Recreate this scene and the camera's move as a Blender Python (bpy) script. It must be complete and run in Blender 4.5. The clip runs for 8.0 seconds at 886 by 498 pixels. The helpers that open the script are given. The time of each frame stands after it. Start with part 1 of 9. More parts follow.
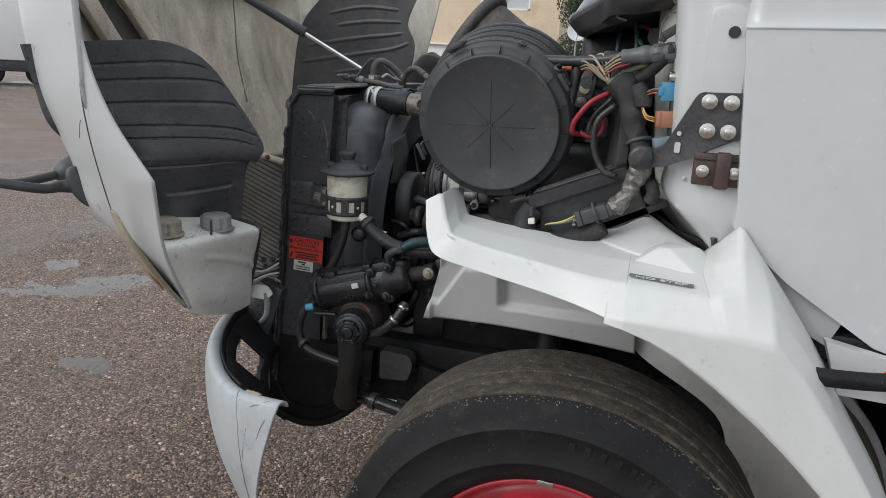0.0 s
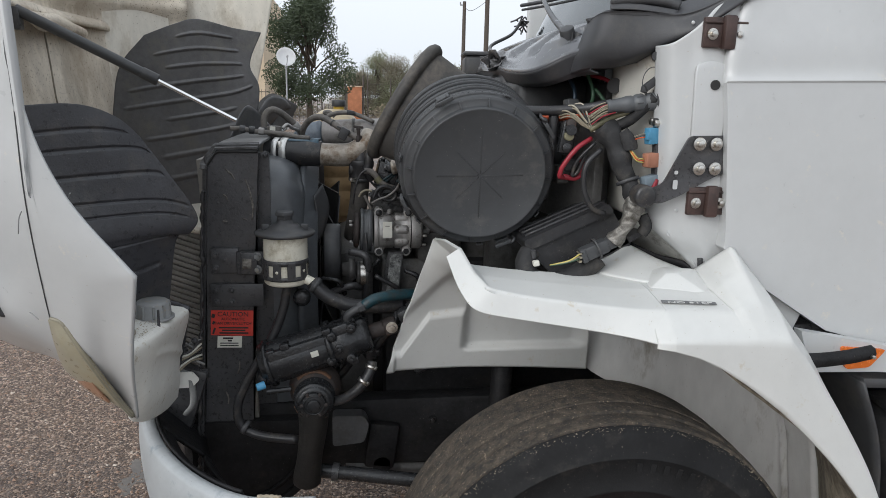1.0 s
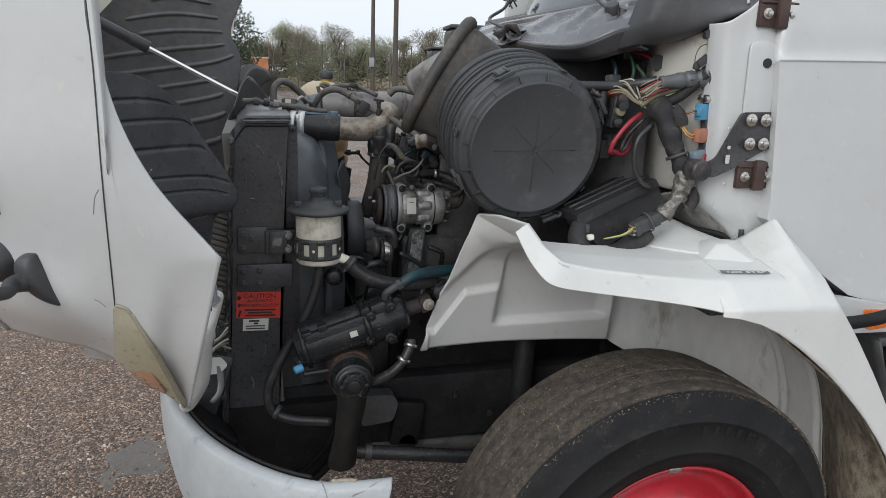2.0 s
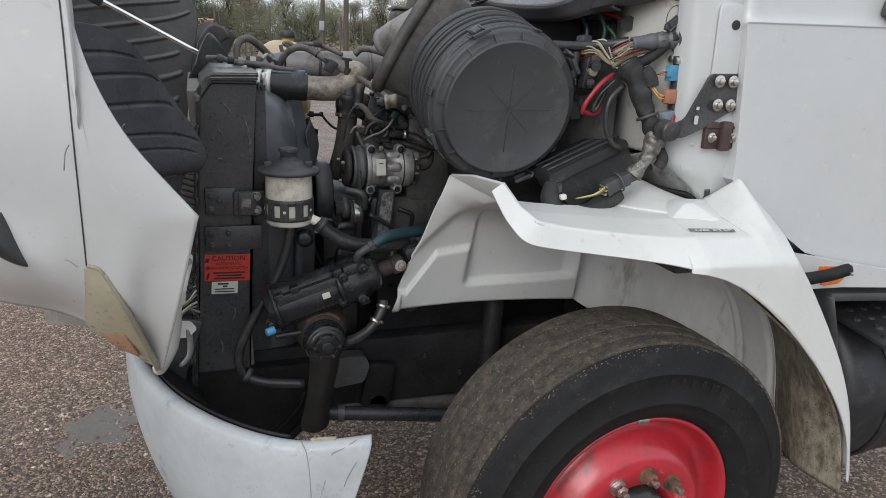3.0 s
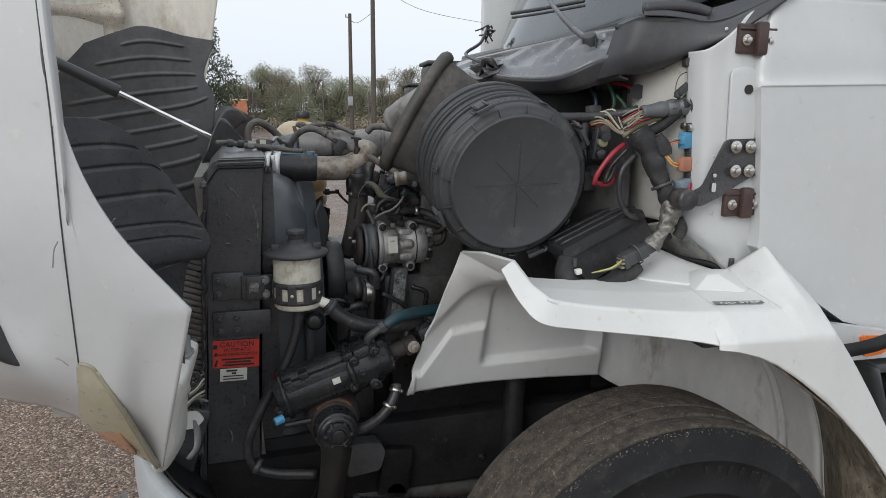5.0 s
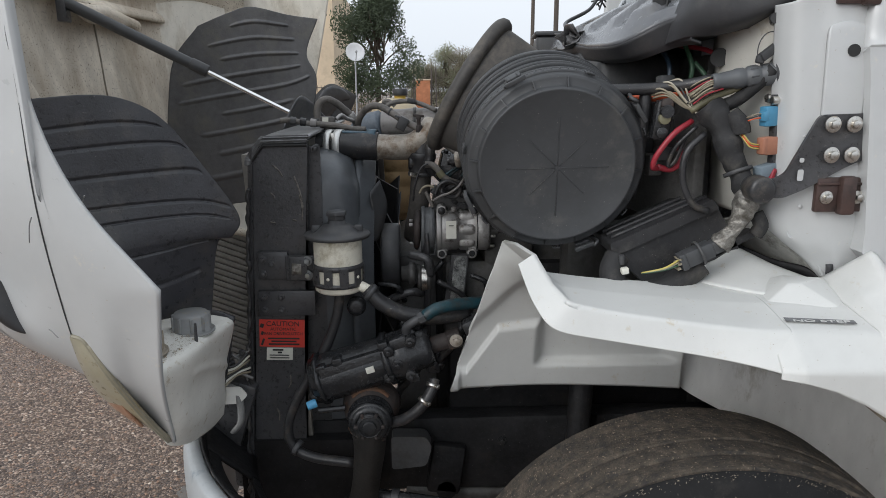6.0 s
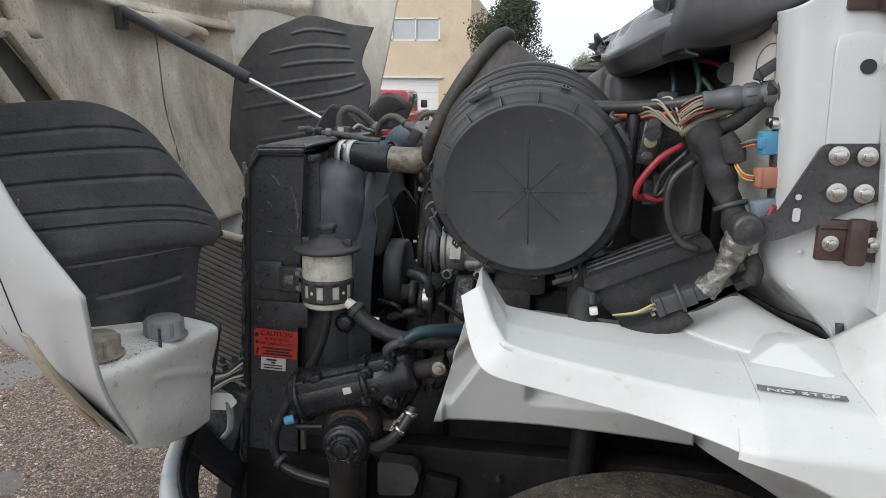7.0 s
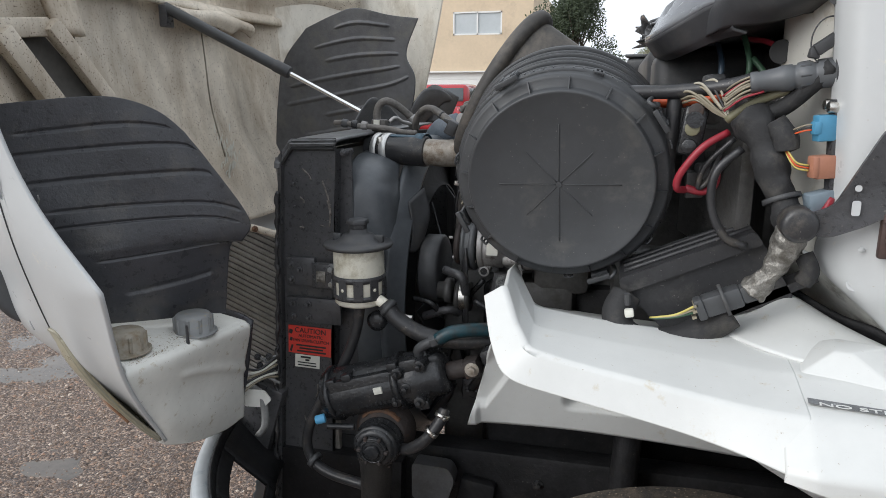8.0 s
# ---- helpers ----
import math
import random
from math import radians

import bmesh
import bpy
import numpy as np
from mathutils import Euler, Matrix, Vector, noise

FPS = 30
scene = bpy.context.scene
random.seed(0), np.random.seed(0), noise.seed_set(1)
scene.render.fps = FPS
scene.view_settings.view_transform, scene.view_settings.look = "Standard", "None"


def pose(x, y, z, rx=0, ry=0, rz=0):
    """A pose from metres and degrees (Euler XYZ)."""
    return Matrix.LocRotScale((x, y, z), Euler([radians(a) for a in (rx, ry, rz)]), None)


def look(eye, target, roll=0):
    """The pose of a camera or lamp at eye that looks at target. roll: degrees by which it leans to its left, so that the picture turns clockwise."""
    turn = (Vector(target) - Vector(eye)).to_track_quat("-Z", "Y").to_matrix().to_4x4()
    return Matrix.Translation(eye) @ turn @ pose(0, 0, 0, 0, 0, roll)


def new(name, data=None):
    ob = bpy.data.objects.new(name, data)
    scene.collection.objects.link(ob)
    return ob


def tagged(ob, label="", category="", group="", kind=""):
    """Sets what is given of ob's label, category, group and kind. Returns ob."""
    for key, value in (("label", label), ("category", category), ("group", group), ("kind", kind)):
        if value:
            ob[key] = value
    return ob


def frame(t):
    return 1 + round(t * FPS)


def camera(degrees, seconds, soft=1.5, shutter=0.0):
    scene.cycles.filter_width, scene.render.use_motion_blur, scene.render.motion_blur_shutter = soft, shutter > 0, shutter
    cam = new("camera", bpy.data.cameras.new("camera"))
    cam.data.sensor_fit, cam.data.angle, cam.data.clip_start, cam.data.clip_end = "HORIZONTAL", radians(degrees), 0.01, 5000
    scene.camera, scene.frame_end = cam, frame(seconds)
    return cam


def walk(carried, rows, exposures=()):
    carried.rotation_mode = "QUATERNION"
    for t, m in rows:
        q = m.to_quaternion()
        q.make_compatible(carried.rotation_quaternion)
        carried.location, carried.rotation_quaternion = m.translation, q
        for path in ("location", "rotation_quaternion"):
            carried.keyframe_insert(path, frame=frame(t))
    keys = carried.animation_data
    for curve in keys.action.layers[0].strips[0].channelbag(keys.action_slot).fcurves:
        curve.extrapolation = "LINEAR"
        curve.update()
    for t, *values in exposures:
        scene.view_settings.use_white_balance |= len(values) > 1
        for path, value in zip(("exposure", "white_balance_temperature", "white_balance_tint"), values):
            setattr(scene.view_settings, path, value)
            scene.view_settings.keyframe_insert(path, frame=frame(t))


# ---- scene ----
cam = camera(65.9, 8.0, soft=0.65)
# seconds, eye in metres, Euler turn in degrees
ROWS = [
    (0.0, 0.0926, -1.3256, 1.6690, 74.800, -3.200, 16.300),
    (0.5, -0.3011, -1.2712, 1.6850, 75.875, -1.783, 4.529),
    (1.0, -0.6051, -1.3454, 1.7177, 77.520, -1.220, -7.809),
    (1.2, -0.7042, -1.3145, 1.7064, 77.173, -1.561, -9.965),
    (2.3, -1.0180, -1.2552, 1.7046, 74.801, -2.446, -17.175),
    (2.5, -1.0303, -1.2605, 1.6776, 74.036, -2.879, -18.121),
    (3.0, -1.0272, -1.2479, 1.6838, 73.168, -2.839, -19.419),
    (3.5, -1.0158, -1.2436, 1.7090, 75.500, -2.732, -22.022),
    (4.0, -1.0241, -1.2590, 1.7176, 77.684, -2.613, -21.522),
    (4.2, -1.0220, -1.2510, 1.7279, 77.649, -2.673, -21.297),
    (5.3, -0.8507, -1.1196, 1.6954, 78.846, -0.033, -13.434),
    (5.5, -0.7540, -1.0535, 1.6942, 78.317, -0.442, -9.655),
    (6.0, -0.5755, -1.1089, 1.6931, 76.859, 0.318, -2.218),
    (6.5, -0.4209, -1.1284, 1.7072, 76.276, -2.115, 2.925),
    (7.0, -0.2273, -0.9808, 1.7053, 77.447, -0.847, 9.067),
    (7.5, -0.1572, -0.9254, 1.7034, 77.346, -0.077, 12.981),
    (8.0, -0.1699, -0.9003, 1.6942, 76.983, 0.219, 14.193),
]
walk(cam, [(t, pose(x, y, z, rx, ry, rz)) for t, x, y, z, rx, ry, rz in ROWS], exposures=((0.0, 0.43), (0.5, 0.48), (1.2, 0.46), (2.5, 0.46), (3.5, 0.63), (4.2, 0.60), (5.5, 0.35), (6.5, 0.51), (8.0, 0.70)))

# ---- world, sun, exposure ----
world = bpy.data.worlds.new("overcast")
scene.world = world
world.use_nodes = True
wn, wl = world.node_tree.nodes, world.node_tree.links
sky = wn.new("ShaderNodeTexSky")
sky.sky_type = "NISHITA"
sky.sun_disc = False
sky.sun_elevation, sky.sun_rotation = radians(30), radians(227)
sky.air_density, sky.dust_density, sky.ozone_density = 1.0, 6.0, 1.0
grey = wn.new("ShaderNodeHueSaturation")
grey.inputs["Saturation"].default_value = 0.12
wl.new(sky.outputs[0], grey.inputs["Color"])
veil = wn.new("ShaderNodeMix")
veil.data_type = "RGBA"
veil.inputs["Factor"].default_value = 0.72
veil.inputs["B"].default_value = (9.2, 9.9, 10.8, 1)
wl.new(grey.outputs[0], veil.inputs["A"])
wl.new(veil.outputs["Result"], wn["Background"].inputs[0])
wn["Background"].inputs[1].default_value = 0.09
sun = new("sun", bpy.data.lights.new("sun", "SUN"))
sun.data.energy, sun.data.angle, sun.data.color = 0.75, radians(35), (1.0, 0.99, 0.98)
sun.matrix_world = look((-6.2, -5.8, 5.0), (0, 0, 0))

# ---- materials ----
def mat(name, col, rough=0.5, metal=0.0, var=0.15, scale=8.0, bump=0.0, bscale=60.0, dirt=None, damt=0.5, dscale=4.0, spec=0.5, coat=0.0, streak=None, speck=None, samt=0.35):
    """A surface with colour variation at two scales, fine relief, and stains of another colour."""
    m = bpy.data.materials.new(name)
    m.use_nodes = True
    n, l = m.node_tree.nodes, m.node_tree.links
    b = n["Principled BSDF"]
    tc = n.new("ShaderNodeTexCoord")
    geo = n.new("ShaderNodeNewGeometry")
    def tex(sc, det, rgh=0.6):
        t = n.new("ShaderNodeTexNoise")
        t.inputs["Scale"].default_value, t.inputs["Detail"].default_value, t.inputs["Roughness"].default_value = sc, det, rgh
        if streak:
            mp = n.new("ShaderNodeMapping")
            mp.inputs["Scale"].default_value = streak
            l.new(geo.outputs["Position"], mp.inputs["Vector"])
            l.new(mp.outputs[0], t.inputs["Vector"])
        else:
            l.new(geo.outputs["Position"], t.inputs["Vector"])
        return t
    big, fine = tex(scale, 4), tex(scale * 9, 5)
    mix = n.new("ShaderNodeMath")
    mix.operation = "MULTIPLY_ADD"
    mix.inputs[1].default_value = 0.6
    l.new(big.outputs[0], mix.inputs[0])
    half = n.new("ShaderNodeMath")
    half.operation = "MULTIPLY"
    half.inputs[1].default_value = 0.4
    l.new(fine.outputs[0], half.inputs[0])
    l.new(half.outputs[0], mix.inputs[2])
    ramp = n.new("ShaderNodeValToRGB")
    lo = [max(0.0, c * (1 - var * 1.6)) for c in col]
    hi = [min(1.0, c * (1 + var * 1.6)) for c in col]
    ramp.color_ramp.elements[0].position, ramp.color_ramp.elements[1].position = 0.3, 0.7
    ramp.color_ramp.elements[0].color, ramp.color_ramp.elements[1].color = (*lo, 1), (*hi, 1)
    l.new(mix.outputs[0], ramp.inputs[0])
    out = ramp.outputs[0]
    rr = n.new("ShaderNodeMapRange")
    rr.inputs["To Min"].default_value, rr.inputs["To Max"].default_value = max(0.02, rough - 0.12), min(1, rough + 0.12)
    l.new(fine.outputs[0], rr.inputs[0])
    l.new(rr.outputs[0], b.inputs["Roughness"])
    if dirt:
        dn = tex(dscale, 8, 0.7)
        dr = n.new("ShaderNodeValToRGB")
        dr.color_ramp.elements[0].position, dr.color_ramp.elements[1].position = 0.62 - damt * 0.3, 0.72 - damt * 0.12
        l.new(dn.outputs[0], dr.inputs[0])
        mx = n.new("ShaderNodeMix")
        mx.data_type = "RGBA"
        mx.inputs["B"].default_value = (*dirt, 1)
        l.new(out, mx.inputs["A"])
        l.new(dr.outputs[0], mx.inputs["Factor"])
        out = mx.outputs["Result"]
    if speck:
        sn = n.new("ShaderNodeTexNoise")
        sn.inputs["Scale"].default_value, sn.inputs["Detail"].default_value = 190, 3
        l.new(geo.outputs["Position"], sn.inputs["Vector"])
        sr = n.new("ShaderNodeValToRGB")
        sr.color_ramp.elements[0].position, sr.color_ramp.elements[1].position = 0.74 - samt * 0.2, 0.80 - samt * 0.2
        l.new(sn.outputs[0], sr.inputs[0])
        sx = n.new("ShaderNodeMix")
        sx.data_type = "RGBA"
        sx.inputs["B"].default_value = (*speck, 1)
        l.new(out, sx.inputs["A"])
        l.new(sr.outputs[0], sx.inputs["Factor"])
        out = sx.outputs["Result"]
    l.new(out, b.inputs["Base Color"])
    b.inputs["Metallic"].default_value = metal
    b.inputs["Specular IOR Level"].default_value = spec
    b.inputs["Coat Weight"].default_value = coat
    b.inputs["Coat Roughness"].default_value = 0.12
    if bump:
        bn = tex(bscale, 4)
        bp = n.new("ShaderNodeBump")
        bp.inputs["Strength"].default_value, bp.inputs["Distance"].default_value = min(1.0, bump), 0.004
        l.new(bn.outputs[0], bp.inputs["Height"])
        l.new(bp.outputs[0], b.inputs["Normal"])
    return m

WHITE = mat("white_paint", (0.515, 0.525, 0.525), 0.32, var=0.03, scale=3, coat=0.3, dirt=(0.60, 0.575, 0.52), damt=0.0, dscale=22, speck=(0.42, 0.39, 0.34), samt=0.1)
WHITE_MOULD = mat("white_moulded_plastic", (0.60, 0.605, 0.588), 0.42, var=0.03, scale=4, bump=0.05, bscale=300, dirt=(0.52, 0.48, 0.40), damt=0.02, dscale=26, speck=(0.34, 0.3, 0.24), samt=0.15)
WELL = mat("wheel_well_grimed", (0.68, 0.68, 0.665), 0.6, var=0.10, scale=3, dirt=(0.30, 0.27, 0.22), damt=0.12, dscale=5, streak=(1, 1, 0.35), speck=(0.34, 0.3, 0.24), samt=0.2)
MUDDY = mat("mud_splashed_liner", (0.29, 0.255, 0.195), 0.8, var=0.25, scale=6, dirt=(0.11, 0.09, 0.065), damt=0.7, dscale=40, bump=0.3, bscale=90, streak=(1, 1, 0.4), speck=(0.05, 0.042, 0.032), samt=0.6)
LINER = mat("grimy_cream_liner", (0.64, 0.575, 0.48), 0.65, var=0.22, scale=2.2, dirt=(0.30, 0.235, 0.165), damt=0.55, dscale=1.9, streak=(1, 1, 0.4), speck=(0.10, 0.07, 0.045), samt=0.62)
TANKW = mat("tank_plastic", (0.76, 0.75, 0.7), 0.5, var=0.06, scale=5, dirt=(0.45, 0.38, 0.26), damt=0.1, dscale=30, speck=(0.24, 0.19, 0.13), samt=0.22)
BLACKP = mat("black_moulded_plastic", (0.052, 0.053, 0.056), 0.5, var=0.2, scale=6, bump=0.1, bscale=220, dirt=(0.075, 0.072, 0.068), damt=0.35, dscale=9, speck=(0.14, 0.135, 0.13), samt=0.2)
# Lighter copy of FLAPM: the far sheet's stronger light is put into its colour.
FLAP_LIT = mat("dusty_lit_splash_sheet", (0.088, 0.088, 0.092), 0.36, var=0.25, scale=5, bump=0.2, bscale=150, dirt=(0.12, 0.115, 0.105), damt=0.4, dscale=8, speck=(0.17, 0.165, 0.155), samt=0.25)
FLAPM = mat("black_splash_sheet", (0.046, 0.047, 0.053), 0.30, var=0.25, scale=5, bump=0.2, bscale=150, dirt=(0.085, 0.08, 0.075), damt=0.35, dscale=8, speck=(0.15, 0.145, 0.14), samt=0.25)
LIDM = mat("air_cleaner_grey_plastic", (0.047, 0.049, 0.052), 0.5, var=0.12, scale=5, bump=0.08, bscale=400, dirt=(0.075, 0.074, 0.071), damt=0.3, dscale=12, speck=(0.13, 0.128, 0.122), samt=0.22)
COWLM = mat("cowl_grey_plastic", (0.13, 0.135, 0.145), 0.24, var=0.15, scale=5, bump=0.1, bscale=260, dirt=(0.14, 0.14, 0.14), damt=0.3, dscale=12, speck=(0.2, 0.2, 0.2), samt=0.15)
STEELB = mat("black_painted_steel", (0.054, 0.054, 0.057), 0.30, var=0.25, scale=10, bump=0.22, bscale=140, dirt=(0.075, 0.07, 0.066), damt=0.2, dscale=16, speck=(0.13, 0.122, 0.11), samt=0.35)
GREASY = mat("greasy_black_casting", (0.021, 0.022, 0.024), 0.24, var=0.3, scale=14, bump=0.4, bscale=110, dirt=(0.034, 0.033, 0.032), damt=0.3, dscale=20, speck=(0.085, 0.08, 0.074), samt=0.3)
DARK = mat("sooty_engine_iron", (0.075, 0.073, 0.071), 0.42, var=0.3, scale=9, bump=0.5, bscale=60, dirt=(0.045, 0.04, 0.034), damt=0.35, dscale=14, speck=(0.15, 0.14, 0.12), samt=0.18)
RUBBER = mat("worn_tyre_rubber", (0.013, 0.013, 0.0135), 0.75, var=0.3, scale=10, bump=0.2, bscale=160, dirt=(0.030, 0.028, 0.026), damt=0.2, dscale=16, speck=(0.12, 0.105, 0.085), samt=0.25, spec=0.22)
TREAD = mat("dusty_tyre_tread", (0.070, 0.056, 0.042), 0.85, var=0.5, scale=30, bump=1.2, bscale=130, dirt=(0.024, 0.022, 0.020), damt=0.65, dscale=48, speck=(0.24, 0.19, 0.135), samt=0.55)
HOSE = mat("black_hose_rubber", (0.028, 0.028, 0.030), 0.36, var=0.2, scale=14, bump=0.15, bscale=200, dirt=(0.09, 0.08, 0.068), damt=0.3, dscale=20, speck=(0.13, 0.122, 0.11), samt=0.3)
RED = mat("red_wheel_paint", (0.42, 0.022, 0.035), 0.32, var=0.14, scale=7, coat=0.3, dirt=(0.2, 0.03, 0.034), damt=0.4, dscale=14, speck=(0.2, 0.06, 0.05), samt=0.25)
CHROME = mat("zinc_plated_steel", (0.62, 0.60, 0.56), 0.3, metal=1.0, var=0.15, scale=30, dirt=(0.32, 0.24, 0.15), damt=0.2, dscale=60)
ALU = mat("cast_aluminium", (0.42, 0.41, 0.40), 0.55, metal=0.6, var=0.15, scale=20, bump=0.25, bscale=160, dirt=(0.12, 0.10, 0.085), damt=0.3, dscale=30)
PIPEM = mat("weathered_cast_pipe", (0.36, 0.325, 0.28), 0.55, metal=0.4, var=0.2, scale=14, bump=0.25, bscale=90, dirt=(0.16, 0.11, 0.07), damt=0.45, dscale=25)
RUST = mat("rusty_steel", (0.15, 0.078, 0.045), 0.8, var=0.35, scale=25, bump=0.5, bscale=120, dirt=(0.05, 0.035, 0.028), damt=0.5, dscale=30)
HINGEM = mat("brown_oxide_steel", (0.060, 0.036, 0.031), 0.5, var=0.25, scale=20, dirt=(0.03, 0.022, 0.02), damt=0.4, dscale=25)
BUMPM = mat("scuffed_grey_bumper", (0.37, 0.39, 0.40), 0.42, var=0.10, scale=4, bump=0.05, bscale=80, dirt=(0.20, 0.235, 0.26), damt=0.16, dscale=9, speck=(0.2, 0.2, 0.2), samt=0.1)
MILK = mat("translucent_reservoir", (0.80, 0.77, 0.66), 0.4, var=0.08, scale=8, dirt=(0.4, 0.35, 0.24), damt=0.3, dscale=12)
AMBER = mat("amber_surge_tank", (0.42, 0.285, 0.15), 0.35, var=0.12, scale=6, dirt=(0.24, 0.14, 0.06), damt=0.3, dscale=10)
YELLOW = mat("yellow_filler_neck", (0.55, 0.37, 0.06), 0.45, var=0.1)
BLUEH = mat("blue_printed_hose", (0.035, 0.075, 0.105), 0.4, var=0.3, scale=30)
TEAL = mat("teal_hose", (0.01, 0.048, 0.062), 0.4, var=0.25, scale=25, dirt=(0.03, 0.03, 0.03), damt=0.6, dscale=40)
BLUEP = mat("blue_plastic", (0.07, 0.25, 0.4), 0.4, var=0.1)
ORANGEP = mat("orange_brown_plastic", (0.4, 0.18, 0.115), 0.45, var=0.12)
AMBERL = mat("orange_marker_lens", (0.72, 0.16, 0.02), 0.25, var=0.1, coat=0.4)
GREYP = mat("grey_plastic", (0.058, 0.06, 0.063), 0.45, var=0.12)
LAMPM = mat("yellowed_headlamp_lens", (0.35, 0.325, 0.245), 0.3, var=0.12, scale=6, coat=0.3, dirt=(0.34, 0.285, 0.17), damt=0.45, dscale=5)
LAMPO = mat("headlamp_turn_lens", (0.36, 0.20, 0.125), 0.3, var=0.12, coat=0.4)
W_RED = mat("red_wire", (0.27, 0.02, 0.032), 0.4, var=0.1)
W_ORANGE = mat("orange_wire", (0.62, 0.10, 0.03), 0.4, var=0.1)
W_TAN = mat("tan_wire", (0.25, 0.22, 0.16), 0.5, var=0.12)
W_PALE = mat("pale_wire", (0.38, 0.35, 0.28), 0.5, var=0.12)
W_YELLOW = mat("yellow_wire", (0.5, 0.42, 0.12), 0.45, var=0.1)
# Green and blue kept dark: shade under the cowl is in their colour.
W_GREEN = mat("green_wire", (0.035, 0.085, 0.048), 0.45, var=0.1)
W_BLUE = mat("blue_wire", (0.022, 0.04, 0.062), 0.45, var=0.1)
FOIL = mat("wrinkled_foil_tape", (0.235, 0.225, 0.205), 0.42, metal=0.6, var=0.35, scale=50, bump=1.0, bscale=95, dirt=(0.10, 0.09, 0.075), damt=0.5, dscale=45)
FIREWALLM = mat("cream_firewall_paint", (0.55, 0.535, 0.49), 0.42, var=0.05, scale=5, dirt=(0.42, 0.38, 0.31), damt=0.12, dscale=14, speck=(0.25, 0.22, 0.18), samt=0.15)
# Lower firewall darker than FIREWALLM: its shade is mixed into the grime colour.
SHADED_GRIME = mat("shaded_grimy_paint", (0.46, 0.46, 0.43), 0.5, var=0.2, scale=6, dirt=(0.10, 0.09, 0.075), damt=0.4, dscale=12)
DECALM = mat("worn_grey_decal", (0.15, 0.155, 0.16), 0.4, var=0.3, scale=40, dirt=(0.42, 0.42, 0.42), damt=0.3, dscale=60)
CHIPPED = mat("chipped_black_over_grey", (0.03, 0.031, 0.033), 0.45, var=0.2, scale=20, dirt=(0.34, 0.35, 0.34), damt=0.75, dscale=55)
STICKER_RED = mat("red_sticker", (0.56, 0.045, 0.03), 0.45, var=0.06)
STICKER_WHITE = mat("white_sticker", (0.66, 0.65, 0.58), 0.5, var=0.06)
INK = mat("black_ink", (0.02, 0.02, 0.02), 0.6, var=0.05)
BLUENIP = mat("bright_blue_cap", (0.09, 0.33, 0.55), 0.4, var=0.06)
RODM = mat("polished_rod", (0.86, 0.86, 0.86), 0.12, metal=1.0, var=0.03)
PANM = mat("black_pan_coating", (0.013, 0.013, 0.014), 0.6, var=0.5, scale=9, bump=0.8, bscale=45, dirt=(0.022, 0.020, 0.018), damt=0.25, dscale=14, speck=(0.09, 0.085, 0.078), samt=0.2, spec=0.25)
GRILLEM = mat("weathered_black_grille", (0.25, 0.237, 0.218), 0.6, var=0.25, scale=12, dirt=(0.22, 0.21, 0.195), damt=0.35, dscale=9, speck=(0.2, 0.19, 0.17), samt=0.25)
SCREENM = mat("charge_cooler_fins", (0.19, 0.178, 0.162), 0.6, var=0.2, scale=10, dirt=(0.3, 0.27, 0.235), damt=0.4, dscale=9)
GLASS = mat("dark_window_glass", (0.05, 0.06, 0.065), 0.06, var=0.1, spec=0.9)
STUCCO = mat("tan_stucco", (0.62, 0.50, 0.36), 0.85, var=0.06, scale=0.6, bump=0.15, bscale=12, dirt=(0.5, 0.4, 0.29), damt=0.25, dscale=0.5)
WHITEWALL = mat("white_painted_siding", (0.74, 0.74, 0.72), 0.6, var=0.04, scale=0.5)
PANE = mat("pale_window_pane", (0.42, 0.45, 0.46), 0.12, var=0.08, scale=0.4, spec=0.8)
BRICK = mat("orange_brick", (0.42, 0.17, 0.085), 0.85, var=0.2, scale=3)
BARK = mat("bark", (0.085, 0.066, 0.05), 0.9, var=0.25, scale=6, bump=0.6, bscale=25)
def leaf_mat(name, col, through_col, var=0.35, scale=0.7):
    """Leaves: matt, and lit through from behind."""
    m = mat(name, col, 0.7, var=var, scale=scale, spec=0.2)
    n, l = m.node_tree.nodes, m.node_tree.links
    tr = n.new("ShaderNodeBsdfTranslucent")
    tr.inputs["Color"].default_value = (*through_col, 1)
    mix = n.new("ShaderNodeMixShader")
    mix.inputs[0].default_value = 0.45
    l.new(n["Principled BSDF"].outputs[0], mix.inputs[1])
    l.new(tr.outputs[0], mix.inputs[2])
    l.new(mix.outputs[0], n["Material Output"].inputs[0])
    return m

LEAF = leaf_mat("dark_green_leaves", (0.095, 0.115, 0.08), (0.085, 0.115, 0.055), 0.4, 1.2)
# Distance haze is painted in: both brush colours lightened, with little contrast.
LEAF_HAZED = leaf_mat("hazed_olive_brush", (0.27, 0.275, 0.185), (0.30, 0.32, 0.19), 0.3, 0.3)
LEAF_HAZED_BROWN = leaf_mat("hazed_brown_brush", (0.27, 0.245, 0.185), (0.29, 0.265, 0.19), 0.3, 0.3)
SCRUB = mat("dry_brown_scrub", (0.26, 0.22, 0.15), 0.85, var=0.3, scale=0.6)
POLE = mat("weathered_timber_pole", (0.085, 0.07, 0.058), 0.85, var=0.2, scale=3, streak=(6, 6, 0.5))
FENCEM = mat("rusted_fence_steel", (0.10, 0.085, 0.075), 0.7, var=0.2)
DISHM = mat("grey_dish_enamel", (0.58, 0.59, 0.60), 0.45, var=0.05)
REDCAR = mat("red_car_paint", (0.36, 0.018, 0.025), 0.22, var=0.08, coat=0.6)
WATER = mat("puddle_water", (0.1, 0.082, 0.066), 0.1, var=0.25, scale=5, spec=0.5)
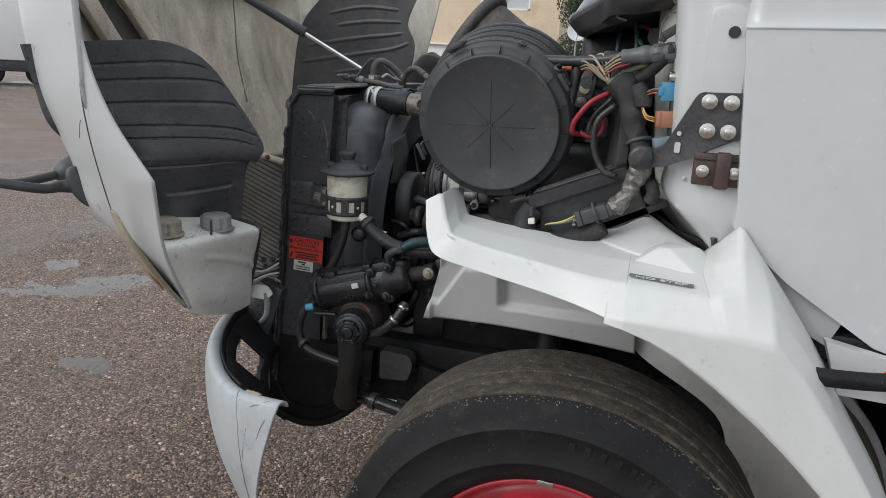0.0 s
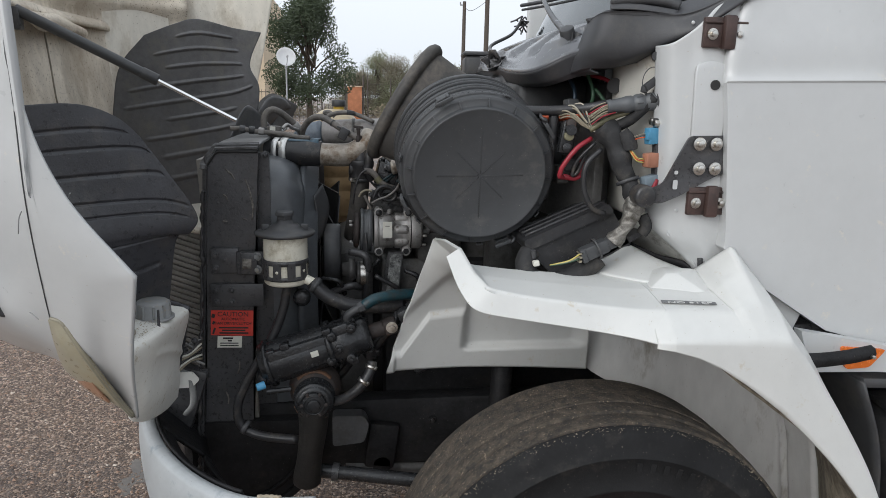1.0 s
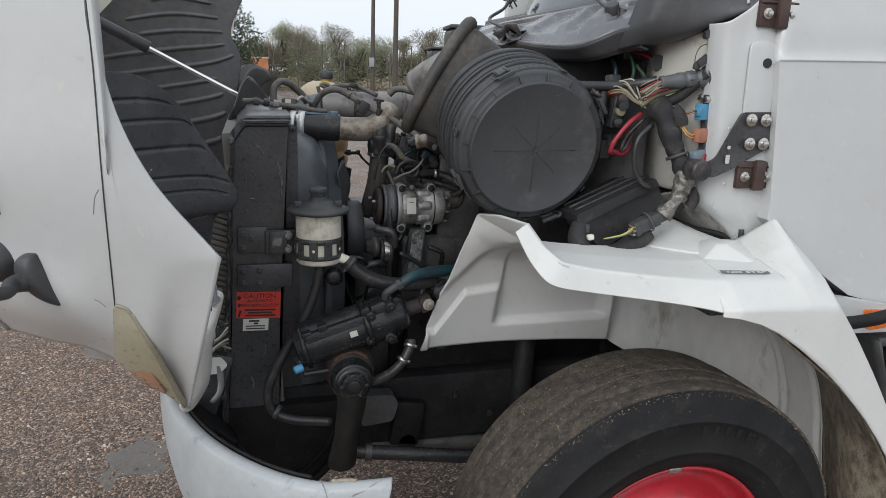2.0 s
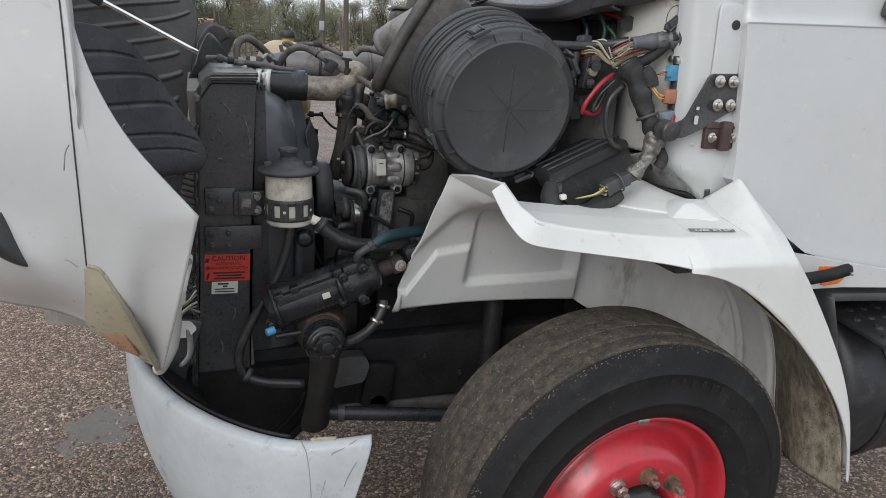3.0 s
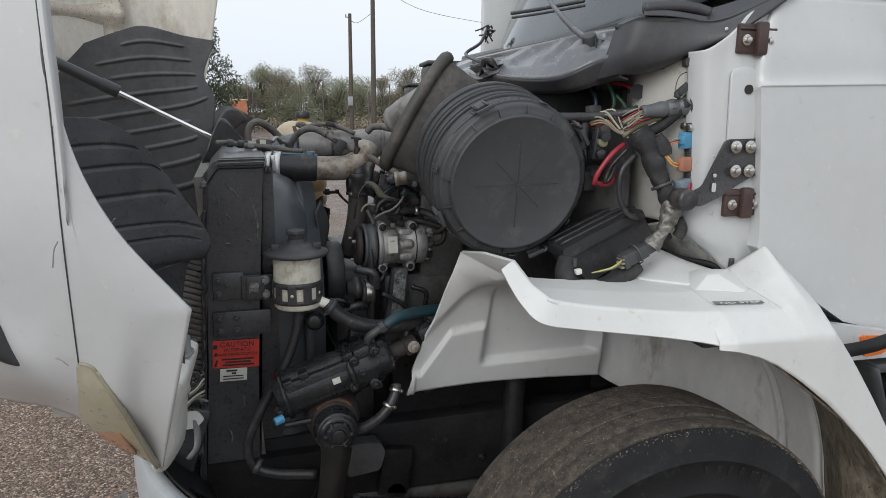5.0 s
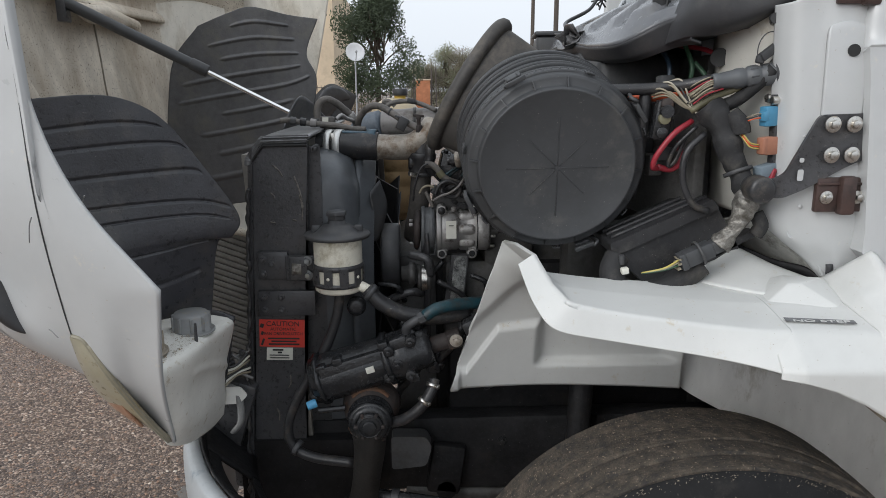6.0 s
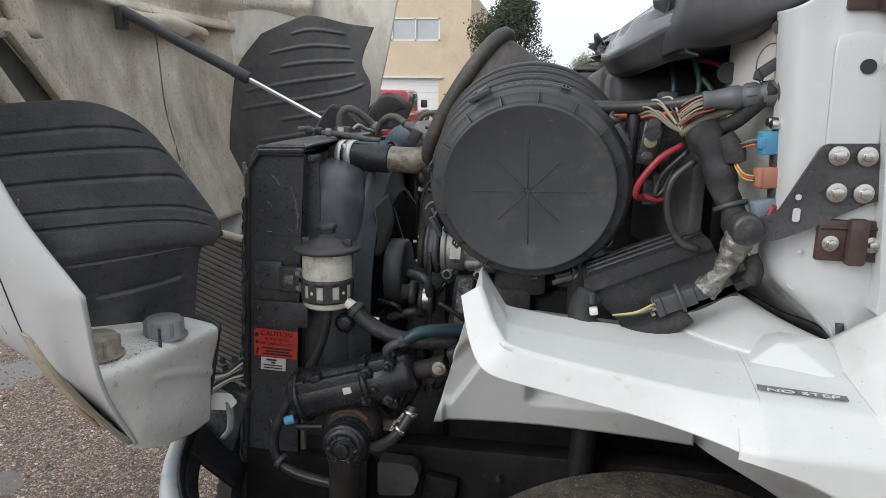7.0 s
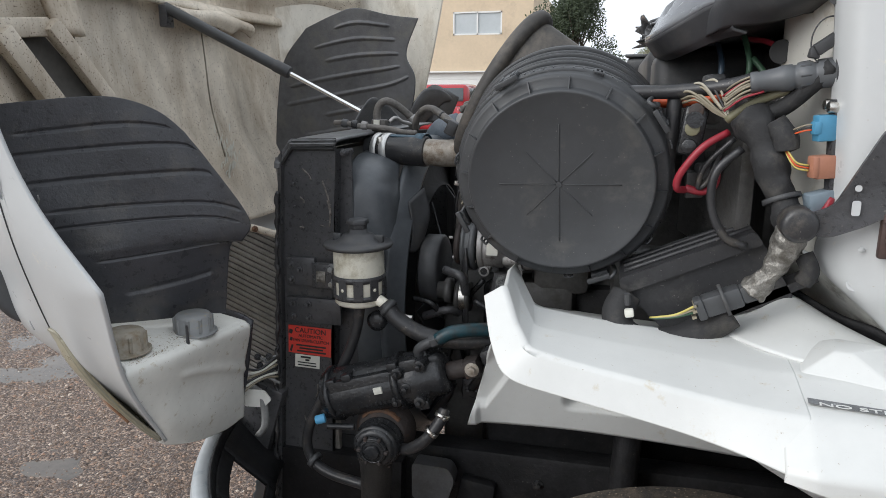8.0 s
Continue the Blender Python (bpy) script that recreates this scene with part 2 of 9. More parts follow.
LEDGEM = mat("grey_steel_box", (0.30, 0.31, 0.32), 0.5, var=0.1)

def ground_material():
    m = bpy.data.materials.new("wet_gravel_yard")
    m.use_nodes = True
    n, l = m.node_tree.nodes, m.node_tree.links
    b = n["Principled BSDF"]
    geo = n.new("ShaderNodeNewGeometry")
    vor = n.new("ShaderNodeTexVoronoi")
    vor.inputs["Scale"].default_value = 105
    vor.inputs["Randomness"].default_value = 1
    l.new(geo.outputs["Position"], vor.inputs["Vector"])
    ramp = n.new("ShaderNodeValToRGB")
    e = ramp.color_ramp.elements
    e[0].position, e[0].color = 0.0, (0.044, 0.028, 0.021, 1)
    e[1].position, e[1].color = 1.0, (0.52, 0.40, 0.31, 1)
    for p, c in ((0.35, (0.108, 0.072, 0.053, 1)), (0.7, (0.19, 0.132, 0.098, 1))):
        k = e.new(p)
        k.color = c
    sep = n.new("ShaderNodeSeparateColor")
    l.new(vor.outputs["Color"], sep.inputs[0])
    l.new(sep.outputs[0], ramp.inputs[0])
    big = n.new("ShaderNodeTexNoise")
    big.inputs["Scale"].default_value, big.inputs["Detail"].default_value = 0.55, 6
    l.new(geo.outputs["Position"], big.inputs["Vector"])
    wet = n.new("ShaderNodeValToRGB")
    wet.color_ramp.elements[0].position, wet.color_ramp.elements[1].position = 0.42, 0.62
    l.new(big.outputs[0], wet.inputs[0])
    damp = n.new("ShaderNodeMix")
    damp.data_type, damp.blend_type = "RGBA", "MULTIPLY"
    damp.inputs["B"].default_value = (0.72, 0.68, 0.66, 1)
    l.new(ramp.outputs[0], damp.inputs["A"])
    l.new(wet.outputs[0], damp.inputs["Factor"])
    l.new(damp.outputs["Result"], b.inputs["Base Color"])
    rr = n.new("ShaderNodeMapRange")
    rr.inputs["To Min"].default_value, rr.inputs["To Max"].default_value = 0.7, 0.22
    l.new(wet.outputs[0], rr.inputs[0])
    l.new(rr.outputs[0], b.inputs["Roughness"])
    bp = n.new("ShaderNodeBump")
    bp.inputs["Strength"].default_value, bp.inputs["Distance"].default_value = 0.9, 0.008
    inv = n.new("ShaderNodeMath")
    inv.operation = "SUBTRACT"
    inv.inputs[0].default_value = 1
    l.new(vor.outputs["Distance"], inv.inputs[1])
    l.new(inv.outputs[0], bp.inputs["Height"])
    l.new(bp.outputs[0], b.inputs["Normal"])
    return m

GRAVEL = ground_material()

# ---- mesh helpers ----
BASE = {}

def thing(name, base, label, category, group="", kind=""):
    """An empty at the thing's base; its parts are given in world coordinates."""
    ob = new(name)
    ob.location = base
    BASE[ob] = Vector(base)
    return tagged(ob, label, category, group, kind)

def part(name, bm, material, parent, label=""):
    """Links a bmesh, given in world coordinates, as one mesh object under a thing or a part."""
    me = bpy.data.meshes.new(name)
    base = BASE[parent] if parent else Vector((0, 0, 0))
    bmesh.ops.translate(bm, verts=bm.verts, vec=-base)
    bmesh.ops.recalc_face_normals(bm, faces=bm.faces)
    bm.to_mesh(me)
    bm.free()
    me.materials.append(material)
    ob = new(name, me)
    if parent:
        ob.parent = parent
    BASE[ob] = base
    if label:
        tagged(ob, label)
    return ob

def solo(name, bm, material, label, category, group="", kind=""):
    ob = part(name, bm, material, None)
    return tagged(ob, label, category, group, kind)

def smooth(bm, angle=35):
    for f in bm.faces:
        f.smooth = True
    for e in bm.edges:
        if len(e.link_faces) == 2 and e.calc_face_angle(0) > radians(angle):
            e.smooth = False
    return bm

def join(*bms):
    out = bmesh.new()
    for b in bms:
        me = bpy.data.meshes.new("tmp")
        b.to_mesh(me)
        out.from_mesh(me)
        bpy.data.meshes.remove(me)
        b.free()
    return out

def frame_to(p, q):
    """A matrix whose z runs from p to q, at p."""
    d = Vector(q) - Vector(p)
    return Matrix.Translation(p) @ d.to_track_quat("Z", "Y").to_matrix().to_4x4()

def box(c, s, rot=(0, 0, 0), bevel=0.004, seg=2):
    bm = bmesh.new()
    bmesh.ops.create_cube(bm, size=1)
    bmesh.ops.scale(bm, vec=s, verts=bm.verts)
    if bevel:
        bmesh.ops.bevel(bm, geom=bm.edges[:], offset=min(bevel, min(s) * 0.45), segments=seg, affect="EDGES", profile=0.5)
    bmesh.ops.transform(bm, matrix=pose(*c, *rot), verts=bm.verts)
    return smooth(bm)

def cyl(p, q, r, r2=None, seg=24, bevel=0.0):
    bm = bmesh.new()
    d = (Vector(q) - Vector(p)).length
    bmesh.ops.create_cone(bm, cap_ends=True, segments=seg, radius1=r, radius2=r if r2 is None else r2, depth=d)
    if bevel:
        ed = [e for e in bm.edges if len(e.link_faces) == 2 and e.calc_face_angle(0) > 1.0]
        bmesh.ops.bevel(bm, geom=ed, offset=bevel, segments=2, affect="EDGES", profile=0.5)
    bmesh.ops.translate(bm, vec=(0, 0, d / 2), verts=bm.verts)
    bmesh.ops.transform(bm, matrix=frame_to(p, q), verts=bm.verts)
    return smooth(bm)

def lathe(p, q, profile, seg=40, close=False):
    """Revolves (radius, height) pairs about the axis from p to q; heights are metres from p."""
    bm = bmesh.new()
    m = frame_to(p, q)
    rings = []
    for r, h in profile:
        if r < 1e-5:
            rings.append([bm.verts.new(m @ Vector((0, 0, h)))])
        else:
            rings.append([bm.verts.new(m @ Vector((r * math.cos(2 * math.pi * k / seg), r * math.sin(2 * math.pi * k / seg), h))) for k in range(seg)])
    pairs = list(zip(rings, rings[1:]))
    if close:
        pairs.append((rings[-1], rings[0]))
    for a, b in pairs:
        for k in range(seg):
            j = (k + 1) % seg
            if len(a) == 1 and len(b) > 1:
                bm.faces.new((a[0], b[j], b[k]))
            elif len(b) == 1 and len(a) > 1:
                bm.faces.new((a[k], a[j], b[0]))
            elif len(a) > 1:
                bm.faces.new((a[k], a[j], b[j], b[k]))
    return smooth(bm)

def catmull(pts, n):
    """n points along a smooth curve through pts."""
    p = [Vector(a) for a in pts]
    if len(p) == 2:
        return [p[0].lerp(p[1], k / (n - 1)) for k in range(n)]
    p = [p[0] * 2 - p[1], *p, p[-1] * 2 - p[-2]]
    out, spans = [], len(p) - 3
    for k in range(n):
        u = k / (n - 1) * spans
        i = min(int(u), spans - 1)
        t = u - i
        a, b, c, d = p[i:i + 4]
        out.append(0.5 * (2 * b + (c - a) * t + (2 * a - 5 * b + 4 * c - d) * t * t + (3 * b - a - 3 * c + d) * t ** 3))
    return out

def tube(pts, r, n=24, seg=12, ridges=0.0, flat=1.0):
    """A pipe along a smooth curve; ridges gives it corrugations."""
    line = catmull(pts, n)
    bm = bmesh.new()
    rings, up = [], None
    for i, c in enumerate(line):
        d = (line[min(i + 1, n - 1)] - line[max(i - 1, 0)]).normalized()
        if up is None:
            up = d.orthogonal().normalized()
        up = (up - d * up.dot(d)).normalized()
        side = d.cross(up)
        rad = r(i / (n - 1)) if callable(r) else r
        rad *= 1 + (ridges if i % 2 else 0)
        rings.append([bm.verts.new(c + rad * (math.cos(a) * up * flat + math.sin(a) * side)) for a in [2 * math.pi * k / seg for k in range(seg)]])
    for a, b in zip(rings, rings[1:]):
        for k in range(seg):
            bm.faces.new((a[k], a[(k + 1) % seg], b[(k + 1) % seg], b[k]))
    bm.faces.new(rings[0][::-1])
    bm.faces.new(rings[-1])
    return smooth(bm, 50)

def mesh_grid(rows, nu, nv, sharp=False):
    """Points of a smooth skin through rows of control points, as columns."""
    g = [catmull(r, nu) if not sharp else linear(r, nu) for r in rows]
    return [catmull([g[i][k] for i in range(len(g))], nv) for k in range(nu)]

def sheet(rows, nu, nv, thick=0.006, relief=None, sharp=False):
    """A moulded skin through rows of control points, thickened; relief(u, v) pushes it along its normal."""
    return skin_of(mesh_grid(rows, nu, nv, sharp), thick, relief)

def skin_of(grid, thick=0.006, relief=None):
    """Closes a grid of points into a skin of some thickness."""
    nu, nv = len(grid), len(grid[0])
    def normals(grid):
        nrm = [[None] * nv for _ in range(nu)]
        for i in range(nu):
            for j in range(nv):
                a = grid[min(i + 1, nu - 1)][j] - grid[max(i - 1, 0)][j]
                b = grid[i][min(j + 1, nv - 1)] - grid[i][max(j - 1, 0)]
                c = a.cross(b)
                nrm[i][j] = c.normalized() if c.length > 1e-9 else Vector((0, 0, 1))
        return nrm
    nrm = normals(grid)
    bm = bmesh.new()
    top, bot = [], []
    for i in range(nu):
        top.append([]), bot.append([])
        for j in range(nv):
            p = grid[i][j]
            if relief:
                p = p + nrm[i][j] * relief(i / (nu - 1), j / (nv - 1))
            top[i].append(bm.verts.new(p))
            bot[i].append(bm.verts.new(p - nrm[i][j] * thick))
    for i in range(nu - 1):
        for j in range(nv - 1):
            bm.faces.new((top[i][j], top[i + 1][j], top[i + 1][j + 1], top[i][j + 1]))
            bm.faces.new((bot[i][j], bot[i][j + 1], bot[i + 1][j + 1], bot[i + 1][j]))
    rim = [(i, 0) for i in range(nu)] + [(nu - 1, j) for j in range(1, nv)] + [(i, nv - 1) for i in range(nu - 2, -1, -1)] + [(0, j) for j in range(nv - 2, 0, -1)]
    for (a, b), (c, d) in zip(rim, rim[1:] + rim[:1]):
        bm.faces.new((top[a][b], bot[a][b], bot[c][d], top[c][d]))
    return smooth(bm, 40)

def linear(pts, n):
    """n points spread along a polyline, keeping its corners."""
    p = [Vector(a) for a in pts]
    spans = len(p) - 1
    out = []
    for k in range(n):
        u = k / (n - 1) * spans
        i = min(int(u), spans - 1)
        out.append(p[i].lerp(p[i + 1], u - i))
    return out

def plate(pts, normal, thick, bevel=0.0015, rounded=0):
    """A flat plate with the given outline, from its front face back against the normal."""
    if rounded:
        q = []
        for i, p in enumerate(pts):
            a, b, c = Vector(pts[i - 1]), Vector(p), Vector(pts[(i + 1) % len(pts)])
            ra, rc = min(rounded, (a - b).length * 0.45), min(rounded, (c - b).length * 0.45)
            s, e = b + (a - b).normalized() * ra, b + (c - b).normalized() * rc
            for k in range(5):
                t = k / 4
                q.append((1 - t) ** 2 * s + 2 * t * (1 - t) * b + t * t * e)
        pts = q
    bm = bmesh.new()
    nv = Vector(normal).normalized()
    f = [bm.verts.new(p) for p in pts]
    b = [bm.verts.new(Vector(p) - nv * thick) for p in pts]
    bm.faces.new(f)
    bm.faces.new(b[::-1])
    k = len(f)
    for i in range(k):
        bm.faces.new((f[i], b[i], b[(i + 1) % k], f[(i + 1) % k]))
    bmesh.ops.triangulate(bm, faces=[x for x in bm.faces if len(x.verts) > 4])
    return smooth(bm, 30)

def bolt(c, d, r=0.012, washer=True, h=0.010):
    """A hexagon head on a washer at c, facing along d."""
    c, d = Vector(c), Vector(d).normalized()
    bits = [cyl(c + d * 0.003, c + d * (h + 0.003), r * 0.72, seg=6, bevel=0.001)]
    if washer:
        bits.append(cyl(c, c + d * 0.0035, r * 1.25, seg=20, bevel=0.0008))
    return join(*bits)

# ---- the ground ----
PUDDLES = ((-3.65, 2.3, 0.34, 0.16, 0.4), (-2.66, 1.42, 0.17, 0.09, 0.2), (-1.5, 1.75, 0.17, 0.19, 0.1), (-3.4, 2.66, 0.30, 0.17, 0.3), (-4.1, 2.75, 0.16, 0.24, 0.5))

def ground_z(x, y):
    """Height of the yard: gentle waves, and hollows where the puddles stand."""
    if abs(x) > 20 or abs(y) > 20:
        return 0.0
    z = (0.002 if abs(x) < 5 and abs(y) < 5 else 0.010) * noise.noise(Vector((x * 0.6, y * 0.6, 0)))
    if -4.7 < x < -0.5 and 0 < y < 3.7:
        z += 0.0034 * noise.noise(Vector((x * 4, y * 4, 3))) + 0.0042 * noise.noise(Vector((x * 11, y * 11, 8)))
        for cx, cy, rx, ry, turn in PUDDLES:
            u = (x - cx) * math.cos(turn) + (y - cy) * math.sin(turn)
            v = (y - cy) * math.cos(turn) - (x - cx) * math.sin(turn)
            z -= 0.0085 * math.exp(-(u / rx) ** 2 - (v / ry) ** 2)
    return z

def yard():
    bm = bmesh.new()
    xs = [-400, -120, -50, -25, -12, -9, -7, -6, -5.3] + [-4.7 + 0.035 * k for k in range(121)] + [-0.2, 0.3, 1, 2, 4, 6, 10, 20, 40, 110, 400]
    ys = [-400, -100, -30, -10, -4, -2, -1, -0.4] + [0.035 * k for k in range(106)] + [4, 4.6, 5.5, 7, 9, 12, 15, 18, 25, 40, 70, 110, 200, 600]
    grid = [[bm.verts.new((x, y, ground_z(x, y))) for y in ys] for x in xs]
    for i in range(len(xs) - 1):
        for j in range(len(ys) - 1):
            bm.faces.new((grid[i][j], grid[i + 1][j], grid[i + 1][j + 1], grid[i][j + 1]))
    return solo("ground", smooth(bm), GRAVEL, "wet reddish brown gravel yard with puddles", "ground", kind="structure")

yard()

def gravel(name, x0, x1, y0, y1, count, lo, hi):
    rng = random.Random(5)
    verts, faces = [], []
    shape = [(1, 0, 0), (0, 1, 0), (-1, 0, 0), (0, -1, 0), (0, 0, 0.8), (0.55, 0.6, 0.45), (-0.6, 0.5, 0.4)]
    for _ in range(count):
        x, y = rng.uniform(x0, x1), rng.uniform(y0, y1)
        s, a = rng.uniform(lo, hi) * rng.choice((0.6, 0.8, 1, 1, 1.3)), rng.uniform(0, 6.28)
        zg = ground_z(x, y)
        c, d, k, h = math.cos(a), math.sin(a), rng.uniform(0.6, 1.0), rng.uniform(0.5, 0.9)
        n = len(verts)
        for px, py, pz in shape[:5]:
            px, py = px * s + rng.uniform(-0.2, 0.2) * s, py * s * k
            verts.append((x + c * px - d * py, y + d * px + c * py, zg + pz * s * h - 0.001))
        faces += [(n, n + 1, n + 4), (n + 1, n + 2, n + 4), (n + 2, n + 3, n + 4), (n + 3, n, n + 4)]
    me = bpy.data.meshes.new(name)
    me.from_pydata(verts, [], faces)
    me.materials.append(PEBBLE_RANDOM)
    return tagged(new(name, me), "loose wet brown and grey gravel stones", "gravel", kind="stuff")

def pebble_material():
    m = bpy.data.materials.new("gravel_stones")
    m.use_nodes = True
    n, l = m.node_tree.nodes, m.node_tree.links
    geo = n.new("ShaderNodeNewGeometry")
    ramp = n.new("ShaderNodeValToRGB")
    e = ramp.color_ramp.elements
    e[0].position, e[0].color = 0.0, (0.06, 0.041, 0.032, 1)
    e[1].position, e[1].color = 1.0, (0.58, 0.50, 0.42, 1)
    for p, c in ((0.4, (0.155, 0.105, 0.075, 1)), (0.75, (0.25, 0.172, 0.124, 1)), (0.9, (0.33, 0.20, 0.135, 1))):
        k = e.new(p)
        k.color = c
    l.new(geo.outputs["Random Per Island"], ramp.inputs[0])
    l.new(ramp.outputs[0], n["Principled BSDF"].inputs["Base Color"])
    n["Principled BSDF"].inputs["Roughness"].default_value = 0.5
    return m

PEBBLE_RANDOM = pebble_material()
gravel("gravel", -4.6, 0.9, 0.0, 3.6, 60000, 0.0045, 0.0125)

def puddle(cx, cy, rx, ry, turn):
    """A still sheet of water; the hollow under it gives its shoreline."""
    bm = bmesh.new()
    ring = []
    for k in range(40):
        a = 2 * math.pi * k / 40
        x, y = 1.9 * rx * math.cos(a), 1.9 * ry * math.sin(a)
        ring.append(bm.verts.new((cx + x * math.cos(turn) - y * math.sin(turn), cy + x * math.sin(turn) + y * math.cos(turn), -0.0036 - 0.0004 * PUDDLES.index((cx, cy, rx, ry, turn)))))
    bm.faces.new(ring)
    return solo("puddle", bm, WATER, "shallow muddy puddle lying on the gravel", "puddle", group="puddles in the yard", kind="structure")

for spec in PUDDLES:
    puddle(*spec)

# ---- the truck ----
YC = 1.19
truck = thing("truck", (0.4, YC, 0), "white medium-duty truck with its hood tilted open", "truck")

def wheel():
    c = Vector((0, 0, 0.508))
    q = c + Vector((0, 1, 0))
    # axis heights run inward from the outer shoulder
    rim = part("front_wheel", lathe(c, q, [(0.284, 0.115), (0.289, 0.03), (0.292, 0.012), (0.299, 0.006), (0.302, -0.002), (0.298, -0.007), (0.290, -0.004), (0.284, 0.012), (0.274, 0.04), (0.262, 0.058), (0.246, 0.056), (0.232, 0.036), (0.214, 0.008), (0.198, -0.012), (0.186, -0.018), (0.118, -0.018), (0.112, -0.012), (0.108, 0.02), (0, 0.02)], 72), RED, truck, "red painted steel disc wheel on the front axle")
    part("tyre", lathe(c, q, [(0.300, 0.012), (0.306, -0.012), (0.330, -0.026), (0.352, -0.031), (0.354, -0.034), (0.357, -0.031), (0.392, -0.034), (0.430, -0.028), (0.432, -0.0305), (0.4335, -0.0275), (0.462, -0.018), (0.482, -0.008), (0.492, 0.000), (0.496, 0.008), (0.498, 0.012), (0.490, 0.02), (0.490, 0.24), (0.480, 0.262), (0.44, 0.285), (0.39, 0.29), (0.33, 0.28), (0.30, 0.24)], 120), RUBBER, rim, "worn black truck tyre with scuffed sidewall")
    prof = [(0.488, 0.010)]
    for k in range(5):
        a, b = 0.006 + k * 0.0500, 0.006 + k * 0.0500 + 0.0472
        rr = 0.500 + 0.009 * (1 - ((k - 2) / 2.4) ** 2)
        prof += [(rr - 0.005, a), (rr - 0.0006, a + 0.0006), (rr, a + 0.003), (rr, b - 0.003), (rr - 0.0006, b - 0.0006), (rr - 0.005, b)]
    prof.append((0.488, 0.26))
    part("tread", lathe(c, q, prof, 160), TREAD, rim, "dusty brown ribbed tread")
    # rubber lettering blocks, unreadable
    for a0, n in ((62, 6), (300, 5)):
        for k in range(n):
            a = radians(a0 + k * 4.6)
            d = Vector((math.cos(a), 0, math.sin(a)))
            part("sidewall_mark", box(c + d * 0.412 + Vector((0, -0.0335, 0)), (0.013, 0.0008, 0.022), (0, 90 - math.degrees(a), 0), 0.0004, 1), RUBBER, rim)
    for k in range(10):
        a = radians(36 * k + 12)
        p = c + Vector((0.143 * math.cos(a), -0.018, 0.143 * math.sin(a)))
        part("lug_nut", join(cyl(p, p + Vector((0, -0.006, 0)), 0.024, 0.023, 24), cyl(p + Vector((0, -0.006, 0)), p + Vector((0, -0.026, 0)), 0.0185, 0.0175, 6, 0.001)), RUST if k % 3 else CHROME, rim)
        part("wheel_stud", cyl(p, p + Vector((0, -0.044, 0)), 0.010, 0.0095, 12, 0.001), CHROME, rim)
    rng = random.Random(2)
    bits = bmesh.new()
    for k in range(520):
        a = rng.uniform(0.1, 3.05)
        rr, sz = 0.498 - abs(rng.gauss(0, 0.006)), rng.choice((0.0005, 0.0007, 0.0009, 0.0012, 0.0020))
        yy = -0.002 - (0.497 - rr) * 0.62
        p = c + Vector((rr * math.cos(a), yy, rr * math.sin(a)))
        vs = [bits.verts.new(p + Vector((rng.uniform(-1, 1), -0.3 * rng.random(), rng.uniform(-1, 1))) * sz * 1.5) for _ in range(4)]
        bits.faces.new(vs[:3])
        bits.faces.new((vs[0], vs[2], vs[3]))
    tagged(part("dried_mud", bits, FLECK, rim, "pale dried mud flecks along the tyre shoulder"), kind="stuff")
    part("hub", lathe(c, q, [(0, -0.075), (0.058, -0.075), (0.066, -0.068), (0.070, -0.04), (0.092, -0.03), (0.098, -0.022), (0.105, 0.02)], 40), GREASY, rim)
    part("wheel_weight", box(c + Vector((-0.012, -0.004, 0.2965)), (0.036, 0.012, 0.013), (0, 2, 0), 0.003), CHROME, rim, "clip-on balance weight")

FLECK = mat("dried_mud_flecks", (0.30, 0.255, 0.19), 0.9, var=0.25, scale=40)
wheel()

# moulded fender and wheel arch
STAIN = mat("brown_water_stain", (0.50, 0.42, 0.30), 0.6, var=0.2, scale=40)

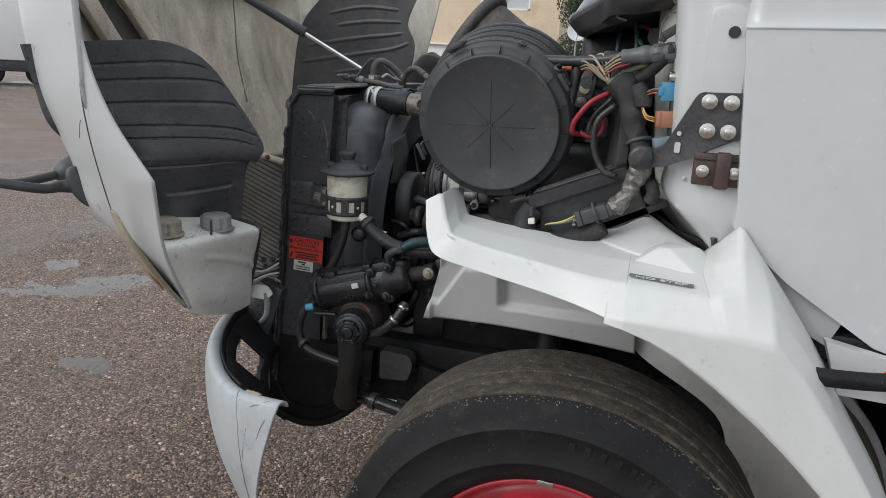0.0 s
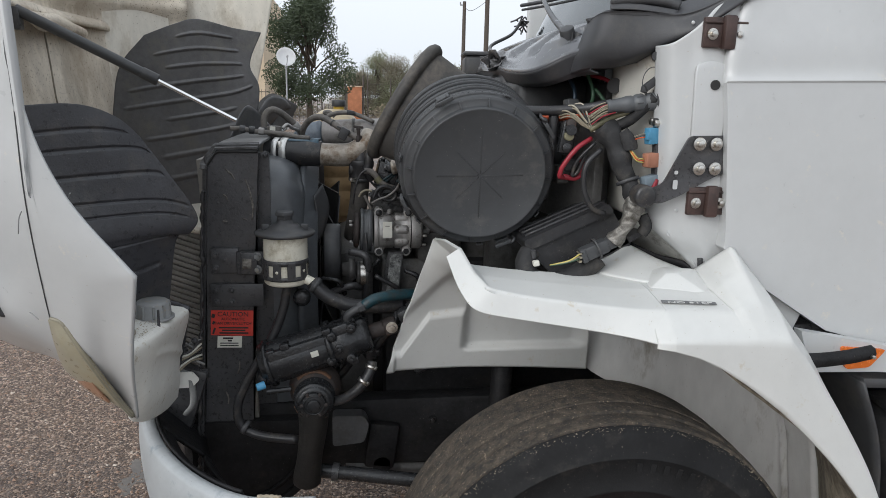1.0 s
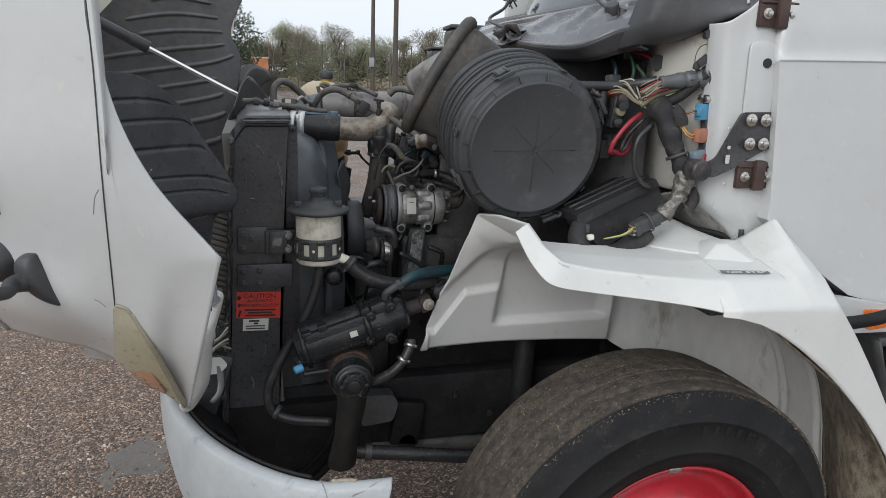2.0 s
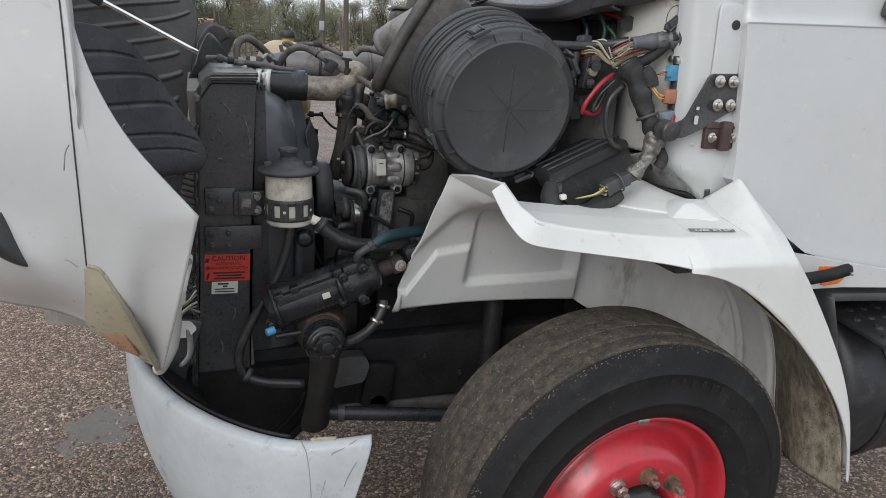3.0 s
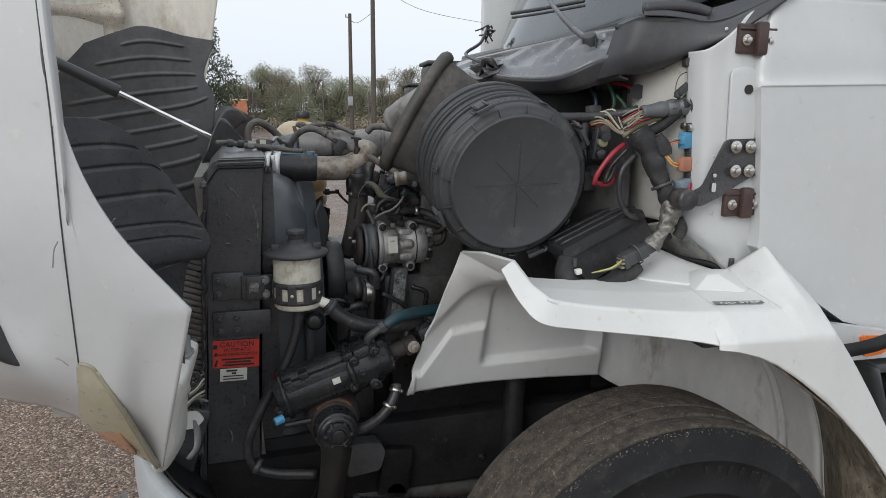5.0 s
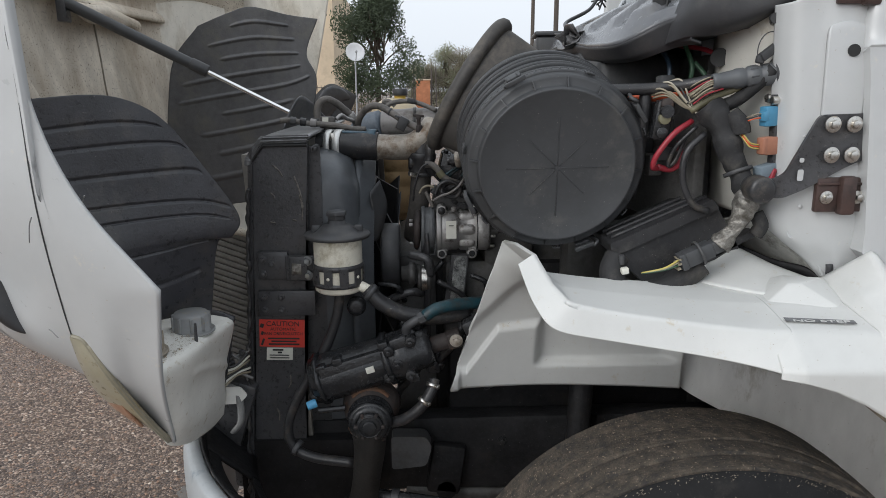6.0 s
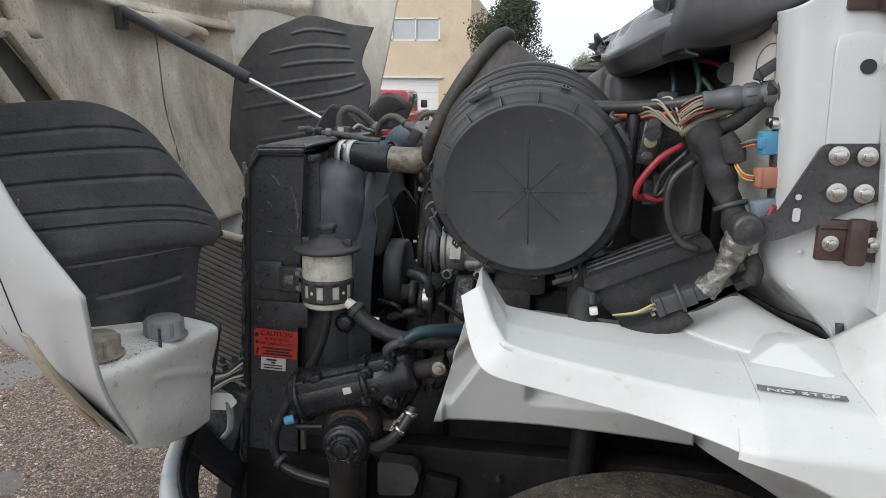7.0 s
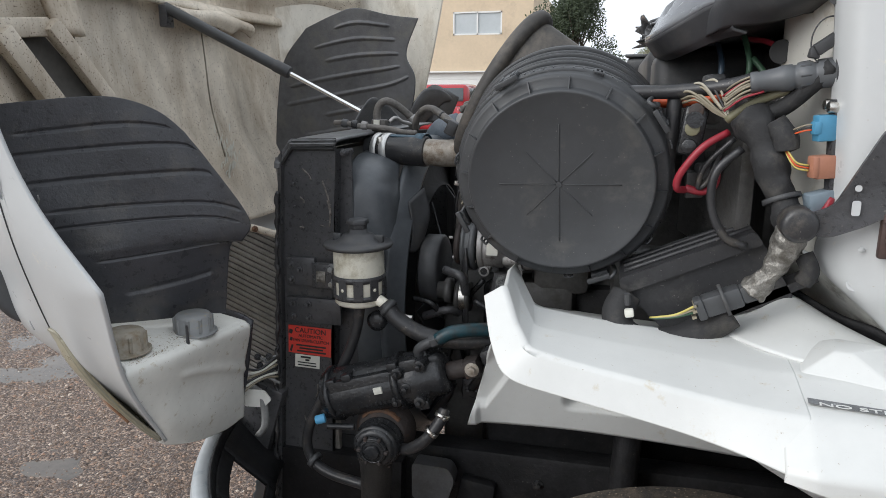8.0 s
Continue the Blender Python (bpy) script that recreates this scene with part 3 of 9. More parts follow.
def fender():
    rows = [
        [(-0.376, 0.205, 1.350), (-0.346, 0.212, 1.368), (-0.362, 0.360, 1.358), (-0.371, 0.505, 1.333), (-0.391, 0.525, 1.260), (-0.442, 0.575, 1.074), (-0.493, 0.624, 0.892)],
        [(-0.357, 0.155, 1.292), (-0.318, 0.165, 1.318), (-0.332, 0.290, 1.330), (-0.342, 0.410, 1.319), (-0.358, 0.530, 1.245), (-0.405, 0.582, 1.065), (-0.452, 0.632, 0.892)],
        [(-0.326, 0.106, 1.246), (-0.290, 0.118, 1.292), (-0.292, 0.200, 1.300), (-0.305, 0.305, 1.302), (-0.325, 0.540, 1.225), (-0.365, 0.590, 1.060), (-0.400, 0.638, 0.892)],
        [(-0.200, 0.094, 1.226), (-0.195, 0.110, 1.274), (-0.195, 0.200, 1.287), (-0.195, 0.290, 1.291), (-0.205, 0.550, 1.210), (-0.230, 0.600, 1.05), (-0.240, 0.645, 0.892)],
        [(-0.050, 0.066, 1.207), (-0.048, 0.086, 1.258), (-0.046, 0.190, 1.274), (-0.045, 0.285, 1.281), (-0.050, 0.555, 1.200), (-0.055, 0.602, 1.04), (-0.060, 0.648, 0.884)],
        [(0.040, 0.024, 1.198), (0.043, 0.060, 1.254), (0.048, 0.165, 1.272), (0.050, 0.293, 1.280), (0.048, 0.555, 1.195), (0.045, 0.603, 1.035), (0.042, 0.648, 0.878)],
        [(0.104, -0.010, 1.186), (0.104, 0.048, 1.255), (0.105, 0.150, 1.275), (0.108, 0.300, 1.281), (0.12, 0.555, 1.19), (0.14, 0.603, 1.03), (0.155, 0.650, 0.869)],
    ]
    def ramp(d):
        d = max(0.0, min(1.0, d))
        return d * d * (3 - 2 * d)
    def pressed(x, z):
        # a pocket, a shallower field before it and a rolled front foot, pressed into the inner wall
        pocket = 0.030 * ramp((x + 0.268) / 0.030) * ramp((0.150 - x) / 0.06) * ramp((z - 0.952) / 0.020)
        line = 0.94 + 1.6 * max(0.0, min(0.081, x + 0.448)) + 0.1 * max(0.0, x + 0.367)
        field = ramp((x + 0.385 - 0.95 * (z - 1.17)) / 0.045) * ramp((z - line) / 0.022)
        crease = 0.35 * ramp((x + 0.47) / 0.03) * ramp((z - line) / 0.015) * ramp((line + 0.09 - z) / 0.08)
        foot = 0.014 * ramp((-0.462 - x) / 0.012) * ramp((0.965 - z) / 0.05)
        return max(pocket, 0.018 * max(field, crease)) - foot
    def averaged(line, reach):
        n = len(line)
        return [sum((line[max(0, min(n - 1, k + d))] for d in range(-w, w + 1)), Vector()) / (2 * w + 1) for k in range(n) for w in (min(reach, k, n - 1 - k),)]
    # crisp folds along the upstand and ledge, softer ones at the outer lip and in the wall
    across = []
    for r in rows:
        a = linear(r, 145)
        across.append(a[:78] + averaged(a, 7)[78:])
    body = []
    for i in range(145):
        col = linear([across[k][i] for k in range(3)], 49) + catmull([across[k][i] for k in range(2, 7)], 97)[1:]
        col = averaged(averaged(col, 6), 6) if i < 24 or i > 80 else averaged(col, 3)
        inner = ramp((i - 82) / 14)
        body.append([p + Vector((0, inner * pressed(p.x, p.z), 0)) for p in col])
    f = part("front_fender", skin_of(body, 0.007), WHITE_MOULD, truck, "white moulded inner fender ledge above the front wheel")
    rear = [
        [(0.070, 0.004, 1.186), (0.071, 0.006, 1.198), (0.072, 0.056, 1.247), (0.073, 0.160, 1.266), (0.075, 0.300, 1.272)],
        [(0.104, -0.012, 1.185), (0.106, -0.012, 1.203), (0.104, 0.048, 1.255), (0.105, 0.150, 1.275), (0.108, 0.300, 1.281)],
        [(0.160, -0.013, 1.168), (0.161, -0.013, 1.203), (0.160, 0.046, 1.255), (0.160, 0.140, 1.274), (0.160, 0.300, 1.283)],
        [(0.215, -0.014, 1.142), (0.217, -0.013, 1.202), (0.213, 0.040, 1.253), (0.213, 0.130, 1.272), (0.210, 0.290, 1.290)],
        [(0.272, -0.014, 1.106), (0.275, -0.013, 1.201), (0.262, 0.030, 1.252), (0.255, 0.120, 1.275), (0.256, 0.250, 1.287)],
        [(0.298, -0.014, 1.088), (0.302, -0.013, 1.201), (0.280, 0.028, 1.262), (0.272, 0.110, 1.302), (0.286, 0.212, 1.328)],
        [(0.330, -0.014, 1.064), (0.334, -0.012, 1.199), (0.322, 0.036, 1.270), (0.315, 0.100, 1.325), (0.314, 0.165, 1.376)],
        [(0.375, -0.014, 1.030), (0.378, -0.011, 1.196), (0.372, 0.040, 1.250), (0.362, 0.090, 1.290), (0.348, 0.150, 1.330)],
        [(0.452, -0.012, 0.962), (0.448, -0.006, 1.118), (0.456, 0.040, 1.150), (0.460, 0.085, 1.165), (0.462, 0.150, 1.180)],
        [(0.545, -0.012, 0.868), (0.536, -0.006, 1.000), (0.545, 0.040, 1.012), (0.556, 0.085, 1.020), (0.562, 0.150, 1.025)],
        [(0.640, -0.012, 0.750), (0.628, -0.006, 0.858), (0.640, 0.040, 0.862), (0.652, 0.085, 0.867), (0.66, 0.150, 0.87)],
        [(0.708, -0.012, 0.630), (0.700, -0.006, 0.705), (0.712, 0.040, 0.708), (0.724, 0.085, 0.710), (0.732, 0.150, 0.71)],
        [(0.752, -0.012, 0.480), (0.754, -0.006, 0.520), (0.762, 0.040, 0.520), (0.773, 0.085, 0.520), (0.78, 0.150, 0.52)],
    ]
    crisp = [linear(r, 41) for r in rear[:8]]
    shoulder = [linear([crisp[i][k] for i in range(8)], 71) for k in range(41)]
    part("wheel_arch", skin_of([a + b[1:] for a, b in zip(shoulder, mesh_grid(rear[7:], 41, 60, True))], 0.007), WHITE_MOULD, f, "white flared wheel arch")
    # tub round the back of the wheel: plan curve from the flare inwards, at falling heights
    tub = []
    for z, xe, front in ((1.178, 0.165, 0.10), (1.10, 0.27, 0.10), (1.03, 0.365, 0.10), (0.956, 0.464, 0.11), (0.860, 0.557, 0.17), (0.716, 0.664, 0.40), (0.58, 0.722, 0.46), (0.43, 0.755, 0.50)):
        low = 1.05 - z
        deep = min(1.0, 0.35 + 1.9 * max(0.0, 1.11 - z))
        col = lambda x, k: xe + (x + k * low - xe) * deep
        tub.append([(xe, 0.004, z), (col(0.609, 0.217), 0.17, z), (col(0.687, 0.205), 0.32, z), (col(0.702, 0.190), 0.44, z), (col(0.673, 0.176), 0.53, z), (max(front + 0.12, col(0.514, 0.145)), 0.62, z), (front + 0.06, 0.664, z), (front, 0.672, z)])
    grid = mesh_grid(tub, 113, 80)
    def rib(u):
        return sum(0.016 * max(0, 1 - ((u - k) / 0.016) ** 2) for k in (0.318, 0.50, 0.545))
    part("wheel_housing", skin_of(grid[32:], 0.006, lambda u, v: -rib((32 + 80 * u) / 112)), WELL, f, "dirty white ribbed wheel housing")
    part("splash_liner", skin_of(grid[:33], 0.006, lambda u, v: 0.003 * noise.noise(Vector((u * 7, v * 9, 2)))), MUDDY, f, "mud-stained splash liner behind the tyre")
    # ledge rising to the firewall
    mound = [
        [(0.00, 0.33, 1.284), (0.07, 0.235, 1.283), (0.15, 0.180, 1.283), (0.25, 0.175, 1.292)],
        [(0.05, 0.37, 1.302), (0.105, 0.290, 1.306), (0.178, 0.237, 1.298), (0.264, 0.212, 1.288)],
        [(0.11, 0.41, 1.333), (0.137, 0.365, 1.340), (0.202, 0.310, 1.310), (0.284, 0.248, 1.281)],
        [(0.13, 0.44, 1.27), (0.160, 0.390, 1.260), (0.225, 0.335, 1.24), (0.300, 0.275, 1.22)],
    ]
    part("ledge_rise", sheet(mound, 30, 24, -0.005), WHITE_MOULD, f)
    part("rise_seal", tube([(0.272, 0.226, 1.337), (0.276, 0.230, 1.322), (0.281, 0.238, 1.296)], 0.007, 14, 8), BLACKP, f)
    # raised pyramid on the ledge beside the cab
    bm = bmesh.new()
    base = [bm.verts.new(p) for p in ((0.096, 0.150, 1.270), (0.262, 0.098, 1.262), (0.275, 0.215, 1.292), (0.130, 0.275, 1.284))]
    top = [bm.verts.new(p) for p in ((0.158, 0.172, 1.314), (0.180, 0.164, 1.316), (0.246, 0.196, 1.318), (0.176, 0.228, 1.316))]
    for k in range(4):
        j = (k + 1) % 4
        bm.faces.new((base[k], base[j], top[j], top[k]))
    bm.faces.new(top)
    bmesh.ops.bevel(bm, geom=bm.edges[:], offset=0.004, segments=2, affect="EDGES", profile=0.5)
    part("raised_pad", smooth(bm, 60), WHITE_MOULD, f)
    # warning decal
    strip = plate([(0.106, 0.0825, 1.2742), (0.232, 0.0675, 1.2712), (0.231, 0.0555, 1.2689), (0.105, 0.0705, 1.2719)], (0, -0.2, 1), 0.0010)
    d = part("decal", strip, DECALM, f, "worn grey strip decal reading NO STEP")
    words("NO STEP", 0.0105, Matrix.Translation((0.168, 0.0632, 1.2722)) @ Matrix.Rotation(radians(-6.8), 4, "Z") @ Matrix.Rotation(radians(12), 4, "X") @ Matrix.Scale(2.5, 4, (1, 0, 0)), WHITE_MOULD, f)
    part("water_stain", plate([(-0.204, 0.641, 0.940), (-0.188, 0.641, 0.940), (-0.186, 0.650, 0.912), (-0.207, 0.650, 0.913)], (0, -1, -0.2), 0.001), STAIN, f, "brown stain")
    return f

def words(text, size, m, material, parent, name="lettering"):
    cu = bpy.data.curves.new(name, "FONT")
    cu.body, cu.size, cu.align_x, cu.align_y, cu.extrude = text, size, "CENTER", "CENTER", 0.0004
    tmp = bpy.data.objects.new("tmp", cu)
    scene.collection.objects.link(tmp)
    me = bpy.data.meshes.new_from_object(tmp)
    bm = bmesh.new()
    bm.from_mesh(me)
    bmesh.ops.transform(bm, matrix=m, verts=bm.verts)
    bpy.data.objects.remove(tmp)
    bpy.data.curves.remove(cu)
    bpy.data.meshes.remove(me)
    return part(name, bm, material, parent)

fender()

# tilted hood: near half, far half, crown, liner
def hood():
    near = [
        [(-1.130, 0.312, 0.920), (-1.160, 0.305, 0.960), (-1.205, 0.298, 1.010), (-1.262, 0.312, 1.048), (-1.350, 0.405, 1.053), (-1.450, 0.490, 1.045), (-1.57, 0.60, 1.04)],
        [(-1.080, 0.152, 1.138), (-1.135, 0.172, 1.140), (-1.182, 0.166, 1.150), (-1.244, 0.190, 1.165), (-1.335, 0.200, 1.200), (-1.445, 0.285, 1.205), (-1.59, 0.43, 1.21)],
        [(-1.031, 0.060, 1.349), (-1.110, 0.075, 1.345), (-1.170, 0.090, 1.345), (-1.232, 0.112, 1.345), (-1.365, 0.175, 1.350), (-1.490, 0.280, 1.360), (-1.64, 0.47, 1.37)],
        [(-1.150, 0.060, 1.515), (-1.180, 0.060, 1.515), (-1.205, 0.062, 1.515), (-1.225, 0.068, 1.515), (-1.370, 0.125, 1.520), (-1.550, 0.250, 1.520), (-1.72, 0.47, 1.52)],
        [(-1.208, 0.055, 1.690), (-1.213, 0.055, 1.690), (-1.216, 0.055, 1.690), (-1.222, 0.058, 1.690), (-1.370, 0.110, 1.690), (-1.570, 0.240, 1.690), (-1.76, 0.48, 1.69)],
        [(-1.215, 0.050, 1.900), (-1.218, 0.050, 1.900), (-1.220, 0.050, 1.900), (-1.224, 0.052, 1.900), (-1.370, 0.100, 1.900), (-1.580, 0.230, 1.900), (-1.80, 0.48, 1.90)],
        [(-1.190, 0.050, 2.150), (-1.200, 0.050, 2.150), (-1.210, 0.050, 2.150), (-1.220, 0.052, 2.150), (-1.370, 0.095, 2.150), (-1.590, 0.225, 2.150), (-1.83, 0.48, 2.15)],
        [(-1.150, 0.050, 2.420), (-1.170, 0.050, 2.420), (-1.190, 0.050, 2.420), (-1.215, 0.052, 2.420), (-1.370, 0.095, 2.420), (-1.600, 0.225, 2.420), (-1.85, 0.48, 2.42)],
    ]
    # the rear edge has a sharp corner that melts into the smooth flank
    nu, per = 60, 15
    whole, apart = mesh_grid(near, nu, per * 7 + 1), [a[:-1] + b for a, b in zip(mesh_grid(near[:3], nu, per * 2 + 1), mesh_grid(near[2:], nu, per * 5 + 1))]
    skin = [[p.lerp(q, max(0, 1 - i / 18)) for p, q in zip(whole[i], apart[i])] for i in range(nu)]
    h = part("hood", skin_of(skin, -0.008), WHITE, truck, "white hood tilted forward showing its side panel")
    flip = lambda rows: [[(x, 2 * YC - y, z) for x, y, z in r] for r in rows]
    far = [list(r) for r in flip(near)]
    for r, x0 in zip(far[3:], (-1.105, -1.072, -1.025, -0.975, -0.925)):
        for i, f_ in ((0, 0.0), (1, 0.35), (2, 0.7)):
            r[i] = (x0 + (r[3][0] - x0) * f_, r[i][1], r[i][2])
    part("hood_far_side", sheet(far, 60, 60, 0.008), LINER_PALE, h, "stained cream inside of the far hood side")
    crown = []
    for r in near:
        x, y, z = r[-1]
        crown.append([(x, y, z), (x - 0.075, y + 0.25, z + 0.01), (x - 0.10, YC, z + 0.015), (x - 0.075, 2 * YC - y - 0.25, z + 0.01), (x, 2 * YC - y, z)])
    part("hood_top", sheet(crown, 30, 50, 0.008), WHITE, h)
    # panel gap along the side
    gap = [tuple(skin[29][j].lerp(skin[30][j], 0.5) + Vector((-0.0006, -0.0008, 0))) for j in range(20, 106, 5)]
    part("panel_gap", tube(gap, 0.0013, 90, 6), GREYP, h)
    for pts in ([(-1.160, 0.085, 1.50), (-1.150, 0.078, 1.512), (-1.143, 0.070, 1.520)], [(-1.245, 0.068, 1.44), (-1.240, 0.066, 1.47), (-1.232, 0.062, 1.485)], [(-1.250, 0.125, 1.245), (-1.262, 0.130, 1.255), (-1.272, 0.138, 1.257)]):
        part("paint_scratch", tube(pts, 0.0012, 8, 5), GREYP_LIGHT, h)
    # inside skin
    lin = []
    for r in near[1:]:
        (ax, ay, z), (bx, by, _), x = r[4], r[5], r[-1][0]
        lin.append([(ax + 0.03, ay + 0.05, z), (bx + 0.05, by + 0.06, z), (x + 0.08, 0.60, z), (x + 0.03, 0.84, z), (x - 0.005, YC, z), (x + 0.03, 2 * YC - 0.84, z), (x + 0.04, 2 * YC - 0.55, z), (bx - 0.02, 2 * YC - by, z), (ax, 2 * YC - ay - 0.02, z)])
    panel = lambda u, v: (0.014 if 0.30 < u < 0.36 or 0.49 < u < 0.52 or 0.66 < u < 0.70 else 0) + (0.03 if 0.78 < v < 0.82 else 0)
    part("hood_liner", sheet(lin, 90, 50, 0.006, panel), LINER, h, "grimy cream inner skin of the hood")
    # stiffening frames on the inside
    for p, q, w in (((-1.66, 0.50, 1.845), (-1.66, 0.69, 1.865), 0.05), ((-1.66, 0.68, 1.872), (-1.62, 0.98, 1.55), 0.05), ((-1.66, 0.52, 1.84), (-1.62, 0.80, 1.50), 0.06)):
        p, q = Vector(p), Vector(q)
        d = q - p
        part("stiffener", box((p + q) / 2, (0.035, w, d.length), (-math.degrees(math.atan2(d.y, d.z)), 0, 0), 0.008), LINER, h)
    # Dark sheet paints the dimness inside the frame's opening.
    part("opening_dark_fill", plate([(-1.68, 0.53, 1.84), (-1.68, 0.68, 1.86), (-1.64, 0.97, 1.54), (-1.64, 0.80, 1.50)], (1, 0, 0), 0.01), DARKGAP, h)
    part("cross_rib", tube([(-1.76, 0.9, 2.03), (-1.77, 1.3, 2.02), (-1.76, 1.7, 2.01), (-1.68, 2.05, 2.00)], 0.03, 24, 8, flat=0.5), LINER, h)
    for y0 in (0.86, 1.515):
        part("liner_seam", tube([(-1.735, y0, 2.0), (-1.712, y0 - 0.018, 1.82), (-1.690, y0 - 0.034, 1.64), (-1.640, y0 - 0.045, 1.45)], 0.005, 20, 6, flat=0.6), MUDDY, h)
    # rubbed patch where the paint has flaked, a scatter of small chips
    chips = bmesh.new()
    rng = random.Random(31)
    for _ in range(70):
        y0, z0 = rng.gauss(1.50, 0.03), rng.gauss(1.45, 0.05)
        p = Vector((-1.640 - 0.2 * (z0 - 1.45), y0, z0))
        a, b = rng.uniform(0.002, 0.007), rng.uniform(0.004, 0.022)
        vs = [chips.verts.new(p + Vector((0, a * math.cos(t_) * rng.uniform(0.6, 1.2), b * math.sin(t_) * rng.uniform(0.6, 1.2)))) for t_ in (0, 1.05, 2.1, 3.14, 4.2, 5.2)]
        chips.faces.new(vs)
    tagged(part("flaked_paint", chips, STICKER_WHITE, h, "pale flaked paint chips"), kind="stuff")
    part("liner_step", sheet([[(-1.72, 0.72, 1.99), (-1.715, 0.78, 1.99), (-1.72, 0.84, 1.99)], [(-1.69, 0.74, 1.86), (-1.685, 0.80, 1.85), (-1.70, 0.85, 1.85)]], 10, 8, 0.02), LINER, h)
    part("torn_foam", sheet([[(-1.745, 1.36 + 0.08 * k, 1.99 + 0.01 * math.sin(5 * k)) for k in range(7)], [(-1.70, 1.37 + 0.08 * k, 1.965 + 0.012 * math.sin(7 * k)) for k in range(7)], [(-1.715, 1.36 + 0.08 * k, 1.935 + 0.015 * math.sin(9 * k + 1)) for k in range(7)]], 50, 10, 0.012), LINER, h)
    part("hood_bracket", box((-1.735, 1.315, 1.955), (0.03, 0.05, 0.075), (0, 0, 8)), STEELB, h)
    # ribbed splash sheets
    def ribs(lines, amp, wide=0.019):
        """Pressed ridges with rounded ends, each at a height v between two widths."""
        def f(u, v):
            out = 0
            for k, a, b in lines:
                d = abs(v - k + 0.06 * (u - 0.5)) / wide
                e = max(0, a - u, u - b) / 0.035
                out = max(out, 1 - d * d - e * e)
            return amp * max(0, out) ** 0.7
        return f
    near_flap = [
        [(-1.50, 0.16, 1.655), (-1.33, 0.30, 1.68), (-1.23, 0.38, 1.685), (-1.165, 0.44, 1.655), (-1.125, 0.475, 1.605)],
        [(-1.48, 0.17, 1.56), (-1.32, 0.31, 1.57), (-1.20, 0.40, 1.57), (-1.12, 0.475, 1.56), (-1.085, 0.50, 1.54)],
        [(-1.45, 0.18, 1.45), (-1.29, 0.32, 1.455), (-1.17, 0.42, 1.45), (-1.08, 0.495, 1.435), (-1.010, 0.535, 1.405)],
        [(-1.41, 0.25, 1.37), (-1.27, 0.32, 1.37), (-1.16, 0.42, 1.37), (-1.08, 0.49, 1.365), (-1.024, 0.530, 1.355)],
        [(-1.40, 0.26, 1.33), (-1.27, 0.32, 1.33), (-1.17, 0.42, 1.33), (-1.11, 0.49, 1.332), (-1.066, 0.535, 1.332)],
        [(-1.33, 0.33, 1.18), (-1.25, 0.37, 1.18), (-1.18, 0.43, 1.175), (-1.13, 0.51, 1.165), (-1.095, 0.54, 1.160)],
    ]
    part("splash_shield", sheet(near_flap, 80, 240, 0.006, ribs(((0.10, 0.20, 0.72), (0.18, 0.10, 0.90), (0.285, 0.14, 0.86), (0.40, 0.20, 0.93), (0.475, 0.16, 0.88), (0.78, 0.30, 0.85), (0.90, 0.35, 0.80)), 0.0042, 0.0085)), FLAPM, h, "black ribbed plastic splash shield inside the hood")
    far_flap = [[(x, 1.90, z) for x, z in r] for r in (
        [(-1.475, 1.955), (-1.35, 2.005), (-1.25, 2.030), (-1.10, 1.998), (-0.980, 1.982)],
        [(-1.585, 1.82), (-1.42, 1.85), (-1.26, 1.865), (-1.12, 1.858), (-1.032, 1.845)],
        [(-1.625, 1.64), (-1.45, 1.66), (-1.26, 1.68), (-1.10, 1.70), (-0.995, 1.735)],
        [(-1.645, 1.45), (-1.47, 1.46), (-1.28, 1.48), (-1.12, 1.50), (-1.03, 1.52)],
        [(-1.665, 1.20), (-1.48, 1.20), (-1.28, 1.22), (-1.15, 1.22), (-1.07, 1.24)],
    )]
    part("splash_shield", sheet(far_flap, 80, 220, 0.006, ribs(tuple((0.09 + 0.098 * k, (0.36, 0.24, 0.34, 0.12, 0.10)[k % 5], (0.72, 0.80, 0.86, 0.84, 0.90)[k % 5]) for k in range(9)), -0.0075, 0.012)), FLAP_LIT, h, "dusty black ribbed splash shield, paled as lit, torn at its upper edge")
    curl = [
        [(-1.02, 1.86, 1.585), (-0.99, 1.88, 1.66), (-0.95, 1.90, 1.705), (-0.90, 1.95, 1.70), (-0.87, 2.02, 1.665)],
        [(-1.03, 1.87, 1.52), (-1.00, 1.88, 1.60), (-0.955, 1.90, 1.655), (-0.905, 1.95, 1.675), (-0.868, 2.02, 1.660)],
        [(-1.03, 1.90, 1.48), (-0.99, 1.92, 1.54), (-0.94, 1.95, 1.60), (-0.90, 1.98, 1.645), (-0.866, 2.03, 1.655)],
    ]
    part("torn_flap", sheet(curl, 24, 8, 0.005), FLAP_LIT, h)
    part("torn_flap", sheet([[(-1.048, 2.03, 1.640), (-0.991, 2.05, 1.700), (-0.945, 2.04, 1.718), (-0.890, 2.01, 1.698), (-0.840, 2.03, 1.668)], [(-1.055, 2.01, 1.590), (-0.995, 2.00, 1.625), (-0.948, 1.99, 1.640), (-0.905, 2.00, 1.632), (-0.862, 2.03, 1.618)], [(-1.062, 2.00, 1.536), (-1.00, 1.99, 1.550), (-0.95, 1.98, 1.560), (-0.92, 1.99, 1.565), (-0.889, 2.03, 1.565)]], 24, 14, 0.005), FLAP_LIT, h)
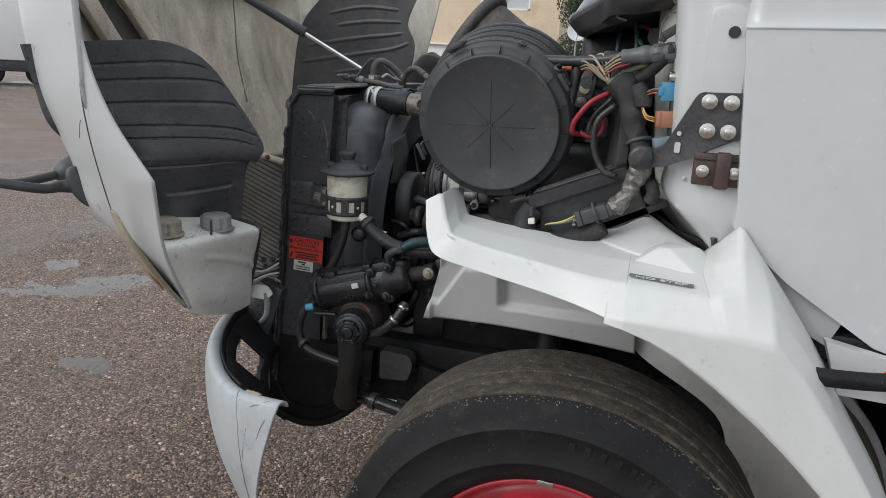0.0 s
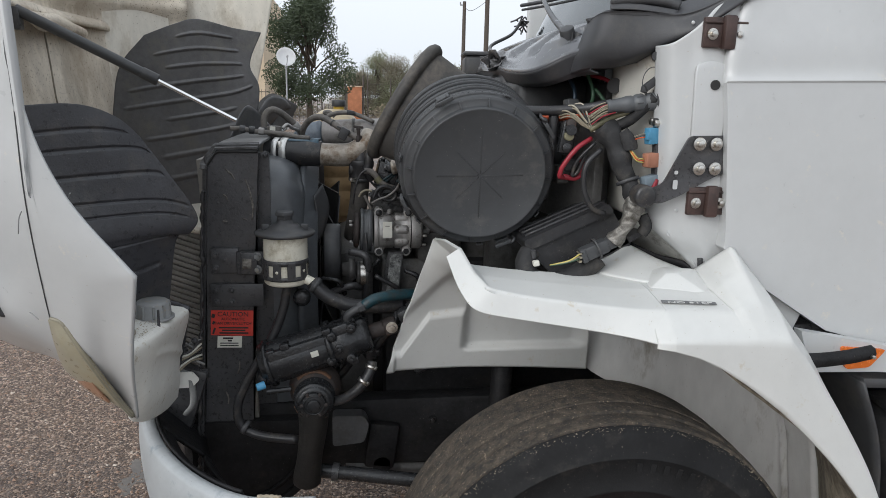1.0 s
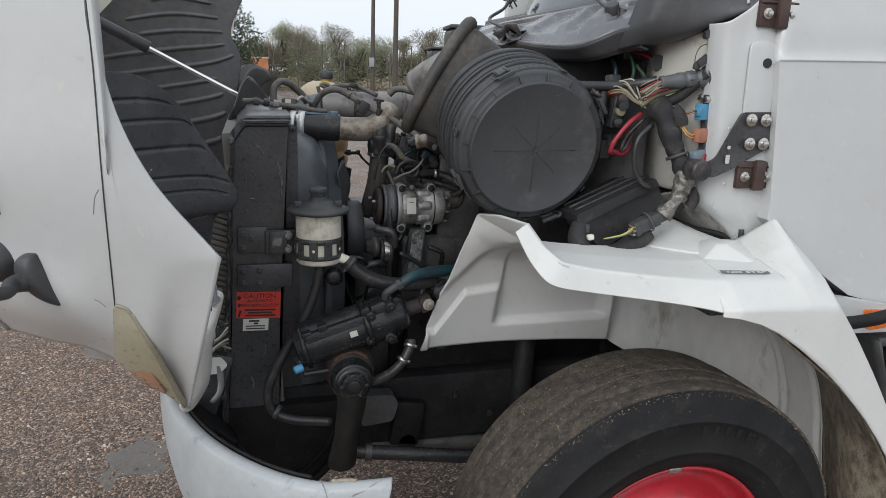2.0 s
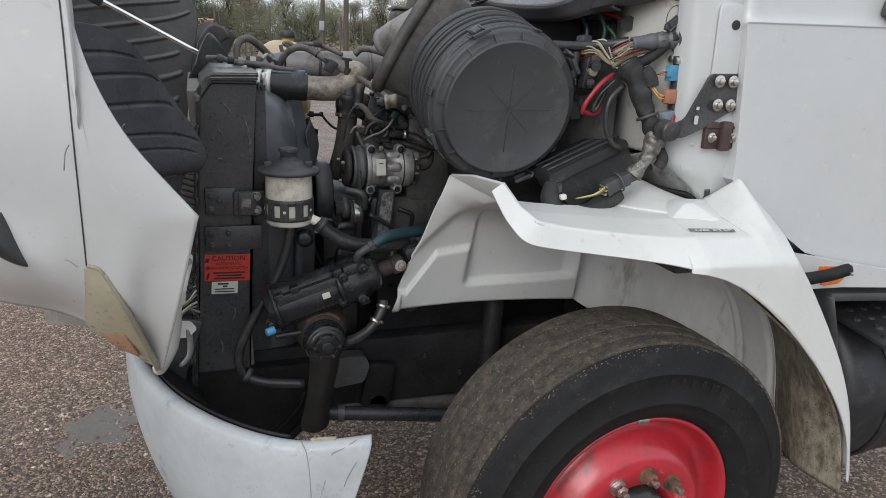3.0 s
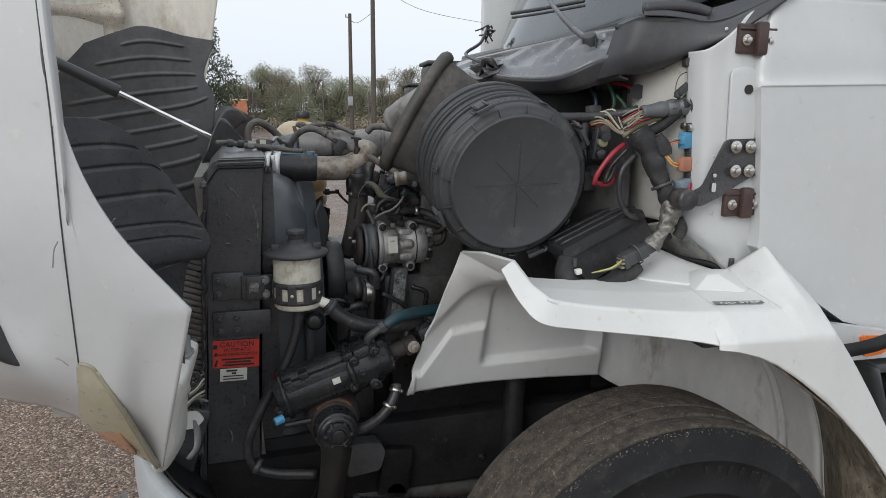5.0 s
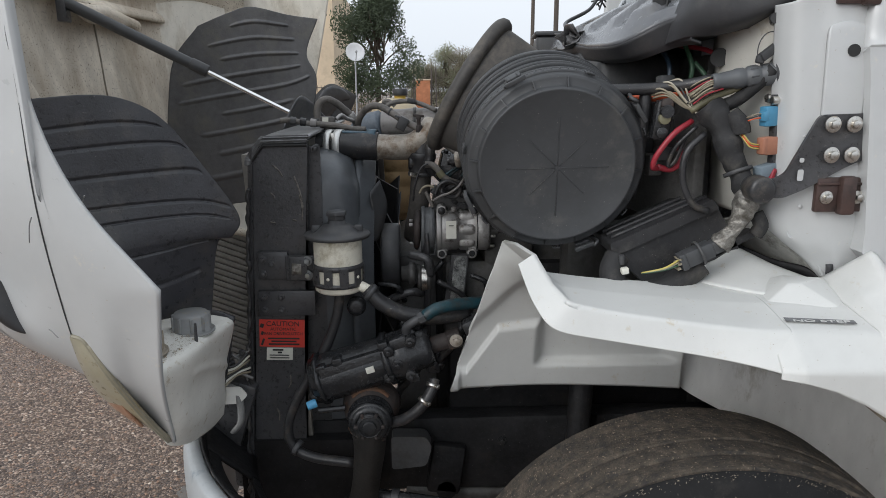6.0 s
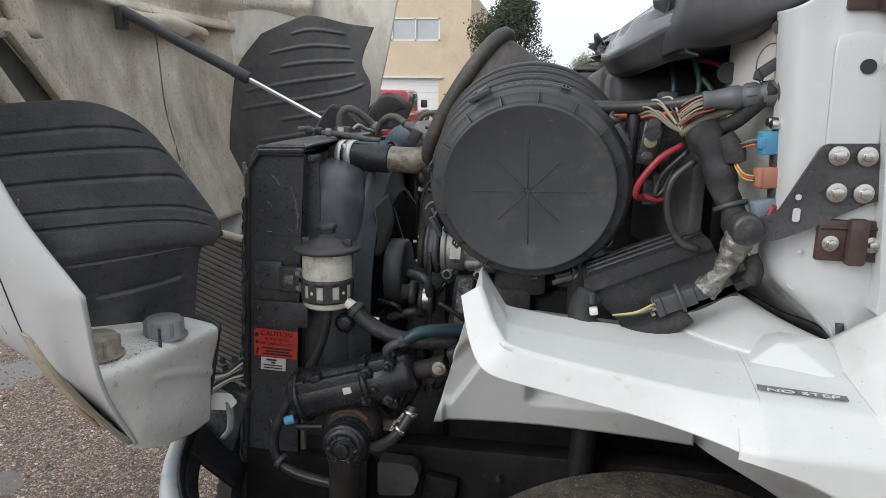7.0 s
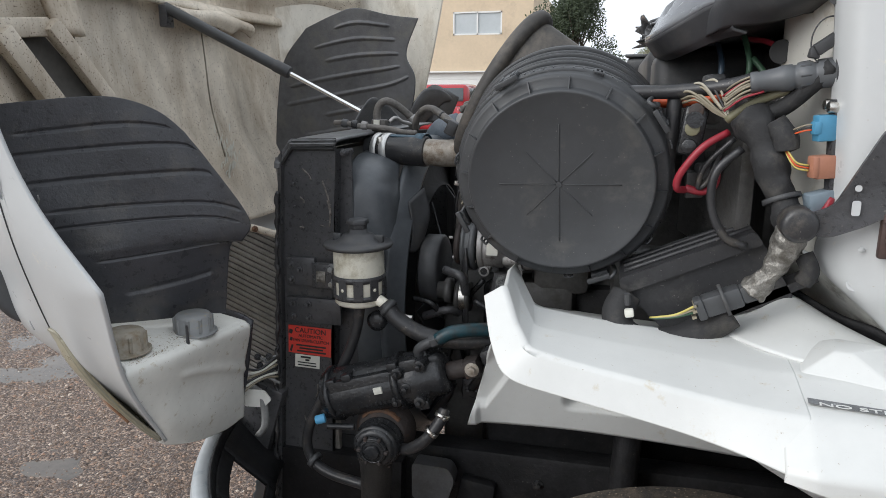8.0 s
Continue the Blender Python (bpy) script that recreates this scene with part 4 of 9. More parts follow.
    rag = [
        [(-1.02, 1.22, 1.57), (-1.00, 1.26, 1.63), (-0.97, 1.30, 1.675), (-0.94, 1.36, 1.65), (-0.90, 1.40, 1.60)],
        [(-1.04, 1.24, 1.53), (-1.015, 1.28, 1.57), (-0.985, 1.32, 1.60), (-0.945, 1.37, 1.60), (-0.905, 1.41, 1.585)],
        [(-1.04, 1.26, 1.48), (-1.01, 1.30, 1.51), (-0.98, 1.33, 1.54), (-0.94, 1.37, 1.56), (-0.905, 1.41, 1.57)],
    ]
    part("rubber_seal_flap", sheet(rag, 20, 10, 0.005), FLAP_LIT, h)
    # headlamp
    lamp = [
        [(-1.240, 0.155, 1.235), (-1.228, 0.150, 1.238), (-1.214, 0.148, 1.232), (-1.202, 0.146, 1.216)],
        [(-1.252, 0.205, 1.155), (-1.228, 0.182, 1.160), (-1.202, 0.170, 1.158), (-1.176, 0.164, 1.145)],
        [(-1.266, 0.285, 1.062), (-1.232, 0.250, 1.068), (-1.194, 0.226, 1.066), (-1.154, 0.212, 1.055)],
        [(-1.214, 0.298, 1.010), (-1.190, 0.285, 1.000), (-1.163, 0.275, 0.988), (-1.139, 0.270, 0.972)],
        [(-1.160, 0.306, 0.955), (-1.150, 0.305, 0.948), (-1.142, 0.304, 0.942), (-1.132, 0.306, 0.932)],
    ]
    lens = part("headlamp", sheet([[(x - 0.003, y - 0.005, z) for x, y, z in r] for r in lamp], 24, 40, -0.010, lambda u, v: -0.005 * math.sin(math.pi * u) * math.sin(math.pi * v)), LAMPM, h, "yellowed headlamp lens with an amber corner")
    amber = [[(-1.237, 0.262, 1.080), (-1.212, 0.238, 1.080), (-1.187, 0.222, 1.078)], [(-1.232, 0.275, 1.045), (-1.204, 0.252, 1.040), (-1.176, 0.240, 1.036)], [(-1.200, 0.284, 1.004), (-1.182, 0.274, 0.998), (-1.164, 0.265, 0.992)]]
    part("turn_lens", sheet([[(x - 0.007, y - 0.014, z) for x, y, z in r] for r in amber], 16, 16, -0.006), LAMPO, h)
    seal = [(-1.232, 0.140, 1.240), (-1.214, 0.138, 1.234), (-1.203, 0.140, 1.216), (-1.178, 0.156, 1.145), (-1.156, 0.204, 1.055), (-1.141, 0.262, 0.972), (-1.134, 0.298, 0.930)]
    part("lamp_seal", tube([(x, y + 0.007, z) for x, y, z in seal], 0.0025, 30, 6), LAMPRIM, h)
    part("lamp_rim", tube([(x - 0.005, y + 0.006, z) for x, y, z in seal], 0.0038, 30, 8), LAMPRIM, h)
    # headlamp bucket seen from behind, with two bulb caps
    tank = []
    for back, top, mid, low, foot in (
        ((-1.30, 0.30, 1.172), (-1.100, 0.180, 1.152), (-1.112, 0.220, 1.060), (-1.127, 0.280, 0.980), (-1.150, 0.310, 0.934)),
        ((-1.29, 0.40, 1.162), (-1.074, 0.270, 1.150), (-1.095, 0.290, 1.050), (-1.110, 0.315, 0.965), (-1.145, 0.335, 0.906)),
        ((-1.27, 0.50, 1.152), (-1.066, 0.390, 1.142), (-1.094, 0.400, 1.030), (-1.106, 0.405, 0.935), (-1.136, 0.420, 0.868)),
        ((-1.24, 0.57, 1.142), (-1.061, 0.500, 1.130), (-1.090, 0.510, 1.005), (-1.102, 0.515, 0.910), (-1.124, 0.530, 0.842)),
        ((-1.20, 0.61, 1.132), (-1.059, 0.578, 1.120), (-1.089, 0.586, 0.990), (-1.098, 0.592, 0.905), (-1.108, 0.600, 0.848)),
    ):
        b_, t_ = Vector(back), Vector(top)
        d_ = (b_ - t_).normalized()
        tank.append([tuple(b_), tuple(t_ + d_ * 0.09), tuple(t_ + d_ * 0.028), tuple(t_ + d_ * 0.006 + Vector((0, 0, -0.003))), tuple(t_ + Vector((0, 0, -0.022))), mid, low, foot])
    crease = lambda u, v: 0.006 * max(0, 1 - abs(u - 0.66 - 0.10 * (v - 0.5)) / 0.022) * (1 if 0.35 < v else 0)
    t = part("lamp_bucket", sheet(tank, 90, 60, -0.006, crease), TANKW, h, "dusty white plastic headlamp bucket with two caps")
    grit = bmesh.new()
    rng = random.Random(9)
    ledge = mesh_grid(tank, 90, 60)
    for _ in range(1100):
        i, j = int(abs(rng.gauss(0, 9))) + 20 if rng.random() < 0.5 else rng.randint(12, 40), rng.randint(2, 40)
        p = ledge[min(i, 42)][j] + Vector((rng.uniform(-0.003, 0.003), rng.uniform(-0.006, 0.006), 0.0075))
        z_ = rng.choice((0.0006, 0.0008, 0.0010, 0.0014, 0.0026))
        vs = [grit.verts.new(p + Vector((rng.uniform(-1, 1), rng.uniform(-1, 1), rng.uniform(0, 0.6))) * z_) for _ in range(4)]
        grit.faces.new(vs[:3])
        grit.faces.new((vs[0], vs[2], vs[3]))
    tagged(part("debris", grit, STRAW, h, "brown plant debris and grit"), kind="stuff")
    side = [[(-1.054, 0.586, 1.124), (-1.11, 0.602, 1.137), (-1.20, 0.622, 1.138)], [(-1.083, 0.594, 0.99), (-1.12, 0.610, 1.00), (-1.20, 0.624, 1.01)], [(-1.122, 0.606, 0.85), (-1.15, 0.614, 0.85), (-1.20, 0.622, 0.86)]]
    part("bucket_side", sheet(side, 8, 8, 0.01), FLAPM, h)
    for (x, y, z), mtl in (((-1.104, 0.420, 1.149), GREYP_LIGHT), ((-1.150, 0.246, 1.164), CAPDUSTY)):
        p, q = Vector((x, y, z)), Vector((x + 0.006, y, z + 1))
        part("bulb_cap", lathe(p, q, [(0.052, 0), (0.052, 0.004), (0.050, 0.0055), (0.047, 0.003), (0.043, 0.003), (0.0415, 0.040), (0.036, 0.046), (0, 0.047)], 36), mtl, h)
        for k in range(10):
            a = 2 * math.pi * k / 10
            part("cap_rib", box((x + 0.0415 * math.cos(a), y + 0.0415 * math.sin(a), z + 0.024), (0.007, 0.008, 0.034), (0, 0, math.degrees(a)), 0.002, 1), mtl, h)
    part("adjuster_screw", cyl((-1.073, 0.350, 1.148), (-1.071, 0.347, 1.192), 0.004, 0.003, 8), STEELB, h)
    # mirror on the hood flank
    T_, B_ = Vector((-1.378, 0.186, 1.338)), Vector((-1.335, 0.198, 1.232))
    mid, half, along, out = (T_ + B_) / 2, (T_ - B_) / 2, Vector((-0.77, 0.64, 0)), Vector((-0.64, -0.77, 0))
    arc = [math.pi * k / 12 for k in range(13)]
    dome = [[tuple(mid + half * math.cos(t_) + along * a_ * math.sin(t_) + out * (b_ * math.sin(t_) ** 0.7 - 0.006)) for t_ in arc] for a_, b_ in ((0.0, 0.0), (0.0, 0.034), (0.020, 0.042), (0.052, 0.034), (0.085, 0.0))]
    part("mirror_base", sheet(dome, 36, 24, 0.004), BLACKP, h, "black plastic mirror arm base")
    root_ = mid + along * 0.03 + out * 0.03
    part("mirror_arm", tube([tuple(root_ - out * 0.01), tuple(root_ + out * 0.03), (-1.415, 0.105, 1.288), (-1.47, 0.02, 1.312), (-1.60, -0.12, 1.36), (-1.75, -0.20, 1.40)], lambda f: 0.022 - 0.009 * min(1.0, 3 * f), 34, 14), BLACKP, h)
    part("mirror_socket", lathe((-1.455, 0.285, 1.312), (-1.50, 0.15, 1.300), [(0.050, 0), (0.048, 0.024), (0.034, 0.054), (0.018, 0.072), (0, 0.073)], 28), BLACKP, h)
    part("mirror_arm", tube([(-1.475, 0.25, 1.308), (-1.490, 0.17, 1.298), (-1.497, 0.11, 1.295), (-1.50, 0.05, 1.303), (-1.54, -0.05, 1.325), (-1.60, -0.12, 1.36)], 0.0125, 28, 12), BLACKP, h)
    # grille slats seen past the radiator
    for k in range(30):
        part("grille_slat", box((-1.245, 0.8175, 0.84 + k * 0.0175), (0.46, 0.010, 0.0140), (0, 17, -11), 0.003, 2), GRILLEM, h)
    part("grille_backing", plate([(-1.47, 0.868, 1.345), (-1.01, 0.780, 1.292), (-1.01, 0.780, 0.80), (-1.47, 0.868, 0.84)], (-0.19, -0.98, 0), 0.008), GRILLEM, h, "dark ribbed grille panel beside the radiator")
    part("grille_trim", tube([(-1.47, 0.86, 1.352), (-1.24, 0.812, 1.330), (-1.13, 0.792, 1.318), (-1.01, 0.772, 1.298)], 0.011, 20, 8), LINER, h)
    part("trim_screw", bolt((-1.135, 0.780, 1.322), (0, -1, 0.3), 0.007), RUST, h)
    # gas strut
    part("gas_strut", cyl((-1.735, 1.31, 1.985), (-1.305, 1.352, 1.764), 0.019, seg=20, bevel=0.003), GREYP, h, "grey gas strut holding the hood")
    part("strut_rod", cyl((-1.305, 1.352, 1.764), (-1.005, 1.385, 1.607), 0.0075, seg=14), RODM, h)
    part("strut_collar", cyl((-1.345, 1.348, 1.785), (-1.290, 1.353, 1.757), 0.0215, seg=20, bevel=0.004), BLACKP, h)
    return h

LINER_PALE = mat("stained_pale_liner", (0.69, 0.65, 0.57), 0.6, var=0.14, scale=3, dirt=(0.36, 0.30, 0.22), damt=0.35, dscale=3.0, streak=(1, 1, 0.5), speck=(0.2, 0.16, 0.11), samt=0.3)
STRAW = mat("dry_plant_debris", (0.27, 0.205, 0.12), 0.9, var=0.6, scale=120)
DARKGAP = mat("opening_shade_fill", (0.07, 0.065, 0.058), 0.8, var=0.3, scale=6)
LAMPRIM = mat("olive_lens_rim", (0.29, 0.27, 0.205), 0.4, var=0.12)
GREYP_LIGHT = mat("grey_cap_plastic", (0.24, 0.245, 0.245), 0.5, var=0.08, dirt=(0.3, 0.26, 0.19), damt=0.25, dscale=60)
CAPDUSTY = mat("dusty_cap_plastic", (0.30, 0.27, 0.22), 0.7, var=0.12, dirt=(0.22, 0.17, 0.11), damt=0.5, dscale=50)
hood()

# bumper corner with its black step bracket

def bumper():
    top = [(-0.692, 0.058, 0.822), (-0.860, 0.115, 0.800), (-1.020, 0.255, 0.795), (-1.155, 0.470, 0.795), (-1.235, 0.750, 0.795), (-1.270, YC, 0.795)]
    top = catmull(top, 12)
    rows = []
    for dz, off in ((-0.016, 0.036), (-0.002, 0.028), (0.005, 0.014), (0.002, 0.000), (-0.012, -0.010), (-0.06, -0.016), (-0.16, -0.012), (-0.28, 0.010), (-0.42, 0.055)):
        r = []
        for i, p in enumerate(top):
            d = (top[min(i + 1, 11)] - top[max(i - 1, 0)]).normalized()
            n = Vector((d.y, -d.x, 0))
            cut = max(0, -dz - 0.02) * (0.30, 0.12)[i] if i < 2 else 0
            r.append(p + Vector((-cut, 0, dz)) + n * off)
        rows.append(r)
    shell = sheet(rows, 200, 110, 0.006)
    gone = []
    for fc in shell.faces:
        m_ = fc.calc_center_median()
        if ((m_.y - 0.76) / 0.12) ** 2 + ((m_.z - 0.545) / 0.085) ** 2 < 1 and m_.x < -1.1:
            gone.append(fc)
    bmesh.ops.delete(shell, geom=gone, context="FACES")
    b = part("bumper", shell, BUMPM, truck, "scuffed pale grey wraparound bumper")
    part("bumper_far_half", sheet([[(x, 2 * YC - y, z) for x, y, z in r] for r in rows], 50, 24, 0.006), BUMPM, b)
    seam = [rows[k][2].lerp(rows[k][1], 0.12 * (k - 2)) + Vector((-0.001, -0.001, 0)) for k in range(2, 9)]
    part("bumper_seam", tube([tuple(p) for p in seam], 0.0014, 20, 6), GREYP_LIGHT, b)
    for k0, v0, k1, v1 in ((2.2, 0.25, 3.6, 0.75), (3.6, 0.75, 4.1, 1.05), (4.6, 0.35, 5.4, 0.5), (5.2, 1.2, 6.2, 1.32)):
        pts = []
        for q in range(6):
            k, v = k0 + (k1 - k0) * q / 5, v0 + (v1 - v0) * q / 5 + 0.03 * math.sin(7 * q + k0)
            i, j = int(k), int(v)
            pts.append(tuple(rows[i][j].lerp(rows[i][j + 1], v - j).lerp(rows[i + 1][j].lerp(rows[i + 1][j + 1], v - j), k - i) + Vector((-0.0005, -0.0012, 0))))
        part("scuff_mark", tube(pts, 0.0011, 16, 5, ridges=0.4), GREYP_LIGHT, b)
    part("crack_grit", tube([tuple(rows[2][2] + Vector((0.02, -0.004, 0.002))), tuple(rows[2][2] + Vector((0.05, -0.008, 0.003))), tuple(rows[2][1] + Vector((0.0, 0.0, 0.001)))], 0.0045, 10, 6, ridges=0.3), FLECK, b)
    # inner pan with an opening through it
    def ring(off, dz):
        out = []
        for i, p in enumerate(top):
            d = (top[min(i + 1, 11)] - top[max(i - 1, 0)]).normalized()
            out.append(p + Vector((-d.y, d.x, 0)) * -off + Vector((0, 0, dz)))
        return catmull(out, 60)
    edge, lip, inner = ring(0.030, 0.004), ring(0.040, -0.022), ring(0.165, -0.150)
    def pan(i0, i1, f0, f1):
        rows_ = [[tuple(lip[i].lerp(inner[i], f)) for i in range(i0, i1 + 1)] for f in (f0, (f0 + f1) / 2, f1)]
        return sheet(rows_, max(4, i1 - i0), 6, 0.010)
    a_, b_ = 28, 38
    part("bumper_pan", join(sheet([[tuple(v) for v in edge[13:]], [tuple(v) for v in lip[13:]]], 60, 4, 0.006), pan(13, a_, 0, 1), pan(b_, 59, 0, 1), pan(a_, b_, 0, 0.22), pan(a_, b_, 0.86, 1)), PANM, b, "black pan with a cut-out behind the bumper")
    hoop = [(-1.10, 0.47), (-1.06, 0.40), (-1.00, 0.376), (-0.94, 0.372), (-0.875, 0.390), (-0.815, 0.427), (-0.765, 0.472), (-0.728, 0.515), (-0.705, 0.575)]
    part("crossmember_end", plate([(x, 0.715, z) for x, z in hoop] + [(-0.70, 0.715, 0.70), (-1.10, 0.715, 0.70)], (0, -1, 0), 0.05), PANM, b, "black rounded crossmember end below the radiator")
    part("crossmember_rim", tube([(x, 0.706, z + 0.006) for x, z in hoop], 0.013, 50, 10), PANM, b)
    part("crossmember_fold", tube([(x * 0.82 - 0.165, 0.712, z * 0.85 + 0.115) for x, z in hoop], 0.007, 50, 8), PANM, b)
    return b

bumper()

# cab
def cab():
    skin = plate([(0.300, 0.170, 1.375), (0.340, 0.168, 1.335), (0.420, 0.166, 1.270), (0.600, 0.165, 1.158), (0.870, 0.165, 1.085), (1.60, 0.165, 0.96), (1.60, 0.165, 1.80), (0.262, 0.170, 1.765), (0.272, 0.170, 1.70), (0.300, 0.170, 1.42)], (0, -1, 0), 0.045)
    upper = sheet([[(0.262, 0.166, 1.768), (0.90, 0.163, 1.785), (1.60, 0.163, 1.803)], [(0.263, 0.176, 1.790), (0.90, 0.174, 1.810), (1.60, 0.174, 1.83)], [(0.272, 0.180, 1.86), (0.90, 0.180, 1.875), (1.60, 0.180, 1.89)], [(0.31, 0.20, 1.985), (0.90, 0.20, 1.985), (1.60, 0.20, 1.985)]], 40, 24, 0.04)
    c = part("cab", join(skin, upper), WHITE, truck, "white truck cab with its closed door")
    # window opening with rubber seal
    part("window_seal", plate([(0.400, 0.1975, 2.62), (0.402, 0.1975, 2.03), (0.43, 0.1975, 1.992), (1.58, 0.1975, 1.992), (1.58, 0.1975, 2.62)], (0, -1, 0), 0.03, rounded=0.04), BLACKP, c)
    part("side_window", plate([(0.435, 0.193, 2.60), (0.437, 0.193, 2.055), (0.47, 0.193, 2.020), (1.55, 0.193, 2.020), (1.55, 0.193, 2.60)], (0, -1, 0), 0.006, rounded=0.03), GLASS, c)
    part("window_pillar", box((0.365, 0.225, 2.30), (0.075, 0.05, 0.66), (0, 6, 0), 0.012), WHITE, c)
    part("roof", box((1.10, YC, 2.66), (1.30, 2.05, 0.10), (0, 0, 0), 0.04, 3), WHITE, c)
    part("cab_back", box((1.62, YC, 1.85), (0.05, 2.05, 1.70), (0, 0, 0), 0.02), WHITE, c)
    part("far_door", box((0.95, 2 * YC - 0.19, 1.85), (1.30, 0.05, 1.65), (0, 0, 0), 0.02), WHITE, c)
    part("cab_floor", box((0.90, YC, 1.13), (1.40, 1.95, 0.06), (0, 0, 0), 0.01), STEELB, c)
    # hinge pillar panel with flanged front edge
    pil = [
        [(0.132, 0.272, 1.850), (0.136, 0.247, 1.850), (0.152, 0.224, 1.856), (0.190, 0.213, 1.884), (0.215, 0.206, 1.910), (0.245, 0.206, 1.940), (0.34, 0.212, 1.990)],
        [(0.137, 0.276, 1.80), (0.141, 0.251, 1.80), (0.156, 0.227, 1.80), (0.192, 0.216, 1.81), (0.216, 0.206, 1.82), (0.245, 0.205, 1.83), (0.34, 0.208, 1.85)],
        [(0.150, 0.285, 1.65), (0.154, 0.258, 1.65), (0.166, 0.230, 1.65), (0.198, 0.216, 1.65), (0.220, 0.205, 1.65), (0.250, 0.203, 1.65), (0.34, 0.206, 1.65)],
        [(0.160, 0.292, 1.50), (0.164, 0.264, 1.50), (0.176, 0.236, 1.50), (0.206, 0.220, 1.50), (0.226, 0.208, 1.50), (0.255, 0.205, 1.50), (0.34, 0.206, 1.50)],
        [(0.158, 0.296, 1.422), (0.166, 0.268, 1.420), (0.192, 0.242, 1.405), (0.222, 0.228, 1.40), (0.245, 0.216, 1.40), (0.270, 0.212, 1.40), (0.34, 0.210, 1.40)],
        [(0.241, 0.262, 1.342), (0.245, 0.252, 1.342), (0.252, 0.245, 1.343), (0.262, 0.236, 1.345), (0.276, 0.228, 1.345), (0.290, 0.222, 1.345), (0.34, 0.214, 1.35)],
        [(0.282, 0.262, 1.298), (0.286, 0.252, 1.296), (0.292, 0.244, 1.295), (0.298, 0.238, 1.295), (0.304, 0.232, 1.30), (0.312, 0.226, 1.31), (0.34, 0.218, 1.325)],
    ]
    part("hinge_pillar", sheet(pil, 40, 60, 0.005), WHITE, c, "white hinge pillar with exposed bolts")
    part("pillar_pressing", sheet([[(0.205, 0.206, 1.805), (0.235, 0.202, 1.812), (0.268, 0.202, 1.805)], [(0.198, 0.203, 1.785), (0.235, 0.199, 1.79), (0.274, 0.199, 1.785)], [(0.200, 0.202, 1.70), (0.238, 0.197, 1.70), (0.276, 0.197, 1.70)], [(0.204, 0.204, 1.60), (0.240, 0.200, 1.595), (0.276, 0.199, 1.60)]], 20, 24, 0.008), WHITE, c)
    for x, z in ((0.190, 1.90), (0.188, 1.86), (0.178, 1.74), (0.182, 1.68), (0.186, 1.60), (0.190, 1.54), (0.192, 1.46)):
        part("spot_weld", lathe((x, 0.2185, z), (x - 0.002, 0.2, z), [(0.0045, 0), (0.004, 0.0015), (0, 0.002)], 12), WHITE, c)
    part("edge_lip", tube([(0.141, 0.330, 1.430), (0.167, 0.268, 1.421), (0.208, 0.254, 1.386), (0.252, 0.244, 1.343), (0.284, 0.244, 1.286)], 0.0035, 40, 8), WHITE, c)
    for x, y, z in ((0.196, 0.2405, 1.401), (0.246, 0.2375, 1.364)):
        part("dimple", lathe((x, y, z), (x - 0.1, y - 1, z), [(0.012, 0), (0.012, 0.0010), (0.010, 0.0012), (0.009, 0.0004), (0, 0.0004)], 24), WHITE, c)
    part("plug_hole", cyl((0.2445, 0.196, 1.760), (0.2440, 0.1865, 1.760), 0.0115, seg=20), INK, c)
    # firewall
    fw = [[(0.152, 0.268, 1.862), (0.128, 0.34, 1.855), (0.100, 0.44, 1.840), (0.125, 0.52, 1.83), (0.16, 0.62, 1.83)], [(0.158, 0.275, 1.70), (0.134, 0.345, 1.70), (0.104, 0.44, 1.70), (0.128, 0.52, 1.70), (0.16, 0.62, 1.70)], [(0.166, 0.285, 1.50), (0.145, 0.36, 1.50), (0.128, 0.44, 1.50), (0.140, 0.52, 1.50), (0.16, 0.62, 1.50)], [(0.162, 0.290, 1.425), (0.150, 0.37, 1.42), (0.140, 0.44, 1.42), (0.145, 0.52, 1.42), (0.155, 0.62, 1.42)]]
    part("firewall_corner", sheet(fw, 30, 24, 0.006), FIREWALLM, c, "cream painted firewall corner")
    part("firewall_hole", cyl((0.108, 0.446, 1.759), (0.094, 0.428, 1.758), 0.020, seg=24), INK, c)
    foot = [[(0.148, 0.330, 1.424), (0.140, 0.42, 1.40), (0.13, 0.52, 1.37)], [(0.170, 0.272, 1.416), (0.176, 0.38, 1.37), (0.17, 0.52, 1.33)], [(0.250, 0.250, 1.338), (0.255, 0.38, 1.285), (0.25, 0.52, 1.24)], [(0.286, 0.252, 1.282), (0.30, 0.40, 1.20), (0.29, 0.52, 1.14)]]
    part("firewall_foot", sheet(foot, 14, 24, 0.004), SHADED_GRIME, c, "lower firewall, darkened for shade and grime")
    # Black strip also paints the dark gap between firewall and ledge.
    part("firewall_gap_strip", sheet([[(0.130, 0.415, 1.358), (0.205, 0.335, 1.326), (0.256, 0.280, 1.318), (0.287, 0.250, 1.293)], [(0.130, 0.42, 1.30), (0.21, 0.35, 1.27), (0.27, 0.30, 1.25), (0.29, 0.262, 1.25)]], 30, 6, 0.006), PANM, c, "black strip for the seal and dark gap below the firewall")
    part("firewall", box((0.20, YC + 0.30, 1.55), (0.03, 1.35, 0.85), (0, 0, 0), 0.01), STEELB, c)
    part("sill", plate([(0.36, 0.20, 1.36), (0.55, 0.19, 1.215), (0.52, 0.19, 1.14), (0.40, 0.20, 1.20)], (0, -1, 0), 0.02), WHITE, c)
    part("cab_skirt", plate([(0.50, 0.12, 1.175), (0.90, 0.12, 1.10), (1.60, 0.12, 1.02), (1.60, 0.12, 0.99), (0.72, 0.12, 1.06), (0.54, 0.12, 1.065)], (0, -1, 0), 0.03), WHITE, c)
